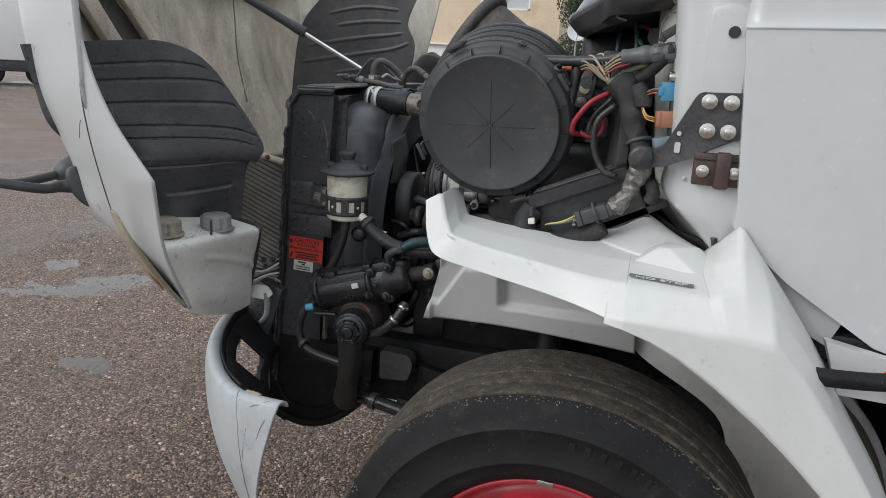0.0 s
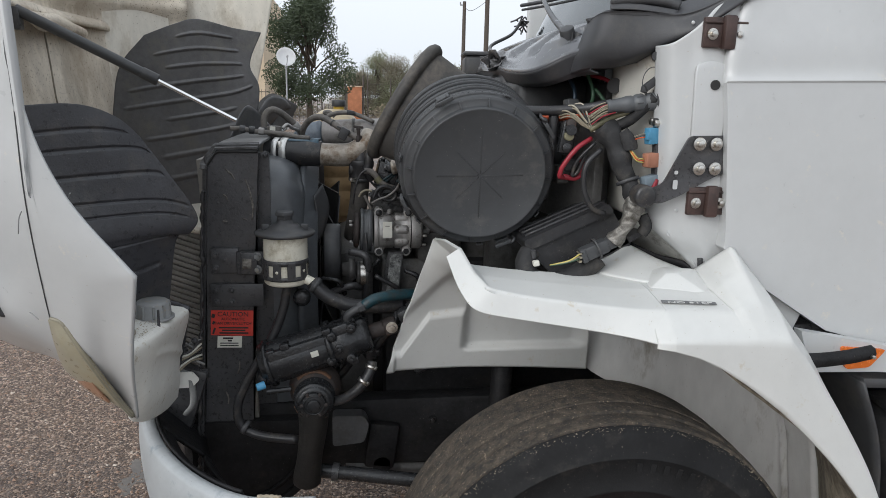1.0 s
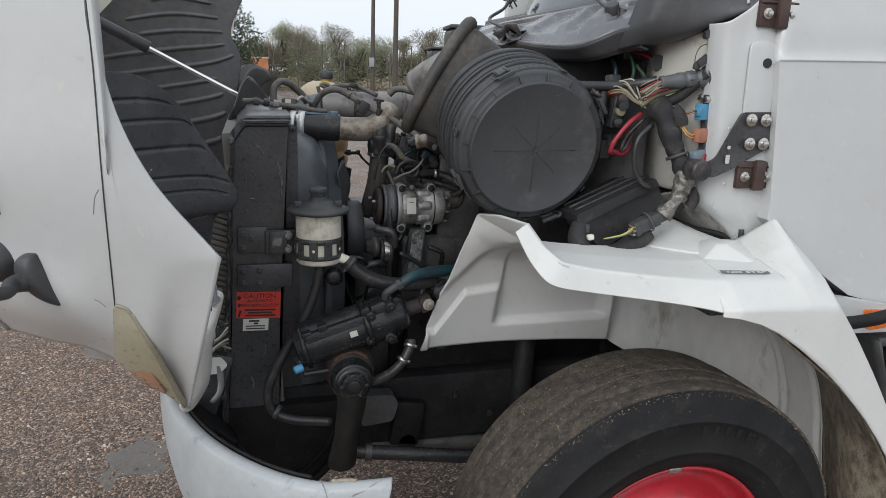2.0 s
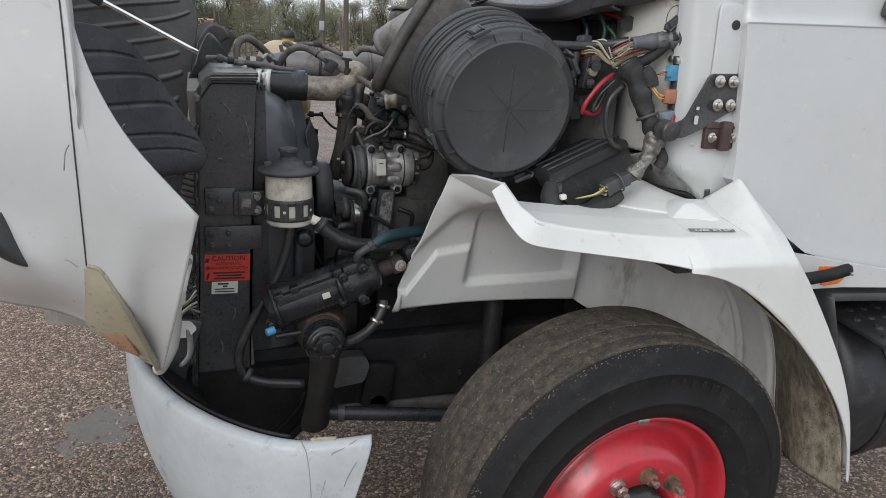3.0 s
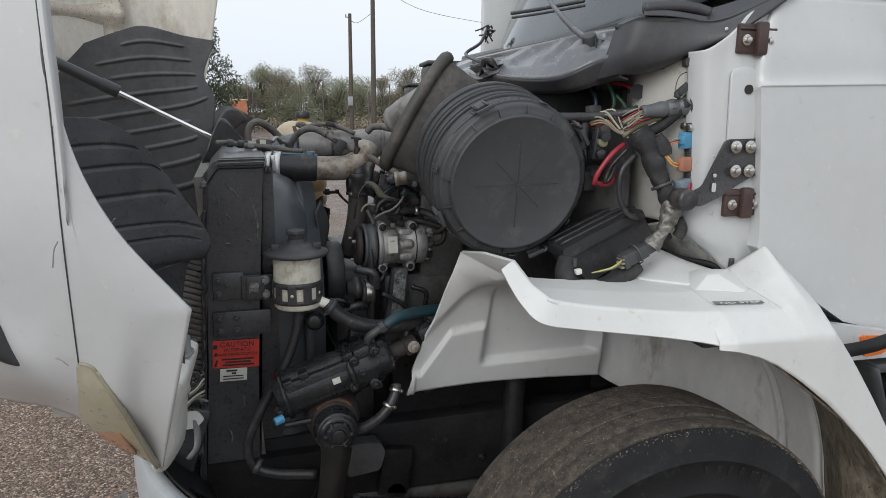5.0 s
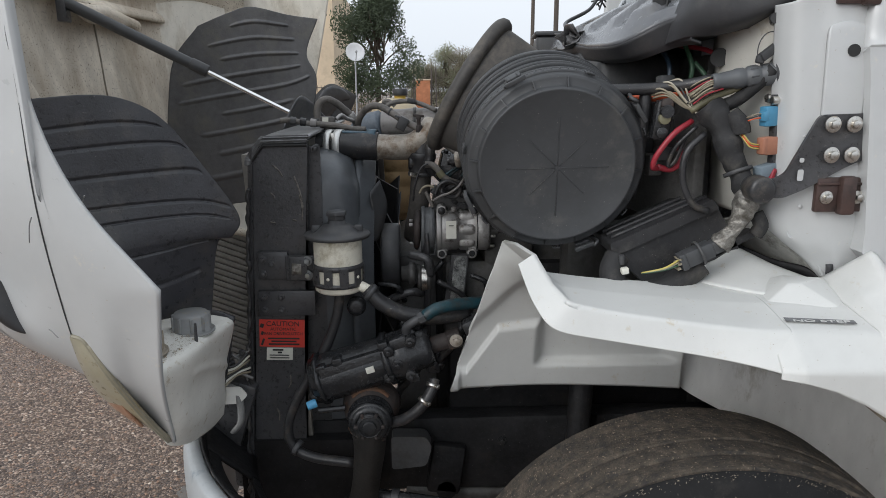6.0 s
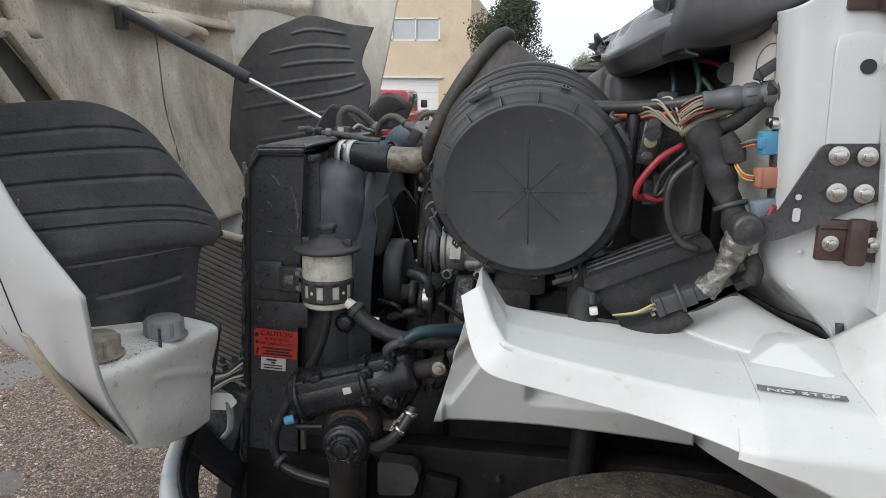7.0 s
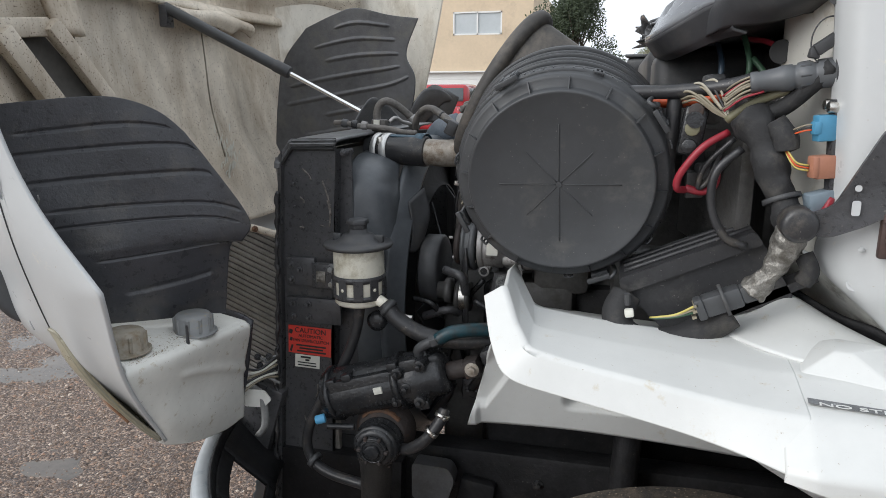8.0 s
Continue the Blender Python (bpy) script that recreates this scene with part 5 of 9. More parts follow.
    part("marker_lamp", plate([(0.610, 0.112, 1.133), (0.735, 0.112, 1.122), (0.695, 0.112, 1.076), (0.63, 0.112, 1.073)], (0, -1, 0), 0.02, rounded=0.01), AMBERL, c, "orange side marker lamp")
    part("grab_bar", tube([(0.34, 0.08, 1.128), (0.46, 0.055, 1.124), (0.56, 0.05, 1.130), (0.640, 0.055, 1.140)], 0.022, 16, 8, flat=0.8), PANM, c, "black rubber bar with a bolted end")
    part("bar_bolt", bolt((0.628, 0.037, 1.138), (0, -1, 0), 0.007, False), CHROME, c)
    # door hinges
    for z, mt in ((1.877, HINGEM), (1.487, HINGEM)):
        hp = part("door_hinge", join(box((0.257, 0.196, z), (0.104, 0.014, 0.068), (0, 0, 0), 0.004), box((0.262, 0.184, z), (0.030, 0.022, 0.076), (0, 0, 0), 0.006), box((0.257, 0.190, z + 0.022), (0.104, 0.012, 0.006), (0, 0, 0), 0.002, 1)), mt, c, "brown oxide door hinge")
        for x in (0.224, 0.286):
            part("hinge_bolt", bolt((x, 0.188, z - 0.004), (0, -1, 0), 0.0105), CHROME, c)
    # bracket with rubber bumper
    arm = plate([(0.196, 0.190, 1.642), (0.300, 0.188, 1.645), (0.302, 0.188, 1.560), (0.262, 0.188, 1.545), (0.185, 0.192, 1.500), (0.140, 0.196, 1.480), (0.108, 0.200, 1.483), (0.105, 0.200, 1.512), (0.142, 0.196, 1.528)], (0, -1, 0), 0.007, rounded=0.012)
    ar = part("hood_rest_bracket", arm, STEELB, c, "black steel bracket holding a rubber hood rest")
    for x, z in ((0.217, 1.624), (0.259, 1.624), (0.221, 1.566), (0.261, 1.566)):
        part("bracket_bolt", bolt((x, 0.183, z), (0, -1, 0), 0.0125), CHROME, c)
    for z, k in ((1.556, 0.0045), (1.527, 0.0058)):
        part("bracket_hole", plate([(0.168 + sx * k, 0.1875, z + sz * k * (1 if k < 0.005 else 1.9)) for sx, sz in ((-1, -1), (1, -1), (1, 1), (-1, 1))], (0, -1, 0), 0.001, rounded=0.004), WHITE, c)
    part("rubber_stop", lathe((0.100, 0.235, 1.498), (0.096, 0.150, 1.498), [(0, 0.0), (0.024, 0.0), (0.0265, 0.008), (0.0265, 0.044), (0.024, 0.050), (0.018, 0.052), (0, 0.052)], 32), HOSE, c, "round black rubber stop")
    # mirror foot on the door
    part("mirror_foot", plate([(0.690, 0.140, 1.805), (0.840, 0.140, 1.80), (0.885, 0.140, 1.86), (0.85, 0.140, 1.925), (0.745, 0.140, 1.93), (0.715, 0.140, 1.89)], (0, -1, 0), 0.03, rounded=0.02), BLACKP, c, "black mirror foot on the door")
    part("mirror_post", tube([(0.80, 0.13, 1.90), (0.805, 0.10, 1.95), (0.815, 0.02, 2.10), (0.82, 0.0, 2.5)], 0.021, 14, 10), BLACKP, c)
    for x, z in ((0.72, 1.835), (0.755, 1.905)):
        part("foot_screw", cyl((x, 0.141, z), (x, 0.137, z), 0.012, seg=16), INK, c)
    return c

cab()

# cowl, wipers and windscreen
CORNERM = mat("matte_black_cowl_rubber", (0.047, 0.048, 0.052), 0.5, var=0.15, scale=8, bump=0.1, bscale=200, dirt=(0.07, 0.069, 0.067), damt=0.3, dscale=12)
CRUMPLE = mat("crumpled_grey_film", (0.13, 0.13, 0.135), 0.3, var=0.3, scale=30, bump=0.8, bscale=60)
def cowl():
    # lip, crest and rear rail of the moulding, station by station away from the near side
    ribs = (
        ((0.010, 0.375, 1.795), (0.000, 0.360, 1.845), (0.055, 0.400, 1.905), (0.095, 0.420, 1.938)),
        ((-0.020, 0.430, 1.790), (-0.040, 0.420, 1.835), (0.015, 0.490, 1.903), (0.080, 0.520, 1.935)),
        ((-0.085, 0.505, 1.765), (-0.110, 0.495, 1.797), (-0.020, 0.600, 1.901), (0.065, 0.640, 1.932)),
        ((-0.097, 0.730, 1.768), (-0.120, 0.720, 1.803), (-0.028, 0.800, 1.896), (0.050, 0.860, 1.930)),
        ((-0.080, 1.000, 1.785), (-0.098, 1.000, 1.824), (-0.028, 1.050, 1.894), (0.040, 1.100, 1.929)),
        ((-0.045, 1.450, 1.810), (-0.062, 1.450, 1.842), (0.000, 1.450, 1.897), (0.060, 1.450, 1.932)),
        ((0.030, 1.950, 1.820), (0.010, 1.950, 1.852), (0.060, 1.950, 1.902), (0.120, 1.950, 1.940)),
    )
    stations, valance = [], []
    for a, b, c, d in ribs:
        a, b, c, d = Vector(a), Vector(b), Vector(c), Vector(d)
        valance.append([tuple(v) for v in (a + Vector((0.02, 0, -0.006)), a, b - Vector((0, 0, 0.006)), b - Vector((-0.01, 0, 0.004)))])
        stations.append([tuple(v) for v in (b + Vector((0.006, 0, -0.005)), b, b.lerp(c, 0.07) - Vector((0, 0, 0.006)), b.lerp(c, 0.5) + Vector((-0.010, 0, 0.010)), c, c.lerp(d, 0.3) + Vector((0, 0, 0.003)), d - Vector((0, 0, 0.012)), d)])
    def facets(u, v):
        rise = max(0.0, min(1.0, (u - 0.36) / 0.06)) * max(0.0, min(1.0, (0.66 - u) / 0.05))
        w = v + 0.25 * (u - 0.5)
        return -0.014 * rise * max(max(0.0, min(1.0, (w - lo) / 0.012)) * max(0.0, min(1.0, (hi - w) / 0.012)) for lo, hi in ((0.04, 0.20), (0.30, 0.37), (0.42, 0.55), (0.62, 0.85)))
    k = part("cowl", sheet(stations, 97, 110, -0.006, facets, sharp=True), COWLM, truck, "wet grey plastic cowl below the windscreen, torn at its end")
    # Band under the lip is darker than the cowl above it.
    part("cowl_underlip", sheet(valance, 25, 80, -0.005, sharp=True), CORNERM, k, "dark band under the cowl lip")
    part("cowl_split", tube([(-0.040, 0.437, 1.838), (-0.022, 0.455, 1.868), (-0.016, 0.470, 1.892)], 0.003, 14, 6), INK, k)
    corner = [
        [(0.050, 0.470, 1.936), (0.062, 0.415, 1.945), (0.120, 0.360, 1.950), (0.190, 0.310, 1.955), (0.280, 0.260, 1.985), (0.360, 0.235, 2.025)],
        [(0.002, 0.400, 1.915), (0.018, 0.330, 1.930), (0.090, 0.292, 1.930), (0.180, 0.250, 1.926), (0.262, 0.205, 1.962), (0.350, 0.186, 2.012)],
        [(-0.004, 0.398, 1.905), (0.012, 0.326, 1.918), (0.088, 0.288, 1.918), (0.184, 0.245, 1.914), (0.262, 0.198, 1.952), (0.350, 0.180, 2.004)],
        [(-0.028, 0.400, 1.832), (0.000, 0.334, 1.846), (0.080, 0.300, 1.836), (0.176, 0.238, 1.868), (0.244, 0.194, 1.912), (0.335, 0.184, 1.972)],
        [(-0.030, 0.430, 1.785), (-0.005, 0.380, 1.795), (0.060, 0.360, 1.800), (0.140, 0.350, 1.825), (0.250, 0.300, 1.900), (0.340, 0.270, 1.970)],
    ]
    part("cowl_end", sheet(corner, 50, 40, -0.008), CORNERM, k, "matte black cowl corner")
    part("moulded_mark", plate([(0.128, 0.2700, 1.902), (0.134, 0.2680, 1.902), (0.132, 0.2715, 1.875), (0.126, 0.2735, 1.875)], (0.3, -0.95, 0.1), 0.001), GREYP, k)
    part("cowl_seal_roll", tube([(0.025, 0.316, 1.952), (0.065, 0.306, 1.956), (0.110, 0.294, 1.957), (0.150, 0.282, 1.952), (0.180, 0.272, 1.942)], 0.0135, 24, 14), CORNERM, k, "rolled black rubber seal")
    part("seal_flap", sheet([[(0.022, 0.310, 1.944), (0.085, 0.290, 1.944), (0.172, 0.262, 1.930)], [(0.020, 0.304, 1.932), (0.083, 0.284, 1.930), (0.168, 0.256, 1.918)]], 20, 6, 0.003), CORNERM, k)
    part("corner_peg", join(box((0.150, 0.292, 1.828), (0.034, 0.03, 0.026), (0, 0, -15), 0.006), cyl((0.135, 0.285, 1.828), (0.130, 0.268, 1.826), 0.010, seg=12)), BLACKP, k)
    part("cowl_underside", sheet([[(0.13, 0.36, 1.815), (0.012, 0.378, 1.797), (-0.018, 0.434, 1.790), (-0.080, 0.510, 1.766), (-0.090, 0.735, 1.768), (-0.07, 1.0, 1.785), (-0.04, 1.45, 1.812), (0.03, 1.95, 1.822)], [(0.20, 0.38, 1.86), (0.20, 0.42, 1.85), (0.20, 0.50, 1.83), (0.20, 0.60, 1.82), (0.20, 0.80, 1.82), (0.20, 1.05, 1.82), (0.20, 1.45, 1.82), (0.20, 1.95, 1.82)]], 50, 8, 0.008), BLACKP, k)
    part("windscreen", sheet([[(0.40, 0.24, 2.05), (0.26, 0.45, 1.985), (0.17, 0.8, 1.935), (0.14, YC, 1.925), (0.17, 2 * YC - 0.8, 1.935), (0.40, 2 * YC - 0.24, 2.05)], [(0.62, 0.28, 2.62), (0.55, 0.48, 2.62), (0.48, 0.8, 2.62), (0.46, YC, 2.62), (0.48, 2 * YC - 0.8, 2.62), (0.62, 2 * YC - 0.28, 2.62)]], 40, 16, 0.006), GLASS, k, "wet curved windscreen")
    part("wiper_pivot", join(cyl((-0.012, 0.500, 1.868), (-0.030, 0.482, 1.905), 0.022, 0.019, 20, 0.004), cyl((0.000, 0.485, 1.868), (0.008, 0.482, 1.892), 0.014, seg=14)), BLACKP, k)
    part("wiper_arm", tube([(-0.024, 0.5, 1.894), (-0.036, 0.56, 1.928), (-0.044, 0.62, 1.969), (-0.038, 0.7, 2.016), (-0.027, 0.8, 2.085)], lambda f: 0.0135 - 0.007 * f, 24, 10, flat=0.7), COWLM, k, "grey wiper arm")
    part("wiper_blade", join(tube([(-0.014, 1.05, 2.03), (0.03, 0.95, 2.031), (0.069, 0.86, 2.034), (0.112, 0.78, 2.039)], 0.006, 20, 6), tube([(-0.01, 1.05, 2.016), (0.034, 0.95, 2.017), (0.07300000000000001, 0.86, 2.02), (0.116, 0.78, 2.025)], 0.004, 20, 6)), BLACKP, k)
    # torn pieces at the cowl's outer end
    part("heater_box", join(box((0.05, 2.00, 1.865), (0.20, 0.22, 0.10), (0, 0, -6), 0.02, 3), box((0.05, 2.00, 1.922), (0.215, 0.235, 0.018), (0, 0, -6), 0.006)), BLACKP, k, "ribbed black intake box beside the cowl")
    part("heater_box", join(box((-0.065, 1.98, 1.785), (0.16, 0.18, 0.065), (0, 0, -6), 0.02, 3), box((-0.065, 1.98, 1.822), (0.17, 0.19, 0.012), (0, 0, -6), 0.004)), BLACKP, k)
    rng = random.Random(14)
    for _ in range(7):
        p = Vector((rng.uniform(-0.13, -0.08), rng.uniform(0.82, 1.0), rng.uniform(1.80, 1.85)))
        q = [[tuple(p + Vector((rng.uniform(-0.02, 0.02) + 0.05 * i, rng.uniform(-0.02, 0.02) + 0.06 * j, rng.uniform(-0.025, 0.035)))) for j in range(4)] for i in range(3)]
        part("torn_foil", sheet(q, 10, 10, 0.002), CRUMPLE, k)
    for _ in range(12):
        p = Vector((0.16, 1.74, 2.045)) + Vector((rng.gauss(0, 0.012), rng.gauss(0, 0.018), rng.gauss(0, 0.008)))
        part("frayed_end", tube([tuple(p), tuple(p + Vector((rng.uniform(-0.02, 0.02), rng.uniform(-0.03, 0.03), rng.uniform(-0.012, 0.012)))), tuple(p + Vector((rng.uniform(-0.03, 0.03), rng.uniform(-0.05, 0.05), rng.uniform(-0.03, 0.005))))], 0.0035, 8, 5), BLACKP, k)
    part("loose_strap", tube([(-0.10, 1.1, 1.87), (-0.02, 1.5, 1.93), (0.10, 1.66, 1.99), (0.155, 1.73, 2.05)], 0.007, 16, 6), BLACKP, k)
    return k

cowl()

# ---- radiator stack ----
def radiator():
    side = plate([(-1.016, 0.730, 1.512), (-0.982, 0.730, 1.552), (-0.865, 0.730, 1.556), (-0.875, 0.730, 1.33), (-0.900, 0.730, 1.00), (-0.914, 0.730, 0.53), (-1.066, 0.730, 0.54), (-1.036, 0.730, 1.00)], (0, -1, 0), 0.006)
    r = part("radiator", side, STEELB, truck, "black steel radiator frame with red caution label")
    part("top_plate", sheet([[(-1.024, 0.716, 1.500), (-1.022, 0.716, 1.514), (-0.985, 0.716, 1.560), (-0.862, 0.716, 1.563)], [(-1.020, 0.722, 1.506), (-1.018, 0.722, 1.520), (-0.984, 0.722, 1.566), (-0.862, 0.722, 1.569)], [(-1.012, 0.82, 1.53), (-1.010, 0.82, 1.542), (-0.975, 0.82, 1.578), (-0.857, 0.82, 1.580)], [(-1.012, 1.64, 1.53), (-1.010, 1.64, 1.542), (-0.975, 1.64, 1.578), (-0.857, 1.64, 1.580)]], 31, 40, 0.008, sharp=True), TOPM, r, "scuffed grey radiator top with a folded edge")
    # Dark line along the folded edge of the top.
    part("top_edge_line", tube([(-1.024, 0.722, 1.499), (-1.010, 0.722, 1.515), (-0.984, 0.722, 1.549), (-0.960, 0.722, 1.552), (-0.866, 0.722, 1.553)], 0.005, 40, 8), INK, r)
    part("top_label", plate([(-0.965, 0.735, 1.5728), (-0.915, 0.735, 1.5740), (-0.917, 0.765, 1.5772), (-0.965, 0.765, 1.5760)], (0, 0, 1), 0.001), GREYP_LIGHT, r)
    for k in range(3):
        part("tank_bolt", bolt((-0.852, 0.752 + 0.022 * k, 1.540), (0.5, -1, 0), 0.008), STEELB, r)
    seal = []
    rng_s = random.Random(77)
    for k in range(70):
        f_ = k / 69
        x0 = -1.012 + (-1.070 + 1.012) * f_
        seal.append((x0 - 0.010 + rng_s.uniform(-0.0035, 0.0035), 0.706 + rng_s.uniform(-0.002, 0.002), 1.44 - 0.90 * f_))
    part("ragged_seal", tube(seal, lambda t: 0.0055 + 0.0012 * math.sin(91 * t) + 0.001 * math.sin(37 * t), 280, 6), HOSE, r, "ragged black rubber seal along the radiator frame")
    part("front_flange", plate([(-1.020, 0.715, 1.53), (-1.008, 0.712, 1.545), (-1.040, 0.712, 1.00), (-1.069, 0.712, 0.52), (-1.082, 0.715, 0.52), (-1.052, 0.715, 1.0)], (0, -1, 0), 0.03), STEELB, r)
    part("shroud_flange", plate([(-0.90, 0.768, 1.545), (-0.838, 0.768, 1.545), (-0.838, 0.768, 0.56), (-0.93, 0.768, 0.56)], (0, -1, 0), 0.006), STEELB, r)
    part("far_frame", box((-0.86, 1.675, 1.05), (0.30, 0.02, 1.0), (0, 0, 0), 0.006), STEELB, r)
    # Added dark box blacks out the opening past the fan.
    part("fan_gap_filler", box((-0.735, 1.60, 1.10), (0.03, 0.24, 0.86), (0, 0, 0), 0.01), PANM, r)
    part("core", box((-0.965, YC, 1.04), (0.11, 0.89, 0.98), (0, -3, 0), 0.004), SCREENM, r, "finned radiator core")
    part("rear_flange", plate([(-0.866, 0.733, 1.55), (-0.866, 0.79, 1.55), (-0.915, 0.79, 0.53), (-0.915, 0.733, 0.53)], (1, 0, 0), 0.006), STEELB, r)
    for z in (1.46, 1.40, 1.31):
        part("frame_bolt", bolt((-0.985, 0.730, z), (0, -1, 0), 0.006, False, 0.005), STEELB, r)
    part("side_bracket", join(box((-0.972, 0.722, 1.226), (0.082, 0.014, 0.078)), box((-0.895, 0.712, 1.220), (0.085, 0.010, 0.072)), box((-0.90, 0.702, 1.222), (0.05, 0.012, 0.066), (0, 0, 0), 0.003)), STEELB, r)
    part("bracket_patch", box((-0.905, 0.6945, 1.222), (0.026, 0.003, 0.03), (0, 3, 0), 0.001), FOIL, r)
    for x, z in ((-0.876, 1.243), (-0.876, 1.203)):
        part("clamp_bolt", bolt((x, 0.700, z), (0, -1, 0), 0.011), GREYP_LIGHT, r)
    for x, z in ((-0.998, 1.245), (-0.975, 1.232), (-0.998, 1.205)):
        part("frame_bolt", bolt((x, 0.715, z), (0, -1, 0), 0.008), STEELB, r)
    part("lower_bracket", box((-0.940, 0.722, 1.118), (0.156, 0.014, 0.072), (0, 0, 0), 0.003), STEELB, r)
    for x in (-1.0, -0.955):
        for z in (1.137, 1.10):
            part("frame_bolt", bolt((x, 0.715, z), (0, -1, 0), 0.008), STEELB, r)
    part("caution_label", plate([(-1.022, 0.7255, 1.070), (-0.896, 0.7255, 1.066), (-0.900, 0.7255, 0.984), (-1.026, 0.7255, 0.990)], (0, -1, 0), 0.0012), STICKER_RED, r, "red caution label, torn at one edge")
    face = Matrix.Rotation(radians(90), 4, "X")
    for text, size, x, z in (("CAUTION", 0.0205, -0.957, 1.0555), ("AUTOMATIC", 0.0125, -0.957, 1.040), ("FAN DRIVE/CLUTCH", 0.0118, -0.957, 1.0265)):
        words(text, size, Matrix.Translation((x, 0.7238, z)) @ Matrix.Rotation(radians(1.8), 4, "Y") @ face, INK, r)
    for k, w in enumerate((0.088, 0.07, 0.086)):
        part("label_line", box((-0.957, 0.7242, 1.0125 - 0.0085 * k), (w, 0.0006, 0.0045), (0, 1.8, 0), 0), INK, r)
    for z, w, h in ((1.052, 0.010, 0.012), (1.030, 0.007, 0.010), (1.004, 0.006, 0.02)):
        part("label_tear", box((-1.0155, 0.7240, z), (w, 0.0006, h), (0, 20, 0), 0), INK, r)
    part("spec_label", plate([(-1.006, 0.7255, 0.986), (-0.933, 0.7255, 0.984), (-0.936, 0.7255, 0.947), (-1.009, 0.7255, 0.949)], (0, -1, 0), 0.0012), STICKER_WHITE, r, "small white label with unreadable lines")
    for k, (w, x) in enumerate(((0.03, -0.975), (0.012, -0.97), (0.055, -0.972), (0.055, -0.972))):
        part("label_line", box((x, 0.7240, 0.979 - 0.008 * k), (w, 0.0006, 0.003 if k > 1 else 0.005), (0, 1.8, 0), 0), INK, r)
    # scratches in the paint
    for a, b in (((-0.905, 1.47), (-0.884, 1.38)), ((-0.893, 1.42), (-0.889, 1.35)), ((-0.96, 1.50), (-0.935, 1.47)), ((-0.915, 1.352), (-0.905, 1.347)), ((-0.975, 1.345), (-0.962, 1.343)), ((-0.970, 1.425), (-0.960, 1.41)), ((-0.985, 1.24), (-0.978, 1.22)), ((-0.945, 0.90), (-0.952, 0.86)), ((-0.99, 0.80), (-0.985, 0.76))):
        part("scratch", tube([(a[0], 0.7296, a[1]), ((a[0] + b[0]) / 2 + 0.004, 0.7296, (a[1] + b[1]) / 2), (b[0], 0.7296, b[1])], 0.0019, 12, 5, ridges=0.5), SCRATCHM, r)
    # rounded shroud behind the core
    sh = [
        [(-0.868, 0.775, 0.60), (-0.80, 0.775, 0.60), (-0.755, 0.80, 0.60), (-0.748, 0.85, 0.60)],
        [(-0.868, 0.770, 1.10), (-0.79, 0.770, 1.10), (-0.745, 0.80, 1.10), (-0.738, 0.86, 1.10)],
        [(-0.868, 0.770, 1.38), (-0.79, 0.775, 1.38), (-0.748, 0.81, 1.38), (-0.74, 0.87, 1.38)],
        [(-0.868, 0.790, 1.47), (-0.80, 0.80, 1.465), (-0.765, 0.84, 1.455), (-0.752, 0.90, 1.45)],
        [(-0.868, 0.860, 1.515), (-0.81, 0.87, 1.505), (-0.78, 0.90, 1.495), (-0.765, 0.95, 1.485)],
        [(-0.868, 0.960, 1.53), (-0.82, 0.97, 1.52), (-0.79, 0.99, 1.505), (-0.775, 1.02, 1.495)],
    ]
    part("fan_shroud", sheet(sh, 24, 60, 0.006), SHROUD, r, "bluish black moulded fan shroud")
    axis = Vector((-0.762, 1.22, 1.08))
    part("shroud_ring", lathe(axis, axis + Vector((1, 0, 0)), [(0.440, 0), (0.474, 0), (0.478, 0.006), (0.478, 0.020), (0.458, 0.024), (0.452, 0.060), (0.440, 0.060)], 96, True), SHROUD, r, "rolled shroud ring round the fan")
    part("shroud_cone", lathe(axis, axis + Vector((1, 0, 0)), [(0.460, 0.012), (0.42, 0.006), (0.335, 0.020), (0.325, 0.050), (0.318, 0.050)], 72), PANM, r)
    part("torn_shroud_edge", sheet([[(-0.715, 0.86, 1.40), (-0.700, 0.90, 1.42), (-0.690, 0.93, 1.43)], [(-0.705, 0.86, 1.32), (-0.685, 0.88, 1.33), (-0.668, 0.91, 1.36)], [(-0.715, 0.86, 1.26), (-0.70, 0.87, 1.26), (-0.69, 0.89, 1.27)]], 10, 14, 0.004), BLACKP, r)
    for k in range(11):
        a = 2 * math.pi * k / 11
        c, s = math.cos(a), math.sin(a)
        b = [Vector((-0.67 + dx, 1.22 + rr * c - w * s, 1.08 + rr * s + w * c)) for rr, w, dx in ((0.09, -0.03, -0.02), (0.305, -0.085, -0.035), (0.315, 0.085, 0.035), (0.09, 0.03, 0.02))]
        part("fan_blade", plate([tuple(p) for p in b], (1, 0, 0), 0.004), BLACKP, r)
    part("fan_hub", lathe((-0.70, 1.19, 1.08), (-0.50, 1.19, 1.08), [(0, 0), (0.085, 0), (0.10, 0.02), (0.10, 0.09), (0.05, 0.10), (0.05, 0.2)], 28), DARK, r)
    # loose wires below the lamp bucket
    for k in range(6):
        part("loose_wire", tube([(-1.12, 0.60 + 0.01 * k, 0.90 + 0.012 * k), (-1.08, 0.66, 0.93 + 0.006 * k), (-1.05, 0.70, 0.925 + 0.012 * k)], 0.0035, 10, 6), (W_TAN, STICKER_WHITE, HOSE)[k % 3], r)
    part("bucket_tab", plate([(-1.120, 0.640, 0.905), (-1.070, 0.655, 0.900), (-1.052, 0.660, 0.872), (-1.075, 0.655, 0.850), (-1.125, 0.640, 0.855)], (0, -1, 0), 0.004, rounded=0.008), TANKW, r)
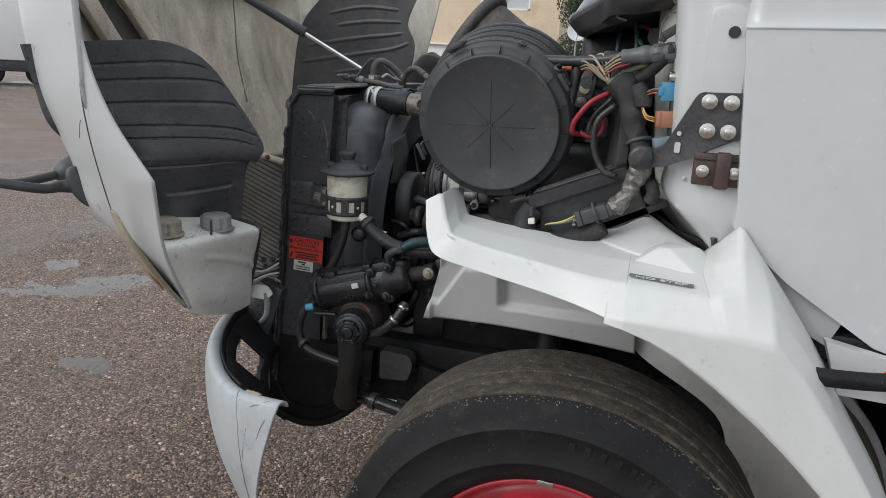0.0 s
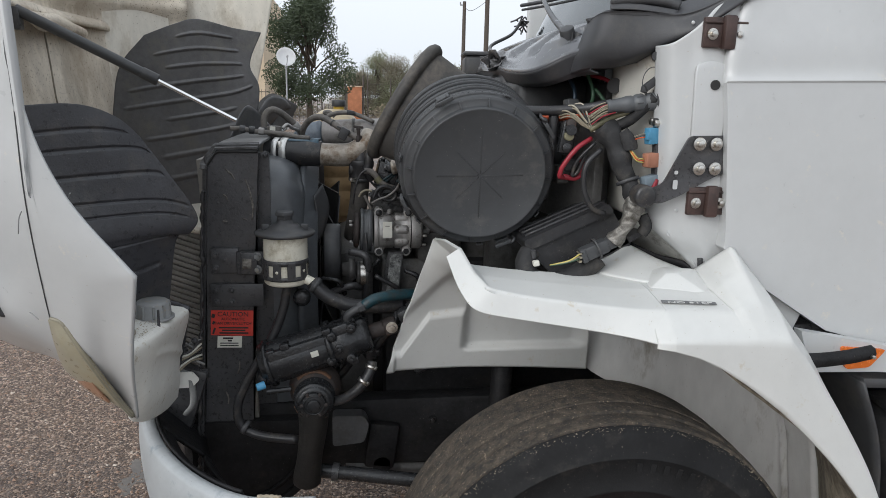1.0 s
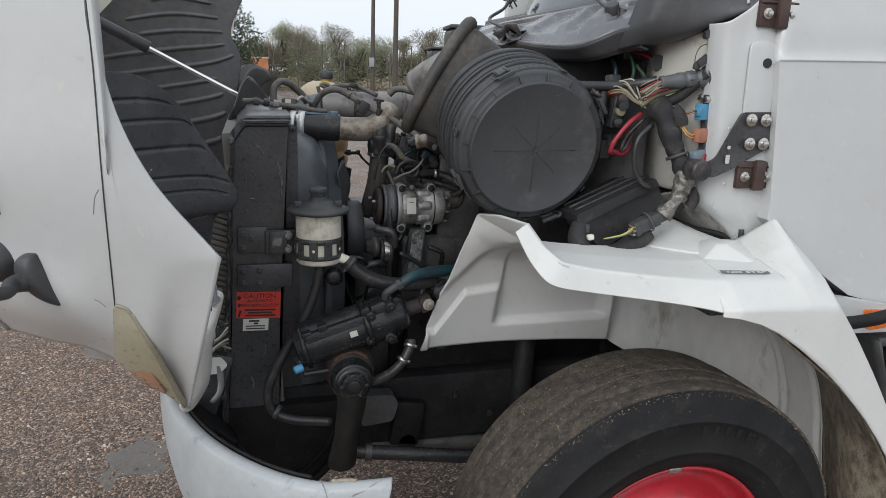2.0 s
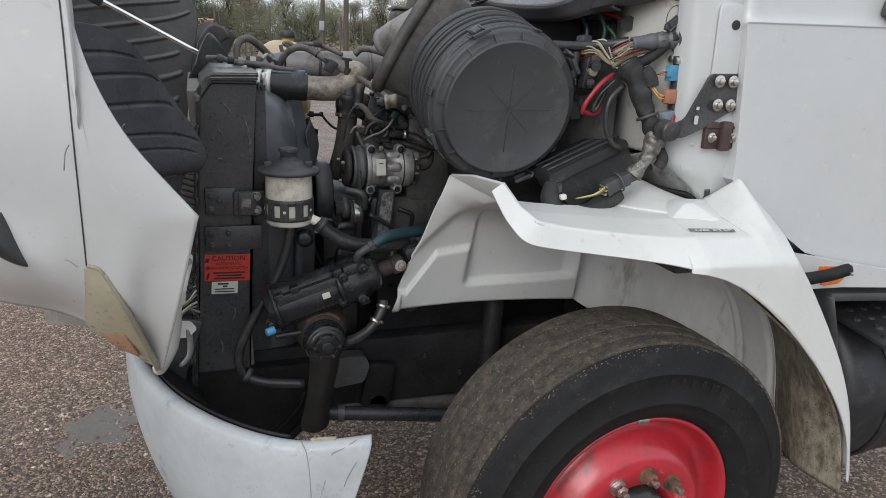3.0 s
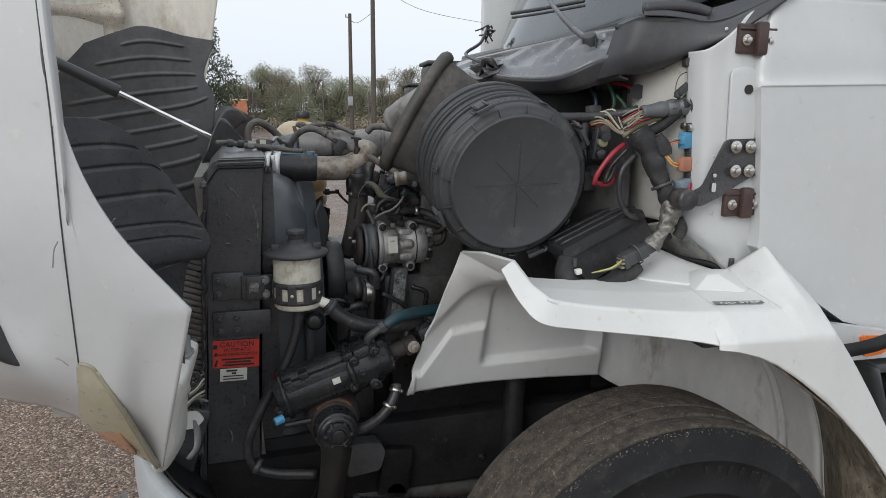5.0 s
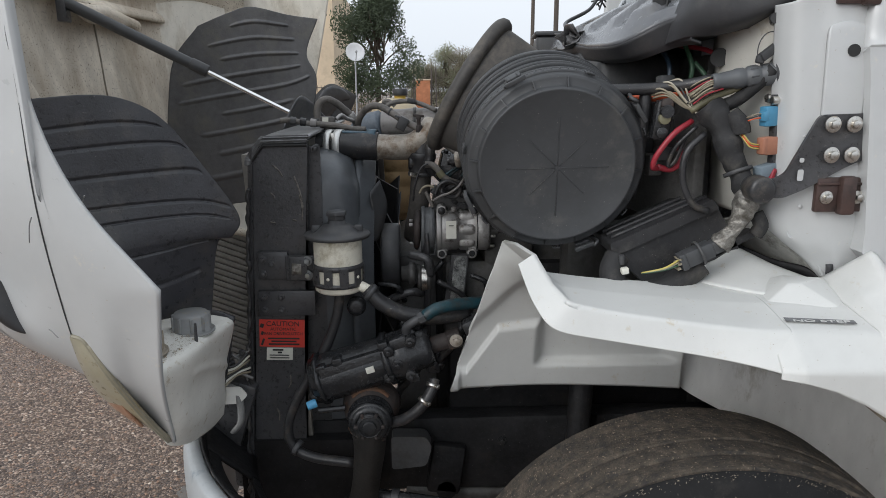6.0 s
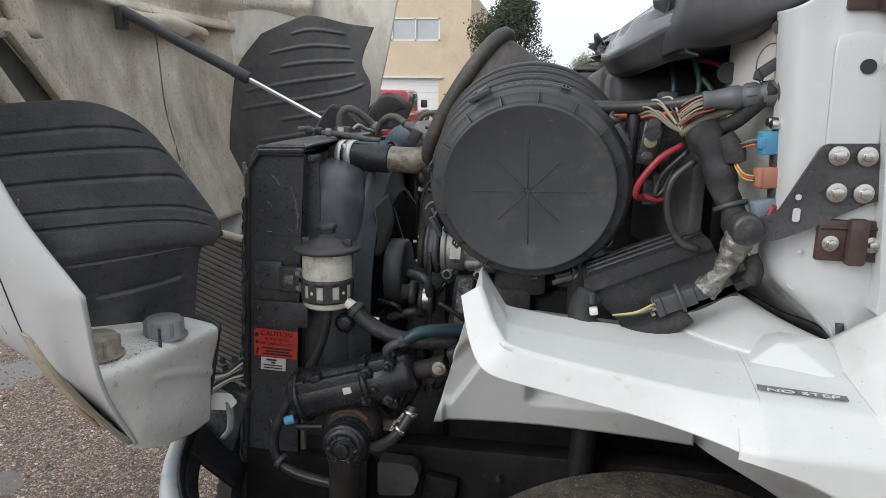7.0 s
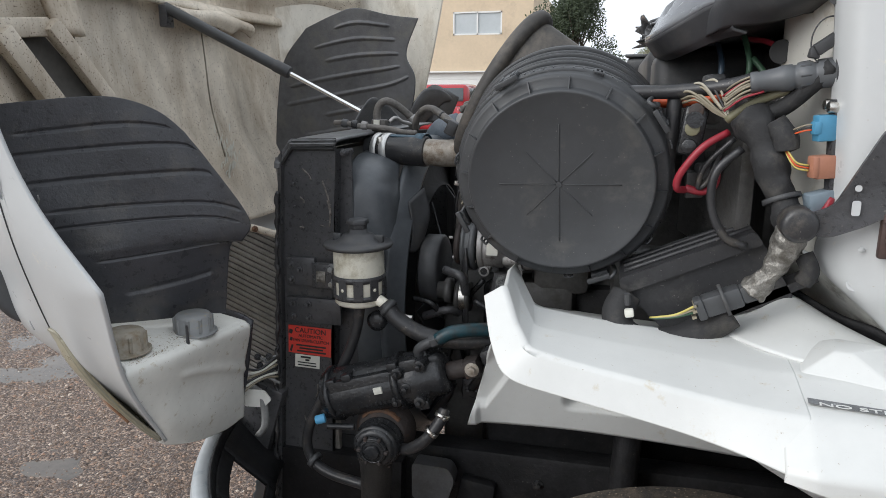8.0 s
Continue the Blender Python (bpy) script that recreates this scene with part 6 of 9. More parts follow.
    for x0, z0, x1, z1, rr in ((-1.11, 0.985, -1.055, 0.945, 0.006), (-1.105, 0.960, -1.05, 0.985, 0.005), (-1.10, 0.93, -1.045, 0.905, 0.007), (-1.075, 0.99, -1.06, 0.90, 0.004)):
        part("grey_link", tube([(x0, 0.70, z0), ((x0 + x1) / 2, 0.69, (z0 + z1) / 2 + 0.006), (x1, 0.70, z1)], rr, 12, 8, flat=0.6), PIPE_GREY0, r)
        part("link_bolt", bolt((x0 + 0.008, 0.692, z0 - 0.004), (0, -1, 0), 0.008), STEELB, r)
    part("hood_pivot", tube([(-1.16, 0.66, 0.93), (-1.12, 0.67, 0.90), (-1.08, 0.66, 0.88), (-1.075, 0.66, 0.80), (-1.10, 0.66, 0.76)], 0.006, 18, 8, flat=1.8), PIPE_GREY0, r, "grey hood pivot strap")
    part("pivot_arm", box((-1.12, 0.72, 0.79), (0.11, 0.05, 0.22), (0, 18, 0), 0.012), STEELB, r)
    part("frame_horn", box((-1.06, 0.80, 0.62), (0.16, 0.08, 0.20), (0, 0, 0), 0.02), STEELB, r)
    return r

SCRATCHM = mat("pale_scratch", (0.16, 0.145, 0.13), 0.7, var=0.4, scale=90, dirt=(0.05, 0.045, 0.04), damt=0.5, dscale=120)
TOPM = mat("scuffed_grey_steel", (0.14, 0.142, 0.145), 0.38, var=0.2, scale=12, bump=0.15, bscale=120, dirt=(0.05, 0.048, 0.046), damt=0.4, dscale=14, speck=(0.3, 0.29, 0.27), samt=0.25)
PIPE_GREY0 = mat("dull_grey_strap", (0.22, 0.22, 0.215), 0.55, var=0.2, scale=20)
SHROUD = mat("blue_black_shroud_plastic", (0.088, 0.095, 0.103), 0.36, var=0.2, scale=6, bump=0.08, bscale=120, dirt=(0.075, 0.08, 0.088), damt=0.35, dscale=7)
radiator()

# ---- steering reservoir ----
def reservoir():
    x, y = -0.789, 0.674
    up = (x, y, 2)
    r = part("steering_reservoir", lathe((x, y, 1.168), up, [(0, 0), (0.058, 0), (0.064, 0.006), (0.064, 0.150), (0.062, 0.156), (0, 0.156)], 48), MILK, truck, "translucent power steering reservoir with a black cap")
    part("reservoir_cap", lathe((x, y, 1.318), up, [(0.060, -0.004), (0.085, -0.003), (0.088, 0.003), (0.085, 0.008), (0.056, 0.012), (0.046, 0.020), (0.038, 0.028), (0.024, 0.032), (0.022, 0.042), (0, 0.044)], 48), BLACKP, r, "black cap with a square grip")
    part("cap_grip", join(cyl((x, y, 1.360), (x, y, 1.375), 0.024, 0.024, 6, 0.002), cyl((x, y, 1.372), (x, y, 1.384), 0.030, 0.028, 6, 0.003)), BLACKP, r)
    for sx in (-1, 1):
        part("cap_tab", box((x + sx * 0.056, y, 1.336), (0.022, 0.012, 0.020), (0, 0, 0), 0.003), BLACKP, r)
    cage = part("cage_band", join(lathe((x, y, 1.186), up, [(0.0645, 0), (0.068, 0), (0.068, 0.012), (0.0645, 0.012)], 48, True), lathe((x, y, 1.232), up, [(0.0645, 0), (0.068, 0), (0.068, 0.014), (0.0645, 0.014)], 48, True)), STEELB, r, "black slotted mounting band")
    for k in range(10):
        a = 2 * math.pi * k / 10
        w = 0.024
        if k % 2:
            part("cage_hole", lathe((x + 0.0675 * math.cos(a), y + 0.0675 * math.sin(a), 1.214), (x + math.cos(a), y + math.sin(a), 1.214), [(0.0045, 0), (0.0045, 0.0012), (0, 0.0012)], 10), MILK, r)
        part("cage_slat", box((x + 0.0662 * math.cos(a), y + 0.0662 * math.sin(a), 1.215), (0.0035, w, 0.052), (0, 0, math.degrees(a)), 0.001, 1), STEELB, r)
    part("outlet", cyl((x + 0.05, y - 0.02, 1.188), (x + 0.085, y - 0.03, 1.172), 0.014, seg=16), MILK, r)
    part("return_hose", tube([(x + 0.075, y - 0.028, 1.177), (-0.67, 0.64, 1.135), (-0.60, 0.635, 1.105), (-0.52, 0.64, 1.098), (-0.44, 0.66, 1.10)], 0.021, 30, 14), HOSE, r, "black rubber return hose")
    part("hose_clamp", lathe((-0.708, 0.6455, 1.1715), (-0.66, 0.638, 1.132), [(0.0215, 0), (0.0245, 0), (0.0245, 0.014), (0.0215, 0.014)], 24, True), GREYP, r)
    part("supply_hose", tube([(-0.785, 0.665, 1.17), (-0.80, 0.665, 1.09), (-0.835, 0.66, 1.00), (-0.905, 0.65, 0.88), (-0.942, 0.645, 0.79), (-0.93, 0.64, 0.725), (-0.87, 0.62, 0.70), (-0.76, 0.60, 0.692)], 0.0138, 44, 14), HOSE, r, "black rubber supply hose")
    part("hose_clamp", lathe((-0.925, 0.638, 0.726), (-0.90, 0.63, 0.712), [(0.0185, 0), (0.022, 0), (0.022, 0.014), (0.0185, 0.014)], 20, True), GREYP, r)
    part("standoff_rod", cyl((-0.715, 0.69, 1.135), (-0.655, 0.69, 1.130), 0.006, seg=10), CHROME, r)
    part("standoff_ball", lathe((-0.745, 0.69, 1.12), (-0.745, 0.60, 1.12), [(0, 0), (0.026, 0.004), (0.026, 0.02), (0.012, 0.026), (0, 0.026)], 20), GREASY, r)
    return r

reservoir()

# ---- steering gear ----
def steering_gear():
    a, b = Vector((-0.862, 0.622, 0.928)), Vector((-0.555, 0.618, 1.022))
    d = (b - a).normalized()
    g = part("steering_gear", lathe(a, b, [(0, 0), (0.056, 0), (0.063, 0.006), (0.065, 0.05), (0.064, 0.20), (0.058, 0.21), (0.066, 0.225), (0.066, 0.275), (0.055, 0.290), (0.055, 0.32), (0.046, 0.335), (0, 0.335)], 40), GREASY, truck, "greasy black cast steering gear box")
    part("gear_flat", box(a + d * 0.13 + Vector((0, -0.045, 0.008)), (0.20, 0.03, 0.082), (0, -17, 0), 0.008), GREASY, g)
    part("gear_tag", box(a + d * 0.165 + Vector((0, -0.0645, 0.008)), (0.022, 0.008, 0.016), (0, -17, 0), 0.001), STICKER_WHITE, g)
    for k in range(9):
        part("cast_mark", box(a + d * (0.10 + 0.0125 * k) + Vector((0.008, -0.0615, -0.024)), (0.006, 0.002, 0.009), (0, -17, 0), 0), GREASY, g)
    for dx, dz in ((0.012, 0.030), (0.012, -0.030), (0.05, -0.032)):
        p = a + d * dx + Vector((0, -0.04, dz))
        part("gear_stud", bolt(p, (-0.3, -1, 0), 0.016, True, 0.014), GREASY, g)
    for s, dz in ((0.215, 0.042), (0.215, -0.030), (0.275, 0.05), (0.275, -0.042), (0.24, 0.0)):
        part("valve_lug", join(cyl(a + d * s + Vector((0, -0.03, dz)), a + d * s + Vector((0, -0.068, dz)), 0.017, 0.014, 14, 0.003), bolt(a + d * s + Vector((0, -0.068, dz)), (0, -1, 0), 0.010, False)), GREASY, g)
    part("valve_block", box(a + d * 0.245 + Vector((0, -0.03, 0.045)), (0.05, 0.05, 0.045), (0, -17, 0), 0.008), GREASY, g)
    # input yoke
    e = a + d * 0.335
    part("input_shaft", join(cyl(e, e + d * 0.045, 0.024, 0.022, 18, 0.003), box(e + d * 0.062, (0.04, 0.05, 0.046), (0, -17, 0), 0.008)), RUST_DARK, g, "worn steel input yoke")
    part("yoke_bolt", bolt(e + d * 0.066 + Vector((0, -0.026, 0.002)), (0, -1, 0), 0.014), PIPEM, g)
    part("universal_joint", box(e + d * 0.115 + Vector((0, 0.01, 0.02)), (0.06, 0.06, 0.045), (0, -25, 0), 0.012), GREASY, g)
    # output boss facing out
    c = Vector((-0.708, 0.60, 0.855))
    part("output_boss", lathe(c + Vector((0, 0.03, 0)), c - Vector((0, 1, 0)), [(0.078, 0), (0.074, 0.03), (0.064, 0.045), (0.060, 0.05), (0, 0.05)], 40), RUST_DARK, g, "rust-stained boss round the sector shaft")
    part("rust_patch", sheet([[tuple(c + Vector((r_ * math.cos(radians(w)), -0.022 + k * 0.006, r_ * math.sin(radians(w))))) for w in (40, 65, 90, 115, 140)] for k, r_ in ((0, 0.0600), (0.6, 0.0635), (2, 0.0655))], 24, 10, 0.002, lambda u, v: 0.0015 * math.sin(37 * u) * math.cos(23 * v)), RUST, g, "orange rust patch")
    part("rust_patch", sheet([[tuple(c + Vector((r_ * math.cos(radians(w)), -0.045 - k, r_ * math.sin(radians(w)) - 0.012))) for w in (195, 215, 235, 255)] for k, r_ in ((0.0, 0.0595), (0.006, 0.0605), (0.012, 0.0595))], 24, 10, 0.002, lambda u, v: 0.0012 * math.sin(29 * u) * math.cos(19 * v)), RUST, g, "orange rust patch")
    for sx, dz in ((0.03, 0.045), (0.075, 0.052), (0.20, 0.058), (0.285, -0.055)):
        part("square_plug", box(a + d * sx + Vector((0, -0.045, dz)), (0.026, 0.03, 0.022), (0, -17, 0), 0.003), GREASY, g)
    part("end_flange", lathe(a + d * 0.018, b, [(0.060, 0), (0.071, 0.001), (0.071, 0.013), (0.060, 0.014)], 40, True), GREASY, g)
    part("body_flange", lathe(a + d * 0.205, b, [(0.055, 0), (0.072, 0.001), (0.072, 0.016), (0.055, 0.017)], 40, True), GREASY, g)
    part("seal_boot", lathe(c - Vector((0, 0.02, 0.012)), c - Vector((0, 1, 0.012)), [(0.060, 0), (0.062, 0.012), (0.055, 0.016), (0.058, 0.028), (0.052, 0.036), (0.050, 0.052), (0.040, 0.056), (0.036, 0.056)], 40), GREASY, g)
    part("pitman_head", lathe(c - Vector((0, 0.040, 0.012)), c - Vector((0, 1, 0.012)), [(0.050, 0), (0.058, 0.004), (0.060, 0.012), (0.055, 0.015), (0.058, 0.020), (0.054, 0.027), (0.040, 0.029), (0.034, 0.024)], 40), GREASY, g)
    for k in range(6):
        part("nut_slot", box(c + Vector((0.035 * math.cos(k * 1.047), -0.084, -0.012 + 0.035 * math.sin(k * 1.047))), (0.010, 0.012, 0.008), (0, -60 * k, 0), 0.002, 1), RUST_DARK, g)
    part("sector_nut", join(cyl(c - Vector((0, 0.06, 0.012)), c - Vector((0, 0.085, 0.012)), 0.036, 0.034, 24, 0.003), cyl(c - Vector((0, 0.085, 0.012)), c - Vector((0, 0.095, 0.012)), 0.020, 0.018, 16, 0.002)), GREASY, g)
    part("nut_lock_ring", lathe(c - Vector((0, 0.086, 0.012)), c - Vector((0, 1, 0.012)), [(0.027, 0), (0.030, 0), (0.030, 0.002), (0.027, 0.002)], 24, True), GREASY, g)
    # pitman arm and drag link
    part("pitman_arm", sheet([[(-0.742, 0.560, 0.845), (-0.710, 0.542, 0.85), (-0.678, 0.560, 0.845)], [(-0.733, 0.570, 0.765), (-0.712, 0.552, 0.765), (-0.691, 0.570, 0.765)], [(-0.741, 0.584, 0.66), (-0.725, 0.570, 0.66), (-0.709, 0.584, 0.66)], [(-0.760, 0.592, 0.592), (-0.735, 0.578, 0.58), (-0.710, 0.592, 0.592)], [(-0.756, 0.595, 0.562), (-0.735, 0.582, 0.555), (-0.714, 0.595, 0.562)]], 12, 30, 0.030), PITMAN, g, "black pitman arm with rust at its eye")
    part("pitman_rust", sheet([[tuple(c + Vector((r_ * math.sin(radians(w)), -0.046 + k, -0.012 - r_ * math.cos(radians(w))))) for w in (-50, -20, 10, 40)] for k, r_ in ((0.0, 0.061), (-0.010, 0.0625), (-0.02, 0.061))], 24, 10, 0.002, lambda u, v: 0.0014 * math.sin(31 * u) * math.cos(21 * v)), RUST_DARK, g)
    part("ball_joint", lathe((-0.735, 0.62, 0.592), (-0.735, 0.5, 0.592), [(0, 0), (0.033, 0.006), (0.036, 0.03), (0.030, 0.048), (0.018, 0.056), (0, 0.058)], 24), GREASY, g)
    part("drag_link", cyl((-0.72, 0.62, 0.578), (-0.02, 0.52, 0.515), 0.022, seg=20), GREASY, g)
    part("link_clamp", cyl((-0.66, 0.611, 0.5725), (-0.64, 0.608, 0.5707), 0.028, seg=20), STEELB, g)
    # blue cap and drain pipe
    part("blue_cap", cyl((-0.848, 0.560, 0.893), (-0.872, 0.552, 0.887), 0.012, 0.011, 16, 0.003), BLUENIP, g, "bright blue plastic port cap")
    part("bleed_pipe", cyl((-0.845, 0.565, 0.868), (-0.775, 0.57, 0.872), 0.008, seg=12), GREASY, g)
    # pressure hose with elbow and drain hose with clips
    part("pressure_elbow", tube([(-0.600, 0.60, 1.05), (-0.610, 0.585, 1.085), (-0.590, 0.58, 1.105), (-0.560, 0.585, 1.118)], 0.012, 14, 10), GREYP, g, "steel elbow fitting")
    part("elbow_nut", cyl((-0.578, 0.582, 1.111), (-0.560, 0.585, 1.118), 0.0165, seg=6, bevel=0.001), GREYP, g)
    part("elbow_nut", cyl((-0.603, 0.594, 1.06), (-0.606, 0.59, 1.074), 0.0165, seg=6, bevel=0.001), GREYP, g)
    part("pressure_hose", tube([(-0.562, 0.585, 1.117), (-0.53, 0.59, 1.136), (-0.48, 0.605, 1.142), (-0.42, 0.63, 1.138), (-0.33, 0.68, 1.12)], 0.0165, 26, 12), TEAL, g, "teal blue braided pressure hose with print")
    part("drain_hose", tube([(-0.538, 0.56, 0.952), (-0.545, 0.545, 0.93), (-0.575, 0.535, 0.885), (-0.62, 0.55, 0.845), (-0.67, 0.58, 0.82)], 0.0145, 26, 12), HOSE, g)
    for p, q in (((-0.540, 0.552, 0.945), (-0.543, 0.549, 0.936)), ((-0.562, 0.54, 0.905), (-0.569, 0.538, 0.896))):
        part("hose_clip", lathe(p, q, [(0.0148, 0), (0.018, 0), (0.018, 0.010), (0.0148, 0.010)], 20, True), CHROME, g)
        part("clip_screw", bolt((p[0] + 0.006, p[1] - 0.018, p[2]), (0.4, -1, 0), 0.007, False), CHROME, g)
    return g

PITMAN = mat("black_forging", (0.018, 0.017, 0.016), 0.5, var=0.4, scale=16, bump=0.4, bscale=90, dirt=(0.05, 0.034, 0.026), damt=0.15, dscale=14)
RUST_DARK = mat("rusty_black_forging", (0.034, 0.027, 0.025), 0.7, var=0.4, scale=16, bump=0.4, bscale=90, dirt=(0.11, 0.055, 0.032), damt=0.2, dscale=14)
steering_gear()

# ---- air cleaner ----
def air_cleaner():
    c = Vector((-0.2705, 0.3667, 1.5259))
    n = Vector((-0.0143, -1, -0.1945)).normalized()
    m = frame_to(c, c + n)
    P = lambda r, a, h: m @ Vector((r * math.cos(a), r * math.sin(a), h))
    tip = c + n
    lid = [(0.196, -0.060), (0.203, -0.059), (0.204, -0.056), (0.204, -0.046), (0.2025, -0.043), (0.1985, -0.042), (0.1965, -0.028), (0.1935, -0.0225), (0.1895, -0.021), (0.1755, -0.020), (0.1735, -0.017), (0.1725, -0.004), (0.1695, 0.001), (0.166, -0.0015), (0.05, 0.000), (0, 0.001)]
    root, lean = c - 0.056 * n, (n + Vector((0.05, 0, -0.13))).normalized()
    # Core near-black against its ridges: groove shade put into the colour.
    core = [(0.10, -0.20), (0.17, -0.195), (0.180, -0.185), (0.183, -0.17), (0.183, 0.0)]
    a = part("air_cleaner", lathe(root, root + lean, core, 96), PANM, truck, "big round black plastic air cleaner")
    for h in (-0.012, -0.028, -0.060, -0.076, -0.108, -0.124, -0.156):
        part("barrel_ridge", lathe(root, root + lean, [(0.182, h - 0.0032), (0.2010, h - 0.0032), (0.2035, h - 0.0016), (0.2035, h + 0.0016), (0.2010, h + 0.0032), (0.182, h + 0.0032)], 96, True), LIDM, a)
    for h0, h1 in ((-0.054, -0.038), (-0.102, -0.086), (-0.150, -0.134), (-0.185, -0.166)):
        part("barrel_band", lathe(root, root + lean, [(0.186, h0), (0.1955, h0), (0.1985, h0 + 0.003), (0.1985, h1 - 0.003), (0.1955, h1), (0.186, h1)], 96, True), LIDM, a)
    part("lid", lathe(c, tip, lid, 96), LIDM, a, "dusty round lid with radial ribs")
    for k in range(16):
        t = 2 * math.pi * (k + 0.82) / 16
        bm = bmesh.new()
        ra, rb, w = 0.171, 0.1925, 0.0013
        side = Vector((-math.sin(t), math.cos(t)))
        vs = []
        for r_, h_ in ((ra, -0.022), (ra, -0.006), (0.176, -0.008), (rb, -0.019), (rb, -0.024)):
            for s in (-1, 1):
                vs.append(bm.verts.new(m @ Vector((r_ * math.cos(t) + s * w * side.x, r_ * math.sin(t) + s * w * side.y, h_))))
        for i in range(4):
            bm.faces.new((vs[2 * i], vs[2 * i + 1], vs[2 * i + 3], vs[2 * i + 2]))
        bm.faces.new([vs[i] for i in (0, 2, 4, 6, 8)])
        bm.faces.new([vs[i] for i in (9, 7, 5, 3, 1)])
        part("lid_rib", bm, LIDM, a)
    for k in range(8):
        t = 2 * math.pi * k / 8 + 0.02
        part("moulded_line", tube([P(0.006, t, 0.001), P(0.06, t, 0.0008), P(0.112 if k % 2 == 0 else 0.085, t, 0.0003)], 0.0010, 10, 5), LIDM, a)
    part("lid_centre", cyl(P(0, 0, 0.0), P(0, 0, 0.0035), 0.006, 0.005, 16), LIDM, a)
    # two-slot tabs and fine teeth round the rim
    q_ = frame_to(c, tip)
    for t in (123, 72, 171, 20, -35, -85, 222):
        t = radians(t)
        for dt in (-0.036, 0.0, 0.036):
            part("rim_tab", box(P(0.2045, t + dt, -0.046), (0.004, 0.0035, 0.030), tuple(math.degrees(v) for v in (q_ @ Matrix.Rotation(t + dt, 4, "Z")).to_euler()), 0.0008, 1), LIDM, a)
        for hh in (-0.032, -0.062):
            part("rim_tab", tube([tuple(P(0.2050, t - 0.040, hh)), tuple(P(0.2058, t, hh)), tuple(P(0.2050, t + 0.040, hh))], 0.0022, 8, 5), LIDM, a)
    for k in range(72):
        t = 2 * math.pi * k / 72
        part("rim_tooth", box(P(0.2035, t, -0.050), (0.003, 0.0025, 0.010), tuple(math.degrees(v) for v in (q_ @ Matrix.Rotation(t, 4, "Z")).to_euler()), 0), LIDM, a)
    for t in (42, -62):
        t = radians(t)
        part("wire_latch", tube([P(0.206, t, -0.075), P(0.214, t + 0.03, -0.05), P(0.210, t + 0.05, -0.015), P(0.214, t - 0.01, -0.012), P(0.216, t - 0.04, -0.045), P(0.206, t - 0.03, -0.075)], 0.004, 26, 8), LIDM, a)
    for t in (34, 118, 205, 292):
        t = radians(t)
        e_ = tuple(math.degrees(v) for v in (q_ @ Matrix.Rotation(t, 4, "Z")).to_euler())
        part("buckle", join(box(P(0.209, t, -0.052), (0.008, 0.034, 0.040), e_, 0.002), box(P(0.213, t + 0.055, -0.040), (0.006, 0.006, 0.040), e_, 0.002), box(P(0.213, t - 0.055, -0.040), (0.006, 0.006, 0.040), e_, 0.002), box(P(0.208, t, -0.010), (0.010, 0.046, 0.008), e_, 0.002)), LIDM, a, "moulded lid buckle")
    # mounting band with hooks
    part("mount_strap", lathe(c - n * 0.215, tip, [(0.197, 0), (0.200, 0), (0.200, 0.03), (0.197, 0.03)], 72, True), STEELB, a)
    # intake funnel with a thick rolled lip
    lip, inner, throat = [], [], []
    for k in range(40):
        t = 2 * math.pi * k / 40
        u, v = math.cos(t), math.sin(t)
        lip.append(Vector((-0.437, 0.715, 1.702)) + Vector((0.090, 0.0, 0.148)) * u + Vector((0.022, 0.050, -0.013)) * v)
        throat.append(Vector((-0.262, 0.690, 1.610)) + Vector((0.080, 0, 0.125)) * u + Vector((0.020, 0.060, 0)) * v)
    bm = bmesh.new()
    rings = []
    for s in range(7):
        f = s / 6
        rings.append([bm.verts.new(a_.lerp(b_, f ** 1.3)) for a_, b_ in zip(lip, throat)])
    for x, y in zip(rings, rings[1:]):
        for k in range(40):
            bm.faces.new((x[k], x[(k + 1) % 40], y[(k + 1) % 40], y[k]))
    part("intake_funnel", smooth(bm, 60), FUNNEL, a, "dusty black rubber intake funnel with a thick rolled lip")
    part("funnel_lip", tube([tuple(v) for v in lip] + [tuple(lip[0]), tuple(lip[1])], 0.019, 90, 10), FUNNEL, a)
    part("cleaner_rear", lathe(c - n * 0.33, tip - n * 2, [(0.18, 0), (0.16, 0.05), (0.11, 0.10), (0.09, 0.30), (0, 0.30)], 40), LIDM, a)
    return a

FUNNEL = mat("dusty_black_rubber", (0.056, 0.052, 0.048), 0.55, var=0.25, scale=8, bump=0.1, bscale=200, dirt=(0.125, 0.108, 0.09), damt=0.5, dscale=9)
air_cleaner()

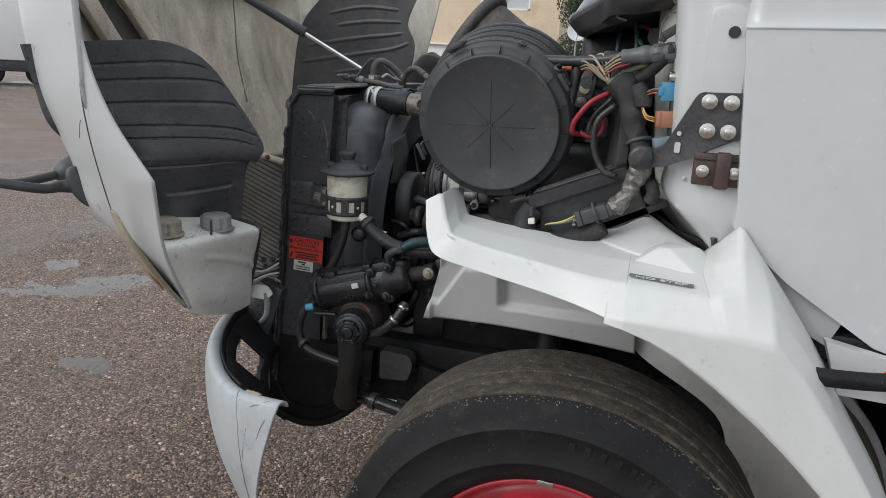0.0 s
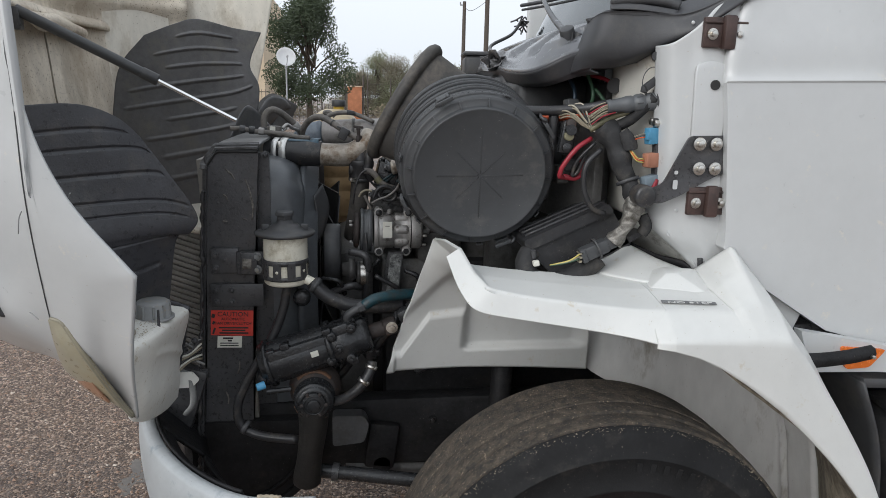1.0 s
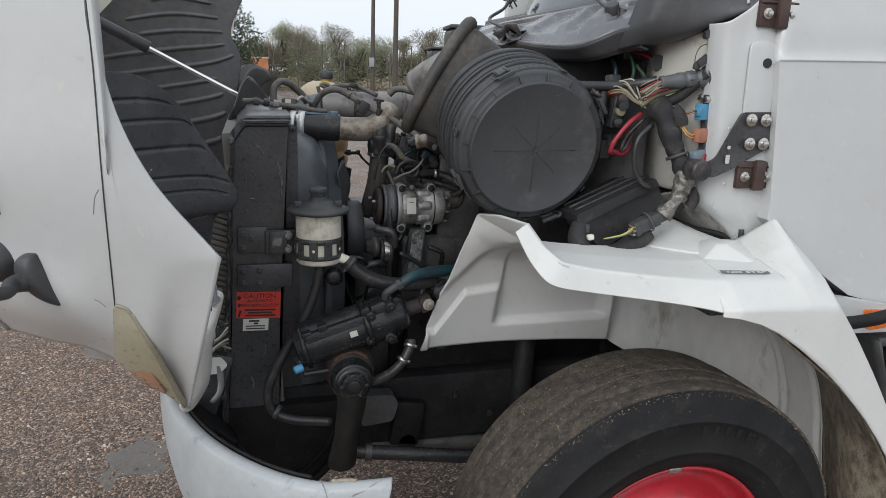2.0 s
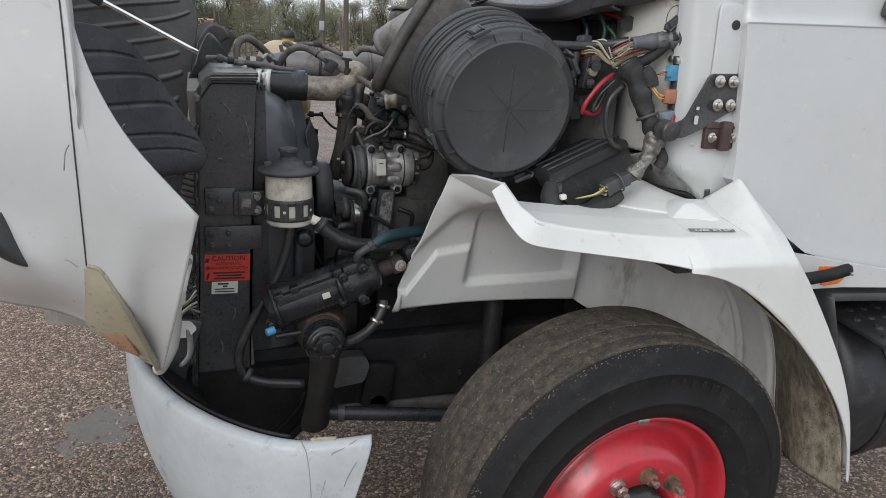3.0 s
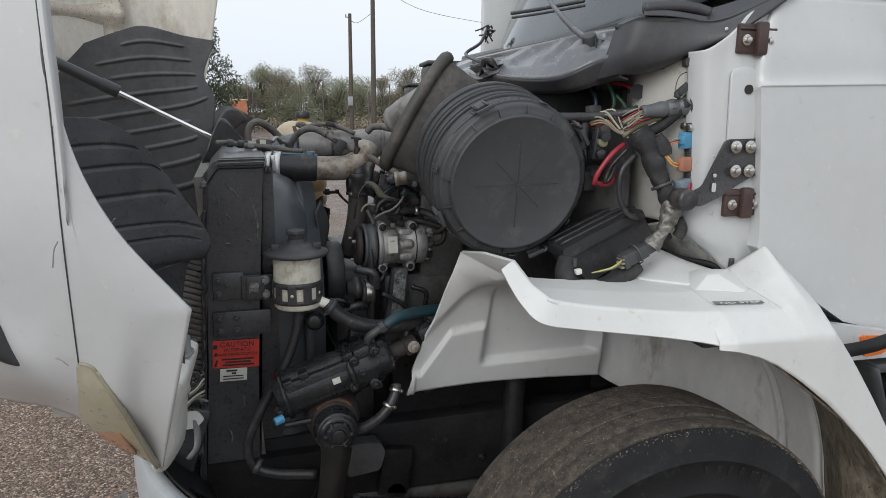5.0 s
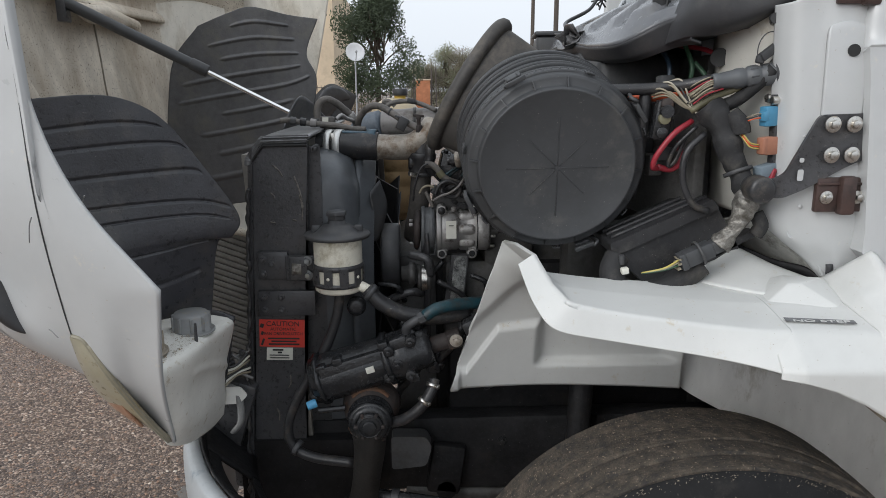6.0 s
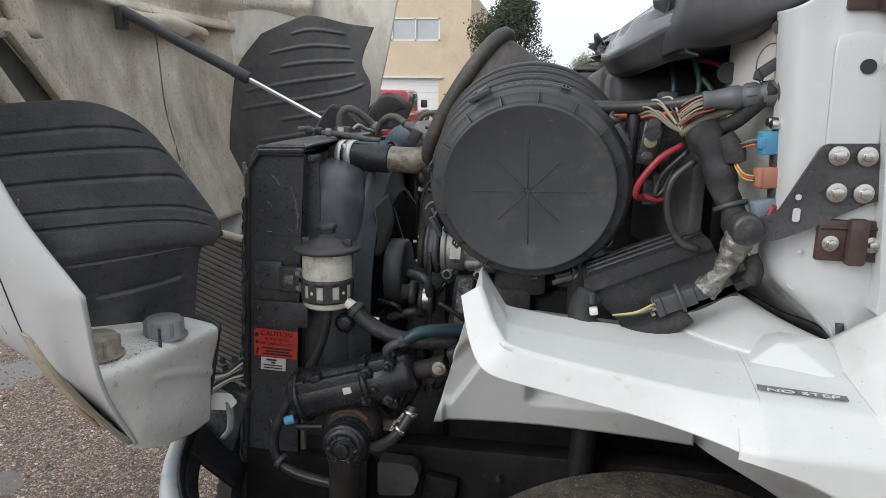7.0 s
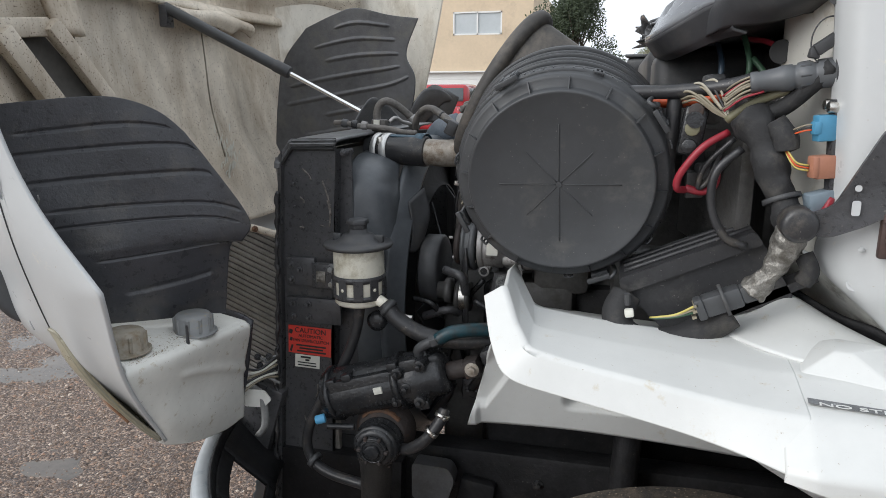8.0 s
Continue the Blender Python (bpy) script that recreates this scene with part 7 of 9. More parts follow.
# ---- fuse box and harness ----
def fuse_box():
    # a slanted box along the ledge, its long edge running up to the rear
    d = Vector((0.235, 0.0, 0.105)).normalized()
    up = Vector((-d.z, 0, d.x))
    o = Vector((-0.135, 0.345, 1.345))
    L = 0.235
    body = plate([tuple(o), tuple(o + d * L), tuple(o + d * (L + 0.015) - up * 0.115), tuple(o + d * 0.03 - up * 0.105), tuple(o - up * 0.03)], (0, -1, 0), 0.11, rounded=0.012)
    f = part("fuse_box", body, FUSEM, truck, "black plastic fuse box lying on the fender ledge")
    lidp = plate([tuple(o - d * 0.012 + up * 0.024 + Vector((0, -0.012, 0))), tuple(o + d * (L - 0.005) + up * 0.022 + Vector((0, -0.012, 0))), tuple(o + d * L - up * 0.004 + Vector((0, -0.012, 0))), tuple(o - d * 0.016 - up * 0.006 + Vector((0, -0.012, 0)))], (0, -1, 0), 0.14, rounded=0.008)
    part("fuse_box_lid", lidp, FUSEM, f, "ridged black lid")
    for k in range(3):
        part("lid_ridge", tube([tuple(o + up * (0.026 + 0.0) + Vector((0, 0.02 + 0.035 * k, 0))), tuple(o + d * L * 0.5 + up * 0.025 + Vector((0, 0.02 + 0.035 * k, 0))), tuple(o + d * L * 0.97 + up * 0.023 + Vector((0, 0.02 + 0.035 * k, 0)))], 0.005, 8, 6), FUSEM, f)
    part("box_skirt", plate([tuple(o + d * 0.02 - up * 0.10), tuple(o + d * (L + 0.06) - up * 0.085), tuple(o + d * (L + 0.06) - up * 0.10), tuple(o + d * 0.03 - up * 0.118)], (0, -1, 0), 0.05), FUSEM, f)
    part("harness_loop", tube([(-0.140, 0.33, 1.335), (-0.155, 0.315, 1.305), (-0.145, 0.30, 1.275), (-0.105, 0.288, 1.262), (-0.050, 0.285, 1.272), (0.00, 0.29, 1.300), (0.03, 0.29, 1.325)], 0.027, 40, 14), TAPE, f, "taped black wiring harness loop")
    part("connector", join(box((0.012, 0.268, 1.353), (0.062, 0.034, 0.034), (0, -24, 0), 0.004), box((-0.022, 0.262, 1.339), (0.014, 0.030, 0.036), (0, -24, 0), 0.003), box((0.052, 0.268, 1.371), (0.03, 0.03, 0.03), (0, -24, 0), 0.006)), GREYP, f, "dark grey wire connector")
    part("cable_tie", lathe((0.012, 0.268, 1.353), (0.047, 0.268, 1.369), [(0.026, 0), (0.0275, 0), (0.0275, 0.006), (0.026, 0.006)], 20, True), BLACKP, f)
    for k in range(3):
        part("connector_pin", box((-0.031, 0.262 + 0.001 * k, 1.346 - 0.0105 * k), (0.007, 0.03, 0.004), (0, -24, 0), 0), W_TAN, f)
    for k, mt in enumerate((W_YELLOW, W_TAN, W_GREEN)):
        part("thin_wire", tube([(-0.030, 0.255, 1.345 - 0.006 * k), (-0.060, 0.252, 1.328 - 0.002 * k), (-0.088, 0.262, 1.318 - 0.001 * k), (-0.10, 0.28, 1.31)], 0.0022, 14, 6), mt, f)
    part("cream_boot", box((-0.135, 0.287, 1.314), (0.016, 0.016, 0.014), (0, -10, 0), 0.003), STICKER_WHITE, f)
    part("box_bolt", cyl((-0.138, 0.30, 1.325), (-0.140, 0.298, 1.345), 0.006, seg=10), BLACKP, f)
    def lumpy(pts, rad, seed, n=60, seg=18, amp=0.18, crease=26):
        """A taped or foil-wrapped bundle: a pipe whose skin is creased and uneven."""
        bm = tube(pts, rad, n, seg)
        for v in bm.verts:
            d = noise.noise_vector(v.co * crease + Vector((seed, 0, 0)))
            v.co += d * amp * 0.02
        return smooth(bm, 25)
    part("foil_sleeve", lumpy([(0.106, 0.262, 1.486), (0.096, 0.255, 1.45), (0.080, 0.258, 1.41), (0.056, 0.266, 1.372)], lambda t: 0.021 + 0.004 * math.sin(7 * t), 3.0, 70, 22, 0.26, 70), FOIL, f, "crumpled foil-wrapped cable sleeve")
    part("main_harness", lumpy([(0.034, 0.325, 1.655), (0.052, 0.310, 1.625), (0.066, 0.298, 1.588), (0.080, 0.285, 1.545), (0.096, 0.272, 1.508), (0.108, 0.265, 1.478)], lambda t: 0.030 - 0.009 * t + 0.003 * math.sin(16 * t), 8.0, 70, 18, 0.24, 40), TAPE, f, "thick black taped wiring harness")
    part("harness_knot", lumpy([(0.070, 0.300, 1.640), (0.085, 0.290, 1.622), (0.090, 0.286, 1.600)], 0.020, 5.0, 24, 14, 0.22, 45), TAPE, f)
    part("harness_clip", join(box((0.128, 0.279, 1.762), (0.040, 0.014, 0.018), (0, -35, 10), 0.003), box((0.112, 0.280, 1.748), (0.016, 0.012, 0.016), (0, 10, 10), 0.003), box((0.146, 0.276, 1.774), (0.010, 0.010, 0.026), (0, -10, 10), 0.002)), BLACKP, f, "torn black harness clip")
    part("grommet_ring", tube([(0.132 + 0.026 * math.cos(t), 0.281, 1.765 + 0.036 * math.sin(t)) for t in [0.4 + 5.2 * k / 12 for k in range(13)]], 0.0012, 40, 5), GREYP, f)
    part("harness_tie", lathe((0.088, 0.284, 1.528), (0.093, 0.279, 1.512), [(0.027, 0), (0.0295, 0), (0.0295, 0.008), (0.027, 0.008)], 20, True), BLACKP, f)
    part("harness_branch", tube([(0.05, 0.33, 1.65), (0.085, 0.31, 1.668), (0.115, 0.29, 1.70), (0.14, 0.275, 1.73)], 0.014, 16, 10), TAPE, f)
    part("harness_tail", tube([(0.125, 0.262, 1.440), (0.135, 0.255, 1.415), (0.128, 0.26, 1.395)], 0.015, 10, 10), TAPE, f)
    # round bulkhead plug
    a, b = Vector((0.030, 0.306, 1.705)), Vector((0.160, 0.285, 1.722))
    part("bulkhead_plug", lathe(a, b, [(0.010, 0), (0.0155, 0), (0.0165, 0.004), (0.0165, 0.010), (0.0155, 0.013), (0.0185, 0.040), (0.0205, 0.046), (0.0205, 0.060), (0.0185, 0.062), (0.0185, 0.066), (0.0215, 0.068), (0.0215, 0.088), (0.0195, 0.090), (0.0195, 0.094), (0.0225, 0.096), (0.0225, 0.116), (0.028, 0.118), (0.028, 0.128), (0.0, 0.128)], 36), GREYPL, f, "round grey bulkhead connector")
    part("plug_flange", lathe(a + (b - a).normalized() * 0.117, b, [(0.020, 0), (0.029, 0), (0.031, 0.003), (0.031, 0.010), (0.029, 0.013), (0.020, 0.013)], 36, True), BLACKP, f, "black rubber flange ring")
    for k in range(8):
        t = 2 * math.pi * k / 8
        q = frame_to(a, b)
        part("plug_rib", box(q @ Vector((0.0200 * math.cos(t), 0.0200 * math.sin(t), 0.078)), (0.005, 0.005, 0.018), (0, 80, -8), 0.002, 1), GREYP, f)
    rng = random.Random(11)
    for k in range(12):
        mt = (W_TAN, HOSE, W_TAN, W_TAN, W_RED, W_TAN)[k % 6]
        y0, z0 = rng.uniform(-0.015, 0.015), rng.uniform(-0.015, 0.015)
        part("plug_wire", tube([(0.05, 0.306 + y0, 1.706 + z0), (0.02, 0.315 + y0, 1.695 + z0), (-0.005, 0.33 + y0 * 2, 1.675 + z0)], 0.0019, 10, 6), mt, f)
    # bundle of cream wires
    for k in range(11):
        s = rng.uniform(-0.02, 0.02)
        w = rng.uniform(-0.015, 0.02)
        part("cream_wire", tube([(-0.055 + s, 0.385, 1.685 + w), (-0.035 + s, 0.36, 1.69 + w), (-0.01 + s * 0.5, 0.35, 1.665 + w * 0.6), (0.012, 0.34, 1.645), (0.045, 0.33, 1.625)], 0.0023, 20, 6), (W_TAN, W_TAN, W_PALE, HOSE)[k % 4], f)
    for p in ([(0.0, 0.36, 1.67), (0.03, 0.33, 1.685), (0.07, 0.32, 1.70)], [(0.01, 0.37, 1.655), (0.05, 0.335, 1.675), (0.095, 0.31, 1.70)]):
        part("cream_wire", tube(p, 0.0024, 14, 6), W_TAN, f)
    part("olive_cable", tube([(0.005, 0.345, 1.645), (0.045, 0.325, 1.675), (0.09, 0.305, 1.695)], 0.0075, 14, 8), W_OLIVE, f)
    part("red_cable", tube([(0.01, 0.345, 1.625), (-0.03, 0.335, 1.60), (-0.062, 0.34, 1.555), (-0.066, 0.35, 1.528), (-0.05, 0.37, 1.522)], 0.0064, 26, 10), W_RED, f, "thick red battery cable")
    part("red_cable", tube([(-0.05, 0.37, 1.525), (-0.02, 0.37, 1.52), (0.0, 0.375, 1.535), (0.0, 0.38, 1.58)], 0.007, 18, 8), W_RED, f)
    part("black_cable", tube([(0.03, 0.32, 1.60), (-0.008, 0.318, 1.56), (-0.01, 0.32, 1.50), (0.015, 0.32, 1.45), (0.05, 0.32, 1.435)], 0.0075, 24, 8), HOSE, f)
    part("black_cable", tube([(0.02, 0.34, 1.615), (-0.02, 0.35, 1.57), (-0.03, 0.36, 1.53), (-0.015, 0.36, 1.54), (0.0, 0.35, 1.59)], 0.005, 24, 8), HOSE, f)
    # coloured connectors on the firewall
    part("bracket_rail", box((0.150, 0.270, 1.600), (0.010, 0.018, 0.16), (0, -3, 15), 0.002), STEELB, f)
    part("blue_connector", join(box((0.135, 0.268, 1.637), (0.028, 0.022, 0.040), (0, -3, 12), 0.003), box((0.122, 0.262, 1.637), (0.012, 0.018, 0.02), (0, -3, 12), 0.003)), BLUEP, f, "bright blue wire connector")
    part("orange_connector", join(box((0.140, 0.268, 1.578), (0.032, 0.024, 0.036), (0, -3, 12), 0.003), box((0.124, 0.262, 1.578), (0.010, 0.022, 0.034), (0, -3, 12), 0.003)), ORANGEP, f, "orange brown wire connector")
    part("grey_connector", box((0.140, 0.270, 1.525), (0.04, 0.028, 0.03), (0, -14, 12), 0.004), GREYB, f)
    for k in range(3):
        part("yellow_wire", tube([(0.118, 0.262, 1.572 + 0.004 * k), (0.10, 0.262, 1.576 + 0.004 * k), (0.090, 0.27, 1.59 + 0.004 * k), (0.082, 0.29, 1.612)], 0.0015, 14, 6), (W_YELLOW, W_ORANGE)[k % 2], f)
        part("orange_wire", tube([(0.116, 0.262, 1.634 + 0.004 * k), (0.105, 0.265, 1.632 + 0.004 * k), (0.085, 0.285, 1.622 + 0.003 * k)], 0.0014, 10, 6), (W_ORANGE, HOSE, W_TAN)[k % 3], f)
    part("red_wire", tube([(0.155, 0.262, 1.53), (0.145, 0.255, 1.51), (0.13, 0.25, 1.495)], 0.006, 10, 8), W_RED, f)
    for y, z in ((0.262, 1.668), (0.285, 1.672)):
        part("firewall_stud", cyl((0.150, y, z), (0.134, y - 0.002, z), 0.0085, seg=14, bevel=0.002), CHROME, f)
    return f

FUSEM = mat("black_fuse_box_plastic", (0.028, 0.028, 0.030), 0.42, var=0.25, scale=9, bump=0.15, bscale=150, dirt=(0.065, 0.062, 0.058), damt=0.3, dscale=14, speck=(0.13, 0.125, 0.115), samt=0.25)
GREYPL = mat("slate_grey_plastic", (0.095, 0.10, 0.106), 0.45, var=0.12)
TAPE = mat("black_cloth_tape", (0.020, 0.020, 0.021), 0.75, var=0.25, scale=18, bump=0.4, bscale=90, dirt=(0.055, 0.05, 0.044), damt=0.3, dscale=18)
W_OLIVE = mat("olive_cable_sheath", (0.17, 0.16, 0.10), 0.5, var=0.12)
GREYB = mat("blue_grey_plastic", (0.20, 0.25, 0.29), 0.45, var=0.1)
fuse_box()

# ---- things behind, in the dark of the engine bay ----
def bay():
    e = part("engine", box((-0.02, 1.22, 1.12), (0.72, 0.50, 0.62), (0, 0, 0), 0.05, 3), DARK, truck, "grimy black diesel engine")
    part("valve_cover", box((-0.02, 1.22, 1.50), (0.74, 0.30, 0.16), (0, 0, 0), 0.04, 3), DARK, e)
    part("inner_panel", box((0.13, 0.90, 1.42), (0.03, 0.72, 0.70), (0, 0, 0), 0.01), DARK, e)
    part("bay_side", box((-0.02, 0.76, 1.15), (0.30, 0.10, 0.36), (0, 0, 0), 0.03), DARK, e)
    part("front_cover", box((-0.43, 1.18, 1.12), (0.12, 0.42, 0.52), (0, 0, 0), 0.03), DARK, e)
    # Added boxes keep the gap between cowl and engine dark.
    part("cowl_gap_filler", join(box((0.03, 1.40, 1.68), (0.28, 1.0, 0.24), (0, 0, 0), 0.03, 3), box((0.02, 0.86, 1.66), (0.24, 0.30, 0.24), (0, 0, 0), 0.03, 3)), BLACKP, e)
    # air conditioning compressor
    y = 0.905
    axis = lambda x: Vector((x, y, 1.282))
    part("compressor", lathe(axis(-0.520), axis(-0.33), [(0, 0), (0.056, 0), (0.0605, 0.004), (0.0605, 0.062), (0.052, 0.066), (0.052, 0.112), (0.0605, 0.116), (0.0625, 0.120), (0.0625, 0.150), (0.056, 0.158), (0.030, 0.162), (0, 0.162)], 48), ALU, e, "silver cast aluminium compressor with a white label")
    part("front_head", lathe(axis(-0.522), axis(-0.33), [(0.050, 0), (0.0645, 0.001), (0.0655, 0.004), (0.0655, 0.014), (0.0645, 0.016), (0.050, 0.017)], 48, True), ALU, e)
    part("head_gasket", lathe(axis(-0.402), axis(-0.33), [(0.055, 0), (0.0640, 0.0), (0.0640, 0.003), (0.055, 0.003)], 48, True), GREASY, e)
    part("compressor_pulley", lathe((-0.566, y, 1.283), (-0.52, y, 1.282), [(0.02, 0.004), (0.055, 0.004), (0.068, 0.0), (0.0715, 0.003), (0.0715, 0.010), (0.066, 0.013), (0.070, 0.017), (0.066, 0.021), (0.070, 0.025), (0.0715, 0.028), (0.0715, 0.038), (0.066, 0.040), (0.03, 0.040)], 48), PULLEYM, e, "worn blue-black compressor pulley")
    part("clutch_plate", lathe((-0.592, y, 1.284), (-0.57, y, 1.283), [(0, 0.002), (0.016, 0.0), (0.019, 0.006), (0.030, 0.008), (0.033, 0.004), (0.054, 0.006), (0.060, 0.012), (0.060, 0.020), (0.050, 0.024)], 40), RUST_DARK, e)
    for k in range(3):
        t = 2.1 * k + 0.5
        part("clutch_rivet", bolt((-0.588, y + 0.042 * math.cos(t), 1.284 + 0.042 * math.sin(t)), (-1, 0, 0), 0.007, False), ALU, e)
    for k in range(7):
        t = 2 * math.pi * k / 7 + 0.25
        lobe = lathe((-0.456, y + 0.0475 * math.cos(t), 1.282 + 0.0475 * math.sin(t)), (-0.33, y + 0.0475 * math.cos(t), 1.282 + 0.0475 * math.sin(t)), [(0, 0), (0.010, 0.002), (0.0150, 0.008), (0.0155, 0.014), (0.0155, 0.036), (0.0150, 0.042), (0.010, 0.048), (0, 0.050)], 20)
        part("cylinder_lobe", lobe, ALU, e)
        part("compressor_bolt", bolt((-0.522, y + 0.058 * math.cos(t), 1.282 + 0.058 * math.sin(t)), (-1, 0, 0), 0.0065, False), CHROME, e)
        part("compressor_bolt", bolt((-0.364, y + 0.052 * math.cos(t + 0.4), 1.282 + 0.052 * math.sin(t + 0.4)), (1, 0, 0), 0.0065, False, 0.014), CHROME, e)
    for x, z, up in ((-0.505, 1.346, 1), (-0.408, 1.346, 1), (-0.505, 1.216, -1), (-0.415, 1.216, -1)):
        c0 = Vector((x, y - 0.036, z))
        ear = join(cyl(c0, c0 + Vector((0, 0.05, 0)), 0.0155, 0.0155, 24, 0.003), box(c0 + Vector((0.004, 0.026, -0.014 * up)), (0.030, 0.044, 0.026), (0, 18 * up, 0), 0.007))
        part("compressor_ear", ear, ALU, e)
        part("ear_hole", cyl(c0 + Vector((0, 0.002, 0)), c0 - Vector((0, 0.0012, 0)), 0.0095, 0.0095, 18) if up < 0 else bolt(c0, (0, -1, 0), 0.009), GREASY, e)
    part("oil_plug", bolt((-0.470, y - 0.022, 1.340), (0, -0.3, 1), 0.011, False, 0.012), ALU, e)
    part("compressor_label", box((-0.478, y - 0.0608, 1.294), (0.030, 0.0024, 0.052), (-10, 0, 0), 0), STICKER_WHITE, e)
    for k in range(4):
        part("label_line", box((-0.478, y - 0.0612 + 0.0010 * k, 1.306 - 0.007 * k), (0.014, 0.0016, 0.0020), (-10, 0, 0), 0), INK, e)
    for z, pts in ((1.318, [(-0.343, 0.905, 1.318), (-0.321, 0.900, 1.319), (-0.304, 0.890, 1.328), (-0.294, 0.900, 1.346)]), (1.282, [(-0.346, 0.905, 1.282), (-0.319, 0.900, 1.280), (-0.300, 0.900, 1.290), (-0.293, 0.900, 1.315), (-0.290, 0.910, 1.340)])):
        part("port_nut", cyl((-0.364, y, z), (-0.334, y - 0.001, z), 0.0165, 0.0150, 18, 0.003), ALU, e)
        part("suction_pipe", tube(pts, 0.0085, 20, 10), RUST_DARK, e)
    # belt drive
    part("idler_pulley", lathe((-0.580, 0.86, 1.145), (-0.5, 0.86, 1.145), [(0.02, 0), (0.036, 0), (0.040, 0.004), (0.040, 0.012), (0.0385, 0.013), (0.0385, 0.030), (0.040, 0.031), (0.040, 0.042), (0.02, 0.042)], 36), DARK, e)
    part("idler_face", lathe((-0.566, 0.86, 1.145), (-0.5, 0.86, 1.145), [(0.0392, 0), (0.0392, 0.016)], 36), CHROME, e, "bright worn idler pulley")
    part("tensioner", lathe((-0.625, 0.84, 1.165), (-0.5, 0.84, 1.165), [(0, 0), (0.022, 0), (0.024, 0.02), (0.034, 0.022), (0.034, 0.04), (0, 0.04)], 28), DARK, e)
    part("big_pulley", lathe((-0.685, 0.93, 1.20), (-0.5, 0.93, 1.20), [(0, 0.01), (0.075, 0.01), (0.092, 0.0), (0.098, 0.006), (0.098, 0.05), (0.09, 0.056), (0, 0.05)], 48), BLACKP, e, "dark round fan pulley")
    part("drive_belt", tube([(-0.555, 0.845, 1.285), (-0.55, 0.84, 1.20), (-0.55, 0.842, 1.10), (-0.55, 0.88, 0.95)], 0.014, 16, 8, flat=0.4), HOSE, e)
    part("mount_plate", plate([(-0.475, 0.86, 1.215), (-0.425, 0.86, 1.215), (-0.445, 0.86, 1.02), (-0.505, 0.86, 1.02)], (0, -1, 0), 0.02), STEELB, e)
    part("chipped_face", plate([(-0.468, 0.8585, 1.210), (-0.430, 0.8585, 1.210), (-0.446, 0.8585, 1.03), (-0.486, 0.8585, 1.03)], (0, -1, 0), 0.002), CHIPPED, e, "bracket face with chipped pale paint")
    # charge air hose and cast elbow
    part("charge_hose", cyl((-0.835, 0.99, 1.533), (-0.690, 0.975, 1.527), 0.043, seg=28, bevel=0.004), HOSE, e, "black silicone hose with blue print")
    for x0, x1, mt in ((-0.842, -0.824, ZINC), (-0.818, -0.796, ZINC), (-0.722, -0.694, BLUEH)):
        part("hose_band", lathe((x0, 0.99, 1.533), (x1, 0.985, 1.5325), [(0.0425, 0), (0.0455, 0), (0.0455, abs(x1 - x0)), (0.0425, abs(x1 - x0))], 28, True), mt, e)
    part("hose_stripe", box((-0.755, 0.968, 1.5705), (0.085, 0.012, 0.003), (25, 2, 0), 0.001), BLUEH, e)
    part("outlet_neck", cyl((-0.875, 0.995, 1.535), (-0.83, 0.99, 1.533), 0.034, seg=24), BLACKP, e)
    part("band_screw", box((-0.826, 0.955, 1.555), (0.014, 0.012, 0.028), (0, 0, 0), 0.003), CHROME, e)
    part("cast_elbow", tube([(-0.700, 0.976, 1.527), (-0.640, 0.97, 1.524), (-0.585, 0.965, 1.530), (-0.545, 0.97, 1.556), (-0.520, 0.99, 1.585)], lambda t: 0.037 + 0.003 * t, 24, 18), PIPEM, e, "stained cast metal elbow pipe")
    part("coupling", tube([(-0.548, 0.970, 1.560), (-0.556, 0.966, 1.528), (-0.560, 0.962, 1.500)], 0.0385, 12, 20), HOSE, e)
    part("lower_hose", lathe((-0.560, 0.962, 1.508), (-0.565, 0.960, 1.40), [(0, 0), (0.041, 0.0), (0.043, 0.004), (0.043, 0.016), (0.040, 0.022), (0.038, 0.058), (0.034, 0.066), (0, 0.066)], 28), HOSE, e, "black rubber coupling")
    part("hose_clip", lathe((-0.563, 0.960, 1.450), (-0.5635, 0.960, 1.438), [(0.036, 0), (0.039, 0), (0.039, 0.010), (0.036, 0.010)], 28, True), GREYP, e)
    part("clip_screw", box((-0.585, 0.922, 1.446), (0.030, 0.014, 0.013), (0, 12, 20), 0.003), CHROME, e)
    part("lower_pipe", tube([(-0.563, 0.960, 1.445), (-0.566, 0.960, 1.40), (-0.572, 0.968, 1.345), (-0.582, 0.985, 1.290), (-0.59, 1.01, 1.24)], 0.031, 18, 18), PIPE_DULL, e, "grimy grey coolant pipe")
    part("pipe_boss", cyl((-0.600, 0.95, 1.480), (-0.575, 0.952, 1.478), 0.022, 0.018, 18, 0.004), HOSE, e)
    # air pipes across the top
    part("intake_pipe", cyl((-0.70, 1.42, 1.570), (-0.30, 1.38, 1.590), 0.052, seg=32, bevel=0.01), PIPE_GREY, e, "grey intake pipe across the engine")
    part("pipe_band", lathe((-0.585, 1.409, 1.576), (-0.57, 1.408, 1.576), [(0.053, 0), (0.0555, 0), (0.0555, 0.010), (0.053, 0.010)], 28, True), DARK, e)
    part("pipe_band", lathe((-0.400, 1.390, 1.585), (-0.385, 1.389, 1.5855), [(0.053, 0), (0.058, 0), (0.058, 0.012), (0.053, 0.012)], 28, True), PIPE_GREY, e)
    part("blue_pipe", tube([(-0.70, 1.42, 1.57), (-0.76, 1.44, 1.55), (-0.80, 1.50, 1.50)], 0.053, 12, 18), BLUEG, e, "faded blue silicone elbow")
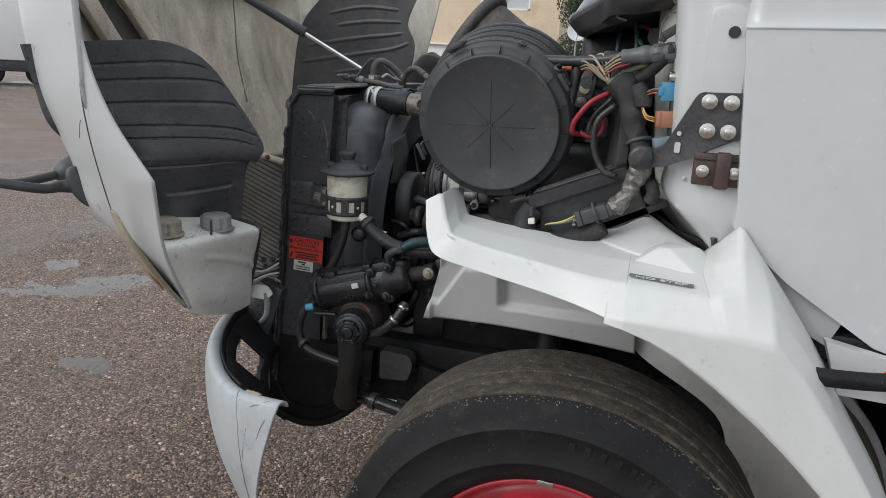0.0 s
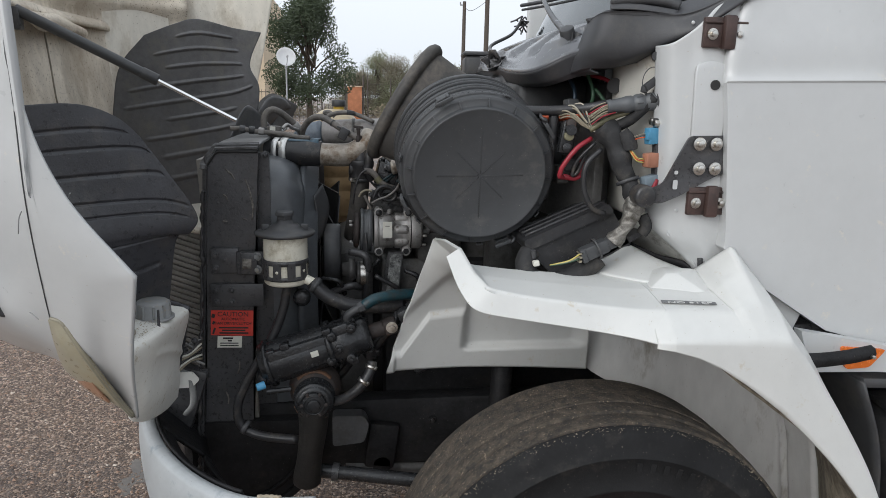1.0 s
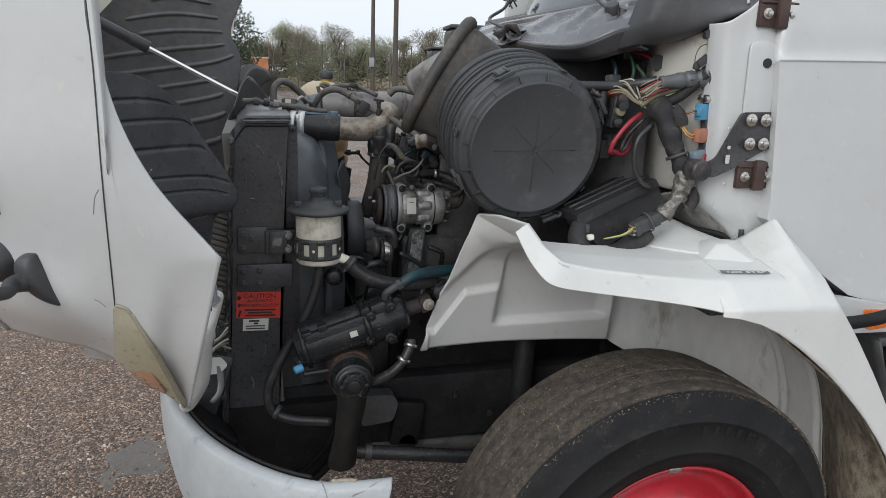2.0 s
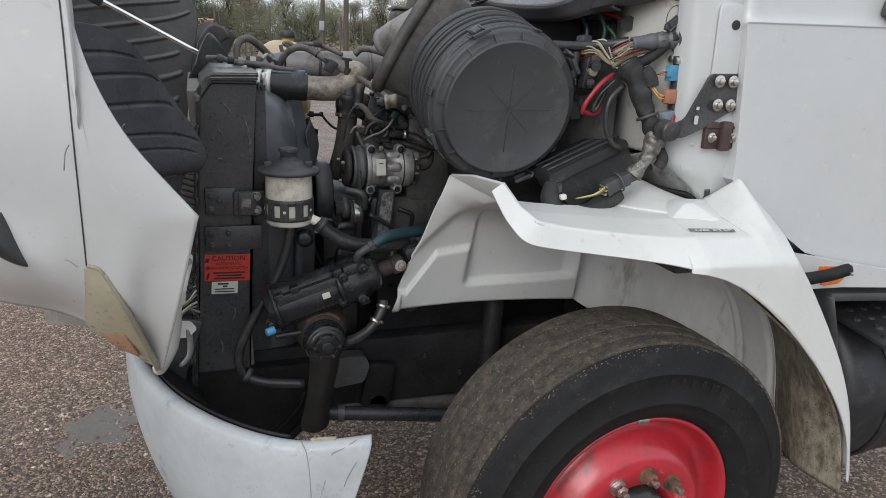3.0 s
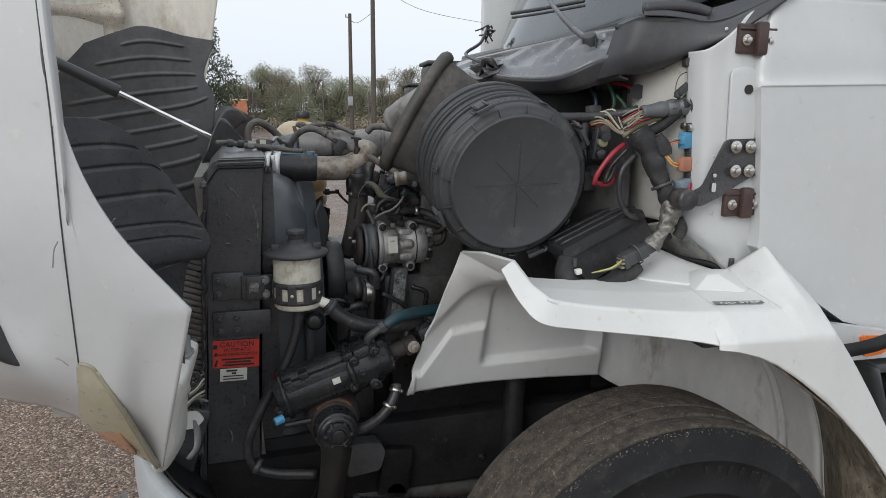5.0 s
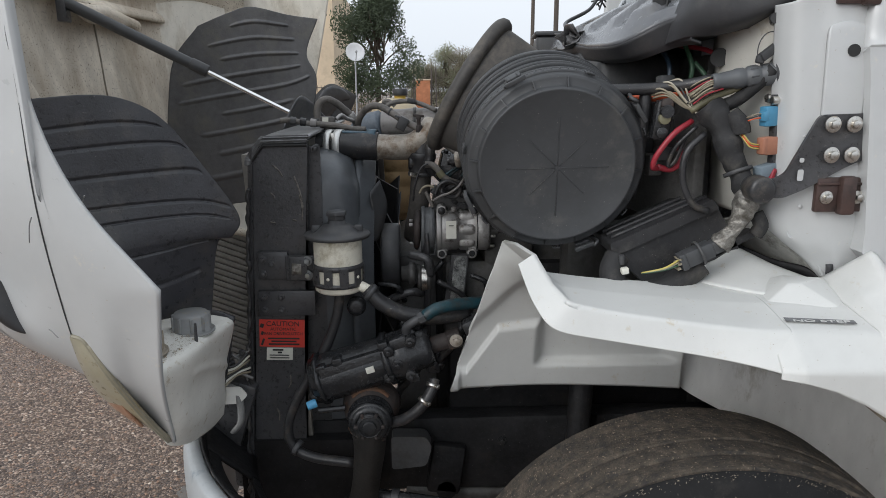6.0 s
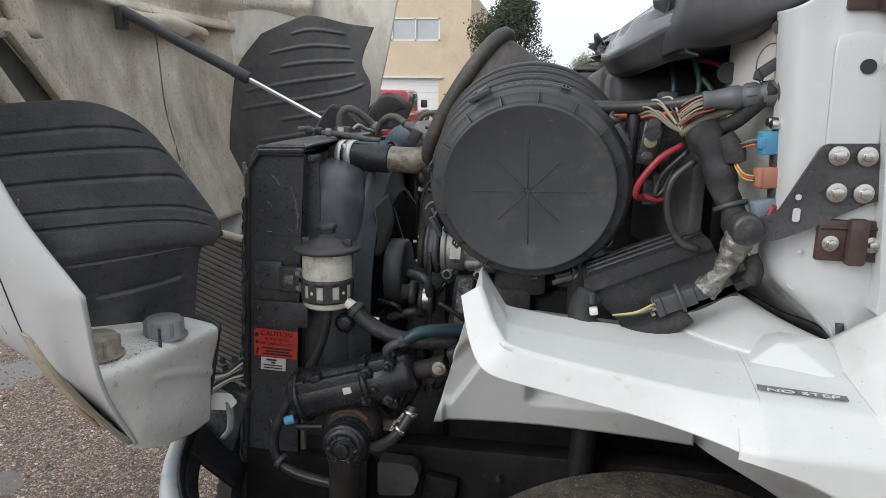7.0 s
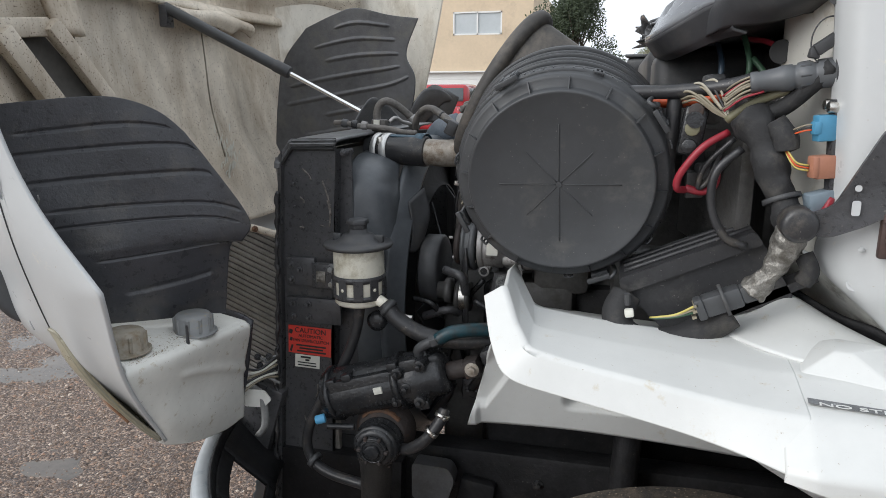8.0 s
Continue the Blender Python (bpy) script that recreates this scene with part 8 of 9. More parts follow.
    part("turbo_elbow", lathe((-0.400, 1.130, 1.668), (-0.300, 0.960, 1.755), [(0.044, -0.004), (0.051, -0.002), (0.054, 0.006), (0.054, 0.016), (0.049, 0.020), (0.054, 0.034), (0.056, 0.060), (0.056, 0.20), (0, 0.20)], 36), PIPE_GREY, e, "dull grey ribbed duct")
    part("tap_valve", join(cyl((-0.567, 0.95, 1.565), (-0.567, 0.95, 1.590), 0.013, 0.011, 6, 0.002), cyl((-0.568, 0.95, 1.590), (-0.569, 0.95, 1.614), 0.006, seg=10), box((-0.569, 0.95, 1.618), (0.034, 0.010, 0.008), (0, 6, 0), 0.003), box((-0.569, 0.95, 1.612), (0.014, 0.012, 0.012), (0, 0, 0), 0.003)), RUST_DARK, e, "rusty brass drain tap")
    # hoses and lines over the engine
    for name, pts, r_, mt in (
        ("heater_hose", [(-0.889, 1.12, 1.595), (-0.890, 1.12, 1.628), (-0.881, 1.12, 1.653), (-0.859, 1.12, 1.665), (-0.834, 1.13, 1.655), (-0.809, 1.14, 1.635), (-0.786, 1.15, 1.613)], 0.0115, HOSE_DUSTY),
        ("air_line", [(-0.985, 1.02, 1.604), (-0.947, 1.0, 1.605), (-0.914, 1.0, 1.597), (-0.881, 1.0, 1.595), (-0.813, 1.0, 1.589), (-0.770, 1.0, 1.580), (-0.729, 1.0, 1.577)], 0.0080, HOSE_DUSTY),
        ("heater_hose", [(-0.763, 1.10, 1.577), (-0.754, 1.08, 1.605), (-0.736, 1.06, 1.630), (-0.712, 1.04, 1.644), (-0.686, 1.02, 1.644), (-0.655, 1.0, 1.629), (-0.613, 0.98, 1.603), (-0.572, 0.96, 1.582), (-0.530, 0.94, 1.561), (-0.488, 0.92, 1.534), (-0.453, 0.90, 1.511), (-0.417, 0.90, 1.486), (-0.372, 0.92, 1.456)], 0.0105, HOSE_DUSTY),
        ("air_line", [(-0.686, 1.38, 1.626), (-0.666, 1.38, 1.645), (-0.624, 1.38, 1.653), (-0.584, 1.37, 1.651), (-0.544, 1.36, 1.638), (-0.505, 1.34, 1.621)], 0.0085, HOSE_DUSTY),
        ("air_line", [(-0.467, 1.30, 1.626), (-0.446, 1.30, 1.644), (-0.421, 1.28, 1.647), (-0.394, 1.25, 1.641), (-0.364, 1.20, 1.630)], 0.0120, HOSE_DUSTY),
        ("overflow_line", [(-0.709, 1.5, 1.644), (-0.703, 1.5, 1.623), (-0.688, 1.5, 1.615), (-0.679, 1.5, 1.637), (-0.696, 1.5, 1.649), (-0.675, 1.5, 1.652), (-0.654, 1.5, 1.633)], 0.0075, HOSE_DUSTY),
        ("engine_hose", [(-0.528, 0.93, 1.540), (-0.536, 0.92, 1.519), (-0.537, 0.92, 1.497), (-0.541, 0.92, 1.474), (-0.527, 0.93, 1.449)], 0.0155, HOSE),
        ("engine_hose", [(-0.552, 0.90, 1.479), (-0.534, 0.90, 1.478), (-0.516, 0.90, 1.465), (-0.501, 0.90, 1.445), (-0.478, 0.90, 1.430), (-0.441, 0.91, 1.418)], 0.0100, HOSE_DUSTY),
        ("looped_lead", [(-0.523, 0.88, 1.393), (-0.512, 0.88, 1.418), (-0.490, 0.88, 1.431), (-0.464, 0.88, 1.426), (-0.449, 0.88, 1.405), (-0.463, 0.88, 1.385), (-0.490, 0.88, 1.389), (-0.504, 0.885, 1.405), (-0.485, 0.90, 1.423), (-0.444, 0.90, 1.426)], 0.0060, HOSE),
        ("sensor_lead", [(-0.531, 0.86, 1.378), (-0.506, 0.86, 1.392), (-0.480, 0.86, 1.401), (-0.458, 0.86, 1.417), (-0.444, 0.86, 1.435), (-0.438, 0.86, 1.450)], 0.0034, PIPE_GREY),
        ("sensor_lead", [(-0.588, 0.90, 1.372), (-0.583, 0.89, 1.414), (-0.572, 0.89, 1.453), (-0.558, 0.89, 1.475), (-0.544, 0.89, 1.482)], 0.0032, HOSE),
        ("engine_hose", [(-0.446, 0.89, 1.391), (-0.417, 0.89, 1.394), (-0.385, 0.89, 1.392), (-0.353, 0.88, 1.382), (-0.326, 0.87, 1.366), (-0.300, 0.87, 1.354)], 0.0120, HOSE),
        ("engine_hose", [(-0.431, 0.91, 1.369), (-0.392, 0.91, 1.361), (-0.355, 0.90, 1.352), (-0.321, 0.90, 1.340), (-0.293, 0.90, 1.338)], 0.0110, HOSE),
        ("sensor_lead", [(-0.569, 0.88, 1.397), (-0.560, 0.88, 1.412), (-0.545, 0.88, 1.419), (-0.527, 0.88, 1.415)], 0.0035, W_TAN),
        ("sensor_lead", [(-0.551, 0.88, 1.401), (-0.541, 0.88, 1.379), (-0.530, 0.88, 1.356)], 0.0050, HOSE_DUSTY),
        ("drain_cock", [(-0.575, 1.73, 1.359), (-0.545, 1.73, 1.362), (-0.516, 1.73, 1.360), (-0.497, 1.73, 1.338), (-0.465, 1.73, 1.308), (-0.438, 1.73, 1.298)], 0.0055, HOSE),
    ):
        part(name, tube(pts, r_, 10 * len(pts), 12), mt, e)
    part("cock_body", join(box((-0.548, 1.728, 1.361), (0.050, 0.020, 0.014), (0, 0, 0), 0.003), cyl((-0.558, 1.728, 1.350), (-0.558, 1.728, 1.375), 0.010, seg=10), box((-0.516, 1.728, 1.363), (0.016, 0.018, 0.020), (0, 0, 0), 0.003)), GREASY, e)
    part("line_clip", join(box((-0.617, 0.968, 1.594), (0.030, 0.034, 0.040), (0, 28, 0), 0.004), box((-0.622, 0.966, 1.612), (0.036, 0.010, 0.006), (0, 20, 0), 0.001)), BLACKP, e, "black plastic hose clip")
    part("line_clip", box((-0.592, 1.36, 1.655), (0.030, 0.026, 0.016), (0, 10, 0), 0.003), BLACKP, e)
    part("hose_tie", lathe((-0.655, 1.0, 1.629), (-0.648, 0.997, 1.625), [(0.0106, 0), (0.0122, 0), (0.0122, 0.005), (0.0106, 0.005)], 16, True), BLACKP, e)
    part("pipe_cuff", cyl((-0.894, 1.12, 1.580), (-0.889, 1.12, 1.606), 0.0150, 0.0140, 16, 0.002), BLACKP, e)
    part("pipe_cuff", cyl((-0.790, 1.15, 1.618), (-0.776, 1.155, 1.598), 0.0150, 0.0140, 16, 0.002), ALU, e)
    for k in range(3):
        part("line_fitting", cyl((-0.955 + 0.030 * k, 1.0, 1.604 - 0.003 * k), (-0.937 + 0.030 * k, 1.0, 1.602 - 0.003 * k), 0.0135, 0.0125, 6, 0.002), (BLACKP, GREASY, PIPE_GREY)[k], e)
    part("check_valve", join(box((-0.846, 1.02, 1.597), (0.046, 0.034, 0.036), (0, 2, 0), 0.007), cyl((-0.846, 1.02, 1.575), (-0.846, 1.02, 1.585), 0.013, seg=12)), PIPE_DULL, e, "grey check valve with a white tag")
    part("valve_tag", box((-0.850, 1.0020, 1.602), (0.018, 0.0020, 0.022), (0, 2, 0), 0), STICKER_WHITE, e)
    part("valve_line", tube([(-0.820, 1.03, 1.606), (-0.805, 1.04, 1.618), (-0.79, 1.06, 1.606), (-0.775, 1.08, 1.60), (-0.77, 1.10, 1.585)], 0.006, 20, 8), ALU, e)
    # pressure sender, lead plug and hose clip
    part("sensor", join(lathe((-0.462, 0.880, 1.494), (-0.420, 0.868, 1.501), [(0, 0), (0.022, 0), (0.0235, 0.003), (0.0235, 0.012), (0.021, 0.014), (0.021, 0.030), (0.0225, 0.032), (0.0225, 0.040), (0, 0.042)], 28)), PIPEM, e, "dusty tan pressure sender")
    part("sensor_nut", join(cyl((-0.478, 0.884, 1.491), (-0.461, 0.880, 1.494), 0.0190, 0.0190, 6, 0.002), cyl((-0.486, 0.886, 1.490), (-0.476, 0.884, 1.491), 0.012, seg=12)), GREASY, e)
    part("lead_plug", join(box((-0.437, 0.858, 1.456), (0.017, 0.020, 0.024), (0, 35, 0), 0.003), box((-0.426, 0.856, 1.457), (0.012, 0.012, 0.012), (0, 10, 0), 0.002)), TEAL, e, "dark teal lead plug")
    part("lead_tape", cyl((-0.512, 0.900, 1.458), (-0.500, 0.900, 1.443), 0.0112, 0.0112, 14), W_OLIVE, e)
    part("hose_clip", lathe((-0.396, 0.890, 1.3930), (-0.376, 0.889, 1.3905), [(0.0120, 0), (0.0142, 0), (0.0142, 0.014), (0.0120, 0.014)], 20, True), CHROME, e)
    part("valve_block", join(box((-0.440, 0.990, 1.452), (0.140, 0.130, 0.085), (0, 14, 0), 0.006), bolt((-0.488, 0.945, 1.506), (0, -0.4, 1), 0.012), box((-0.40, 0.985, 1.395), (0.20, 0.12, 0.05), (0, 6, 0), 0.010)), GREASY, e, "black cast valve block")
    part("manifold_block", box((-0.42, 1.00, 1.34), (0.22, 0.12, 0.10), (0, 8, 0), 0.02), DARK, e)
    part("manifold_block", box((-0.30, 0.96, 1.30), (0.16, 0.12, 0.30), (0, 0, 0), 0.03), DARK, e)
    part("manifold_block", box((-0.38, 0.98, 1.06), (0.24, 0.16, 0.26), (0, 0, 0), 0.03), DARK, e)
    rng = random.Random(21)
    for k in range(7):
        p = (rng.uniform(-0.42, -0.25), rng.uniform(0.89, 0.95), rng.uniform(1.36, 1.48))
        part("engine_fitting", join(cyl(p, (p[0] + rng.uniform(-0.03, 0.03), p[1] - 0.035, p[2] + rng.uniform(-0.03, 0.03)), rng.uniform(0.008, 0.018), seg=12, bevel=0.002)), (DARK, GREASY, STEELB)[k % 3], e)
    # Added dark box closes the view through beneath the engine.
    part("front_filler", box((-0.56, 1.27, 0.80), (0.18, 0.62, 0.80), (0, 0, 0), 0.04), DARK, e)
    # tangle of leads and small lines over the compressor
    for k in range(12):
        p = Vector((rng.uniform(-0.54, -0.30), rng.uniform(0.90, 0.97), rng.uniform(1.36, 1.46)))
        pts = [tuple(p)]
        for _ in range(3):
            p = p + Vector((rng.uniform(-0.07, 0.07), rng.uniform(-0.02, 0.02), rng.uniform(-0.06, 0.05)))
            pts.append(tuple(p))
        part("small_lead", tube(pts, rng.choice((0.003, 0.004, 0.005, 0.007)), 18, 6), (HOSE, HOSE, TAPE, TEAL, GREYP, HOSE)[k % 6], e)
    for k in range(5):
        p = (rng.uniform(-0.54, -0.30), rng.uniform(0.89, 0.94), rng.uniform(1.35, 1.45))
        part("lead_plug", box(p, (rng.uniform(0.015, 0.035), 0.02, rng.uniform(0.012, 0.028)), (0, rng.uniform(-60, 60), rng.uniform(-30, 30)), 0.003), (BLACKP, GREYP, BLACKP)[k % 3], e)
    # clutter lower down, beside the steering gear
    for k in range(16):
        p = Vector((rng.uniform(-0.62, -0.36), rng.uniform(0.76, 0.86), rng.uniform(0.80, 1.22)))
        q = p + Vector((rng.uniform(-0.12, 0.12), rng.uniform(-0.02, 0.04), rng.uniform(-0.14, 0.10)))
        part("lower_line", tube([tuple(p), tuple((p + q) / 2 + Vector((0.02, -0.02, 0.02))), tuple(q)], rng.choice((0.005, 0.008, 0.012)), 14, 8), (GREASY, HOSE, STEELB)[k % 3], e)
    for k in range(10):
        p = (rng.uniform(-0.66, -0.30), rng.uniform(0.78, 0.88), rng.uniform(0.62, 1.05))
        part("lower_fitting", join(box(p, (rng.uniform(0.03, 0.09), 0.04, rng.uniform(0.03, 0.08)), (0, rng.uniform(-30, 30), 0), 0.008), bolt((p[0], p[1] - 0.021, p[2]), (0, -1, 0), 0.010)), (STEELB, GREASY, DARK)[k % 3], e)
    # surge tank on the far side
    TX, TY = -0.662, 1.82
    rib = [(0, 0), (0.06, 0.004), (0.095, 0.018), (0.110, 0.045)]
    for h0, h1 in ((0.06, 0.15), (0.156, 0.212), (0.218, 0.296), (0.302, 0.396)):
        rib += [(0.108, h0), (0.113, h0 + 0.012), (0.1145, (h0 + h1) / 2), (0.113, h1 - 0.012), (0.108, h1)]
    rib += [(0.106, 0.41), (0, 0.41)]
    part("surge_tank", lathe((TX, TY, 1.148), (TX, TY, 2), rib, 48), AMBER, e, "amber plastic coolant surge tank")
    part("tank_shoulder", lathe((TX, TY, 1.548), (TX, TY, 2), [(0.098, 0), (0.106, 0.010), (0.106, 0.040), (0.098, 0.066), (0.080, 0.088), (0.055, 0.104), (0.034, 0.110), (0, 0.110)], 40), TANKAMBER, e, "pale translucent shoulder of the tank")
    part("filler_neck", cyl((TX + 0.02, TY, 1.650), (TX + 0.02, TY, 1.672), 0.024, seg=24), YELLOW, e, "yellow filler neck with a black cap")
    part("filler_cap", lathe((TX + 0.02, TY, 1.669), (TX + 0.02, TY, 2), [(0, 0), (0.029, 0), (0.031, 0.003), (0.031, 0.026), (0.027, 0.029), (0, 0.029)], 28), BLACKP, e)
    part("coolant_hose", tube([(-0.64, 1.81, 1.16), (-0.635, 1.78, 1.10), (-0.64, 1.7, 1.04), (-0.65, 1.6, 0.96)], 0.017, 16, 10), TEAL, e)
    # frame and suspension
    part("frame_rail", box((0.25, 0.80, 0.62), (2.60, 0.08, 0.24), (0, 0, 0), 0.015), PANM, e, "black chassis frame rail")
    for k in range(9):
        part("rail_bolt", bolt((-0.72 + 0.13 * k, 0.760, 0.66 if k % 2 else 0.58), (0, -1, 0), 0.012), GREASY, e)
    part("spring_hanger", join(box((-0.50, 0.745, 0.585), (0.10, 0.04, 0.16), (0, 8, 0), 0.012), cyl((-0.50, 0.725, 0.52), (-0.50, 0.80, 0.52), 0.032, seg=20, bevel=0.004)), PANM, e, "greasy spring hanger bolted to the rail")
    part("axle_clamp", join(box((0.0, 0.745, 0.53), (0.13, 0.05, 0.05), (0, 0, 0), 0.01), cyl((-0.05, 0.735, 0.40), (-0.05, 0.735, 0.60), 0.010, seg=12), cyl((0.05, 0.735, 0.40), (0.05, 0.735, 0.60), 0.010, seg=12)), GREASY, e)
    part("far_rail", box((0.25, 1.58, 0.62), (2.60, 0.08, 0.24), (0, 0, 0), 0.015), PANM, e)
    part("front_crossmember", box((-0.85, YC, 0.52), (0.12, 0.80, 0.16), (0, 0, 0), 0.02), STEELB, e)
    part("leaf_spring", sheet([[(-0.62, 0.76, 0.515), (-0.30, 0.76, 0.49), (0.05, 0.76, 0.47), (0.50, 0.76, 0.50)], [(-0.62, 0.84, 0.515), (-0.30, 0.84, 0.49), (0.05, 0.84, 0.47), (0.50, 0.84, 0.50)]], 24, 4, 0.045), DARK, e)
    part("shock_absorber", cyl((-0.125, 0.70, 0.50), (-0.105, 0.72, 0.90), 0.034, seg=24, bevel=0.006), PANM, e, "black shock absorber")
    part("axle_beam", box((0.0, YC, 0.44), (0.10, 1.80, 0.10), (0, 0, 0), 0.02), DARK, e)
    part("gear_cover", plate([(-0.660, 0.680, 0.725), (-0.560, 0.680, 0.722), (-0.543, 0.680, 0.690), (-0.560, 0.680, 0.630), (-0.660, 0.680, 0.620)], (0, -1, 0), 0.05, 0.004, rounded=0.014), COVERM, e, "dull grey bracket cover")
    # Added near-black boxes fill the bay, standing in for its deep shade.
    part("dark_filler", box((-0.28, 0.86, 0.80), (0.42, 0.06, 0.36), (0, 0, 0), 0.03), PANM, e)
    part("bay_filler", box((-0.05, 0.97, 0.86), (0.95, 0.06, 0.62), (0, 0, 0), 0.03), PANM, e)
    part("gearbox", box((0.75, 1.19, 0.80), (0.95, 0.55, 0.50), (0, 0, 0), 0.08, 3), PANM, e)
    part("oil_pan", box((-0.02, 1.20, 0.72), (0.62, 0.36, 0.24), (0, 0, 0), 0.05, 3), DARK, e)
    # relay cluster between air cleaner and firewall
    part("relay_panel", box((0.02, 0.56, 1.53), (0.03, 0.34, 0.30), (0, 0, 12), 0.008), DARK, e)
    for k in range(10):
        p = (rng.uniform(-0.045, 0.0), rng.uniform(0.40, 0.56), rng.uniform(1.52, 1.72))
        part("relay", box(p, (0.035, 0.03, rng.uniform(0.03, 0.06)), (rng.uniform(-8, 8), 0, 12), 0.005), (BLACKP, DARK, GREYP)[k % 3], e)
    part("junction_stud", join(box((-0.045, 0.375, 1.625), (0.040, 0.030, 0.085), (0, 8, 0), 0.008), cyl((-0.045, 0.355, 1.645), (-0.045, 0.34, 1.645), 0.014, seg=12)), GREASY, e, "corroded battery junction block")
    for k in range(3):
        part("junction_cap", cyl((-0.050 + 0.004 * k, 0.362, 1.600 + 0.03 * k), (-0.052 + 0.004 * k, 0.345, 1.600 + 0.03 * k), 0.013, seg=10, bevel=0.003), (GREASY, W_OLIVE, RUST_DARK)[k], e)
    part("conduit", tube([(-0.16, 0.40, 1.690), (-0.08, 0.385, 1.692), (0.0, 0.36, 1.70), (0.04, 0.335, 1.71)], 0.0125, 20, 10), HOSE, e, "black corrugated conduit")
    part("conduit", tube([(-0.075, 0.40, 1.685), (-0.078, 0.40, 1.62), (-0.082, 0.41, 1.54), (-0.09, 0.42, 1.46)], 0.0135, 20, 10), HOSE, e)
    part("orange_tube", tube([(-0.12, 0.44, 1.672), (-0.06, 0.43, 1.672), (-0.01, 0.42, 1.678), (0.03, 0.40, 1.70)], 0.009, 16, 8), W_ORANGE, e)
    for pts, mt in (
        ([(0.005, 0.50, 1.68), (0.010, 0.50, 1.74), (0.005, 0.56, 1.79)], W_BLUE), ([(0.050, 0.49, 1.69), (0.055, 0.48, 1.74), (0.045, 0.52, 1.80)], W_GREEN), ([(0.080, 0.47, 1.69), (0.078, 0.46, 1.72), (0.060, 0.48, 1.75)], W_GREEN),
        ([(0.110, 0.47, 1.70), (0.108, 0.45, 1.745), (0.085, 0.47, 1.775), (0.05, 0.55, 1.79)], W_RED),
    ):
        part("coloured_lead", tube(pts, 0.0055, 14, 8), mt, e)
    return e

PULLEYM = mat("worn_pulley_steel", (0.095, 0.10, 0.105), 0.4, var=0.2, scale=20, dirt=(0.05, 0.047, 0.045), damt=0.3, dscale=20)
COVERM = mat("dull_grey_cover", (0.08, 0.08, 0.082), 0.5, var=0.2, scale=14, bump=0.2, bscale=120, dirt=(0.06, 0.055, 0.05), damt=0.4, dscale=16)
ZINC = mat("bright_zinc_band", (0.72, 0.72, 0.70), 0.4, metal=0.5, var=0.1, scale=30)
TANKAMBER = mat("pale_amber_plastic", (0.52, 0.43, 0.29), 0.4, var=0.1, scale=8)
HOSE_DUSTY = mat("dusty_hose_rubber", (0.15, 0.138, 0.126), 0.6, var=0.25, scale=14, bump=0.15, bscale=200, dirt=(0.05, 0.048, 0.046), damt=0.4, dscale=18)
PIPE_DULL = mat("grimy_grey_pipe", (0.085, 0.078, 0.072), 0.6, var=0.3, scale=14, bump=0.2, bscale=120, dirt=(0.05, 0.045, 0.04), damt=0.5, dscale=18)
PIPE_GREY = mat("grey_silicone_pipe", (0.25, 0.238, 0.23), 0.5, var=0.15, scale=10, dirt=(0.11, 0.095, 0.08), damt=0.4, dscale=14)
BLUEG = mat("blue_grey_silicone", (0.13, 0.155, 0.185), 0.5, var=0.2, scale=12)
bay()

# ---- fuel tank and step behind the wheel ----
TANKB = mat("dull_black_tank", (0.022, 0.022, 0.024), 0.45, var=0.3, scale=6, bump=0.2, bscale=90, dirt=(0.05, 0.047, 0.042), damt=0.3, dscale=10, speck=(0.12, 0.115, 0.105), samt=0.25, spec=0.35)

def tank_step():
    t = part("fuel_tank", lathe((0.86, 0.42, 0.62), (1.9, 0.42, 0.62), [(0, 0), (0.26, 0.0), (0.30, 0.02), (0.315, 0.05), (0.315, 1.1), (0, 1.1)], 48), TANKB, truck, "black cylindrical fuel tank with a tread step")
    part("tank_strap", lathe((1.02, 0.42, 0.62), (1.9, 0.42, 0.62), [(0.316, 0), (0.322, 0), (0.322, 0.05), (0.316, 0.05)], 48, True), TANKB, t)
    part("step_plate", box((1.16, 0.17, 0.905), (0.62, 0.24, 0.014), (8, 0, 0), 0.003), TANKB, t, "dimpled black tread plate")
    for i in range(9):
        for j in range(4):
            part("tread_dimple", lathe((0.90 + 0.06 * i + 0.03 * (j % 2), 0.08 + 0.055 * j, 0.898 + 0.0075 * j), (0.90 + 0.06 * i + 0.03 * (j % 2), 0.07 + 0.055 * j, 1.6), [(0.017, 0), (0.012, 0.007), (0.008, 0.008), (0.006, 0.004), (0, 0.004)], 10), TANKB, t)
    part("step_rail", box((1.14, 0.30, 0.955), (0.70, 0.03, 0.035), (0, 0, 0), 0.006), TANKB, t)
    part("step_strut", cyl((1.10, 0.08, 0.88), (1.02, 0.14, 0.66), 0.016, seg=12), TANKB, t)
    part("valance", box((1.05, 0.28, 1.00), (0.70, 0.30, 0.03), (0, 4, 0), 0.01), BLACKP, t)
    part("rear_shield", sheet([[(0.70, 0.12, 1.03), (0.80, 0.14, 0.80), (0.86, 0.16, 0.40)], [(0.72, 0.55, 1.03), (0.80, 0.55, 0.80), (0.86, 0.55, 0.40)]], 10, 14, 0.008), BLACKP, t)
    return t

tank_step()

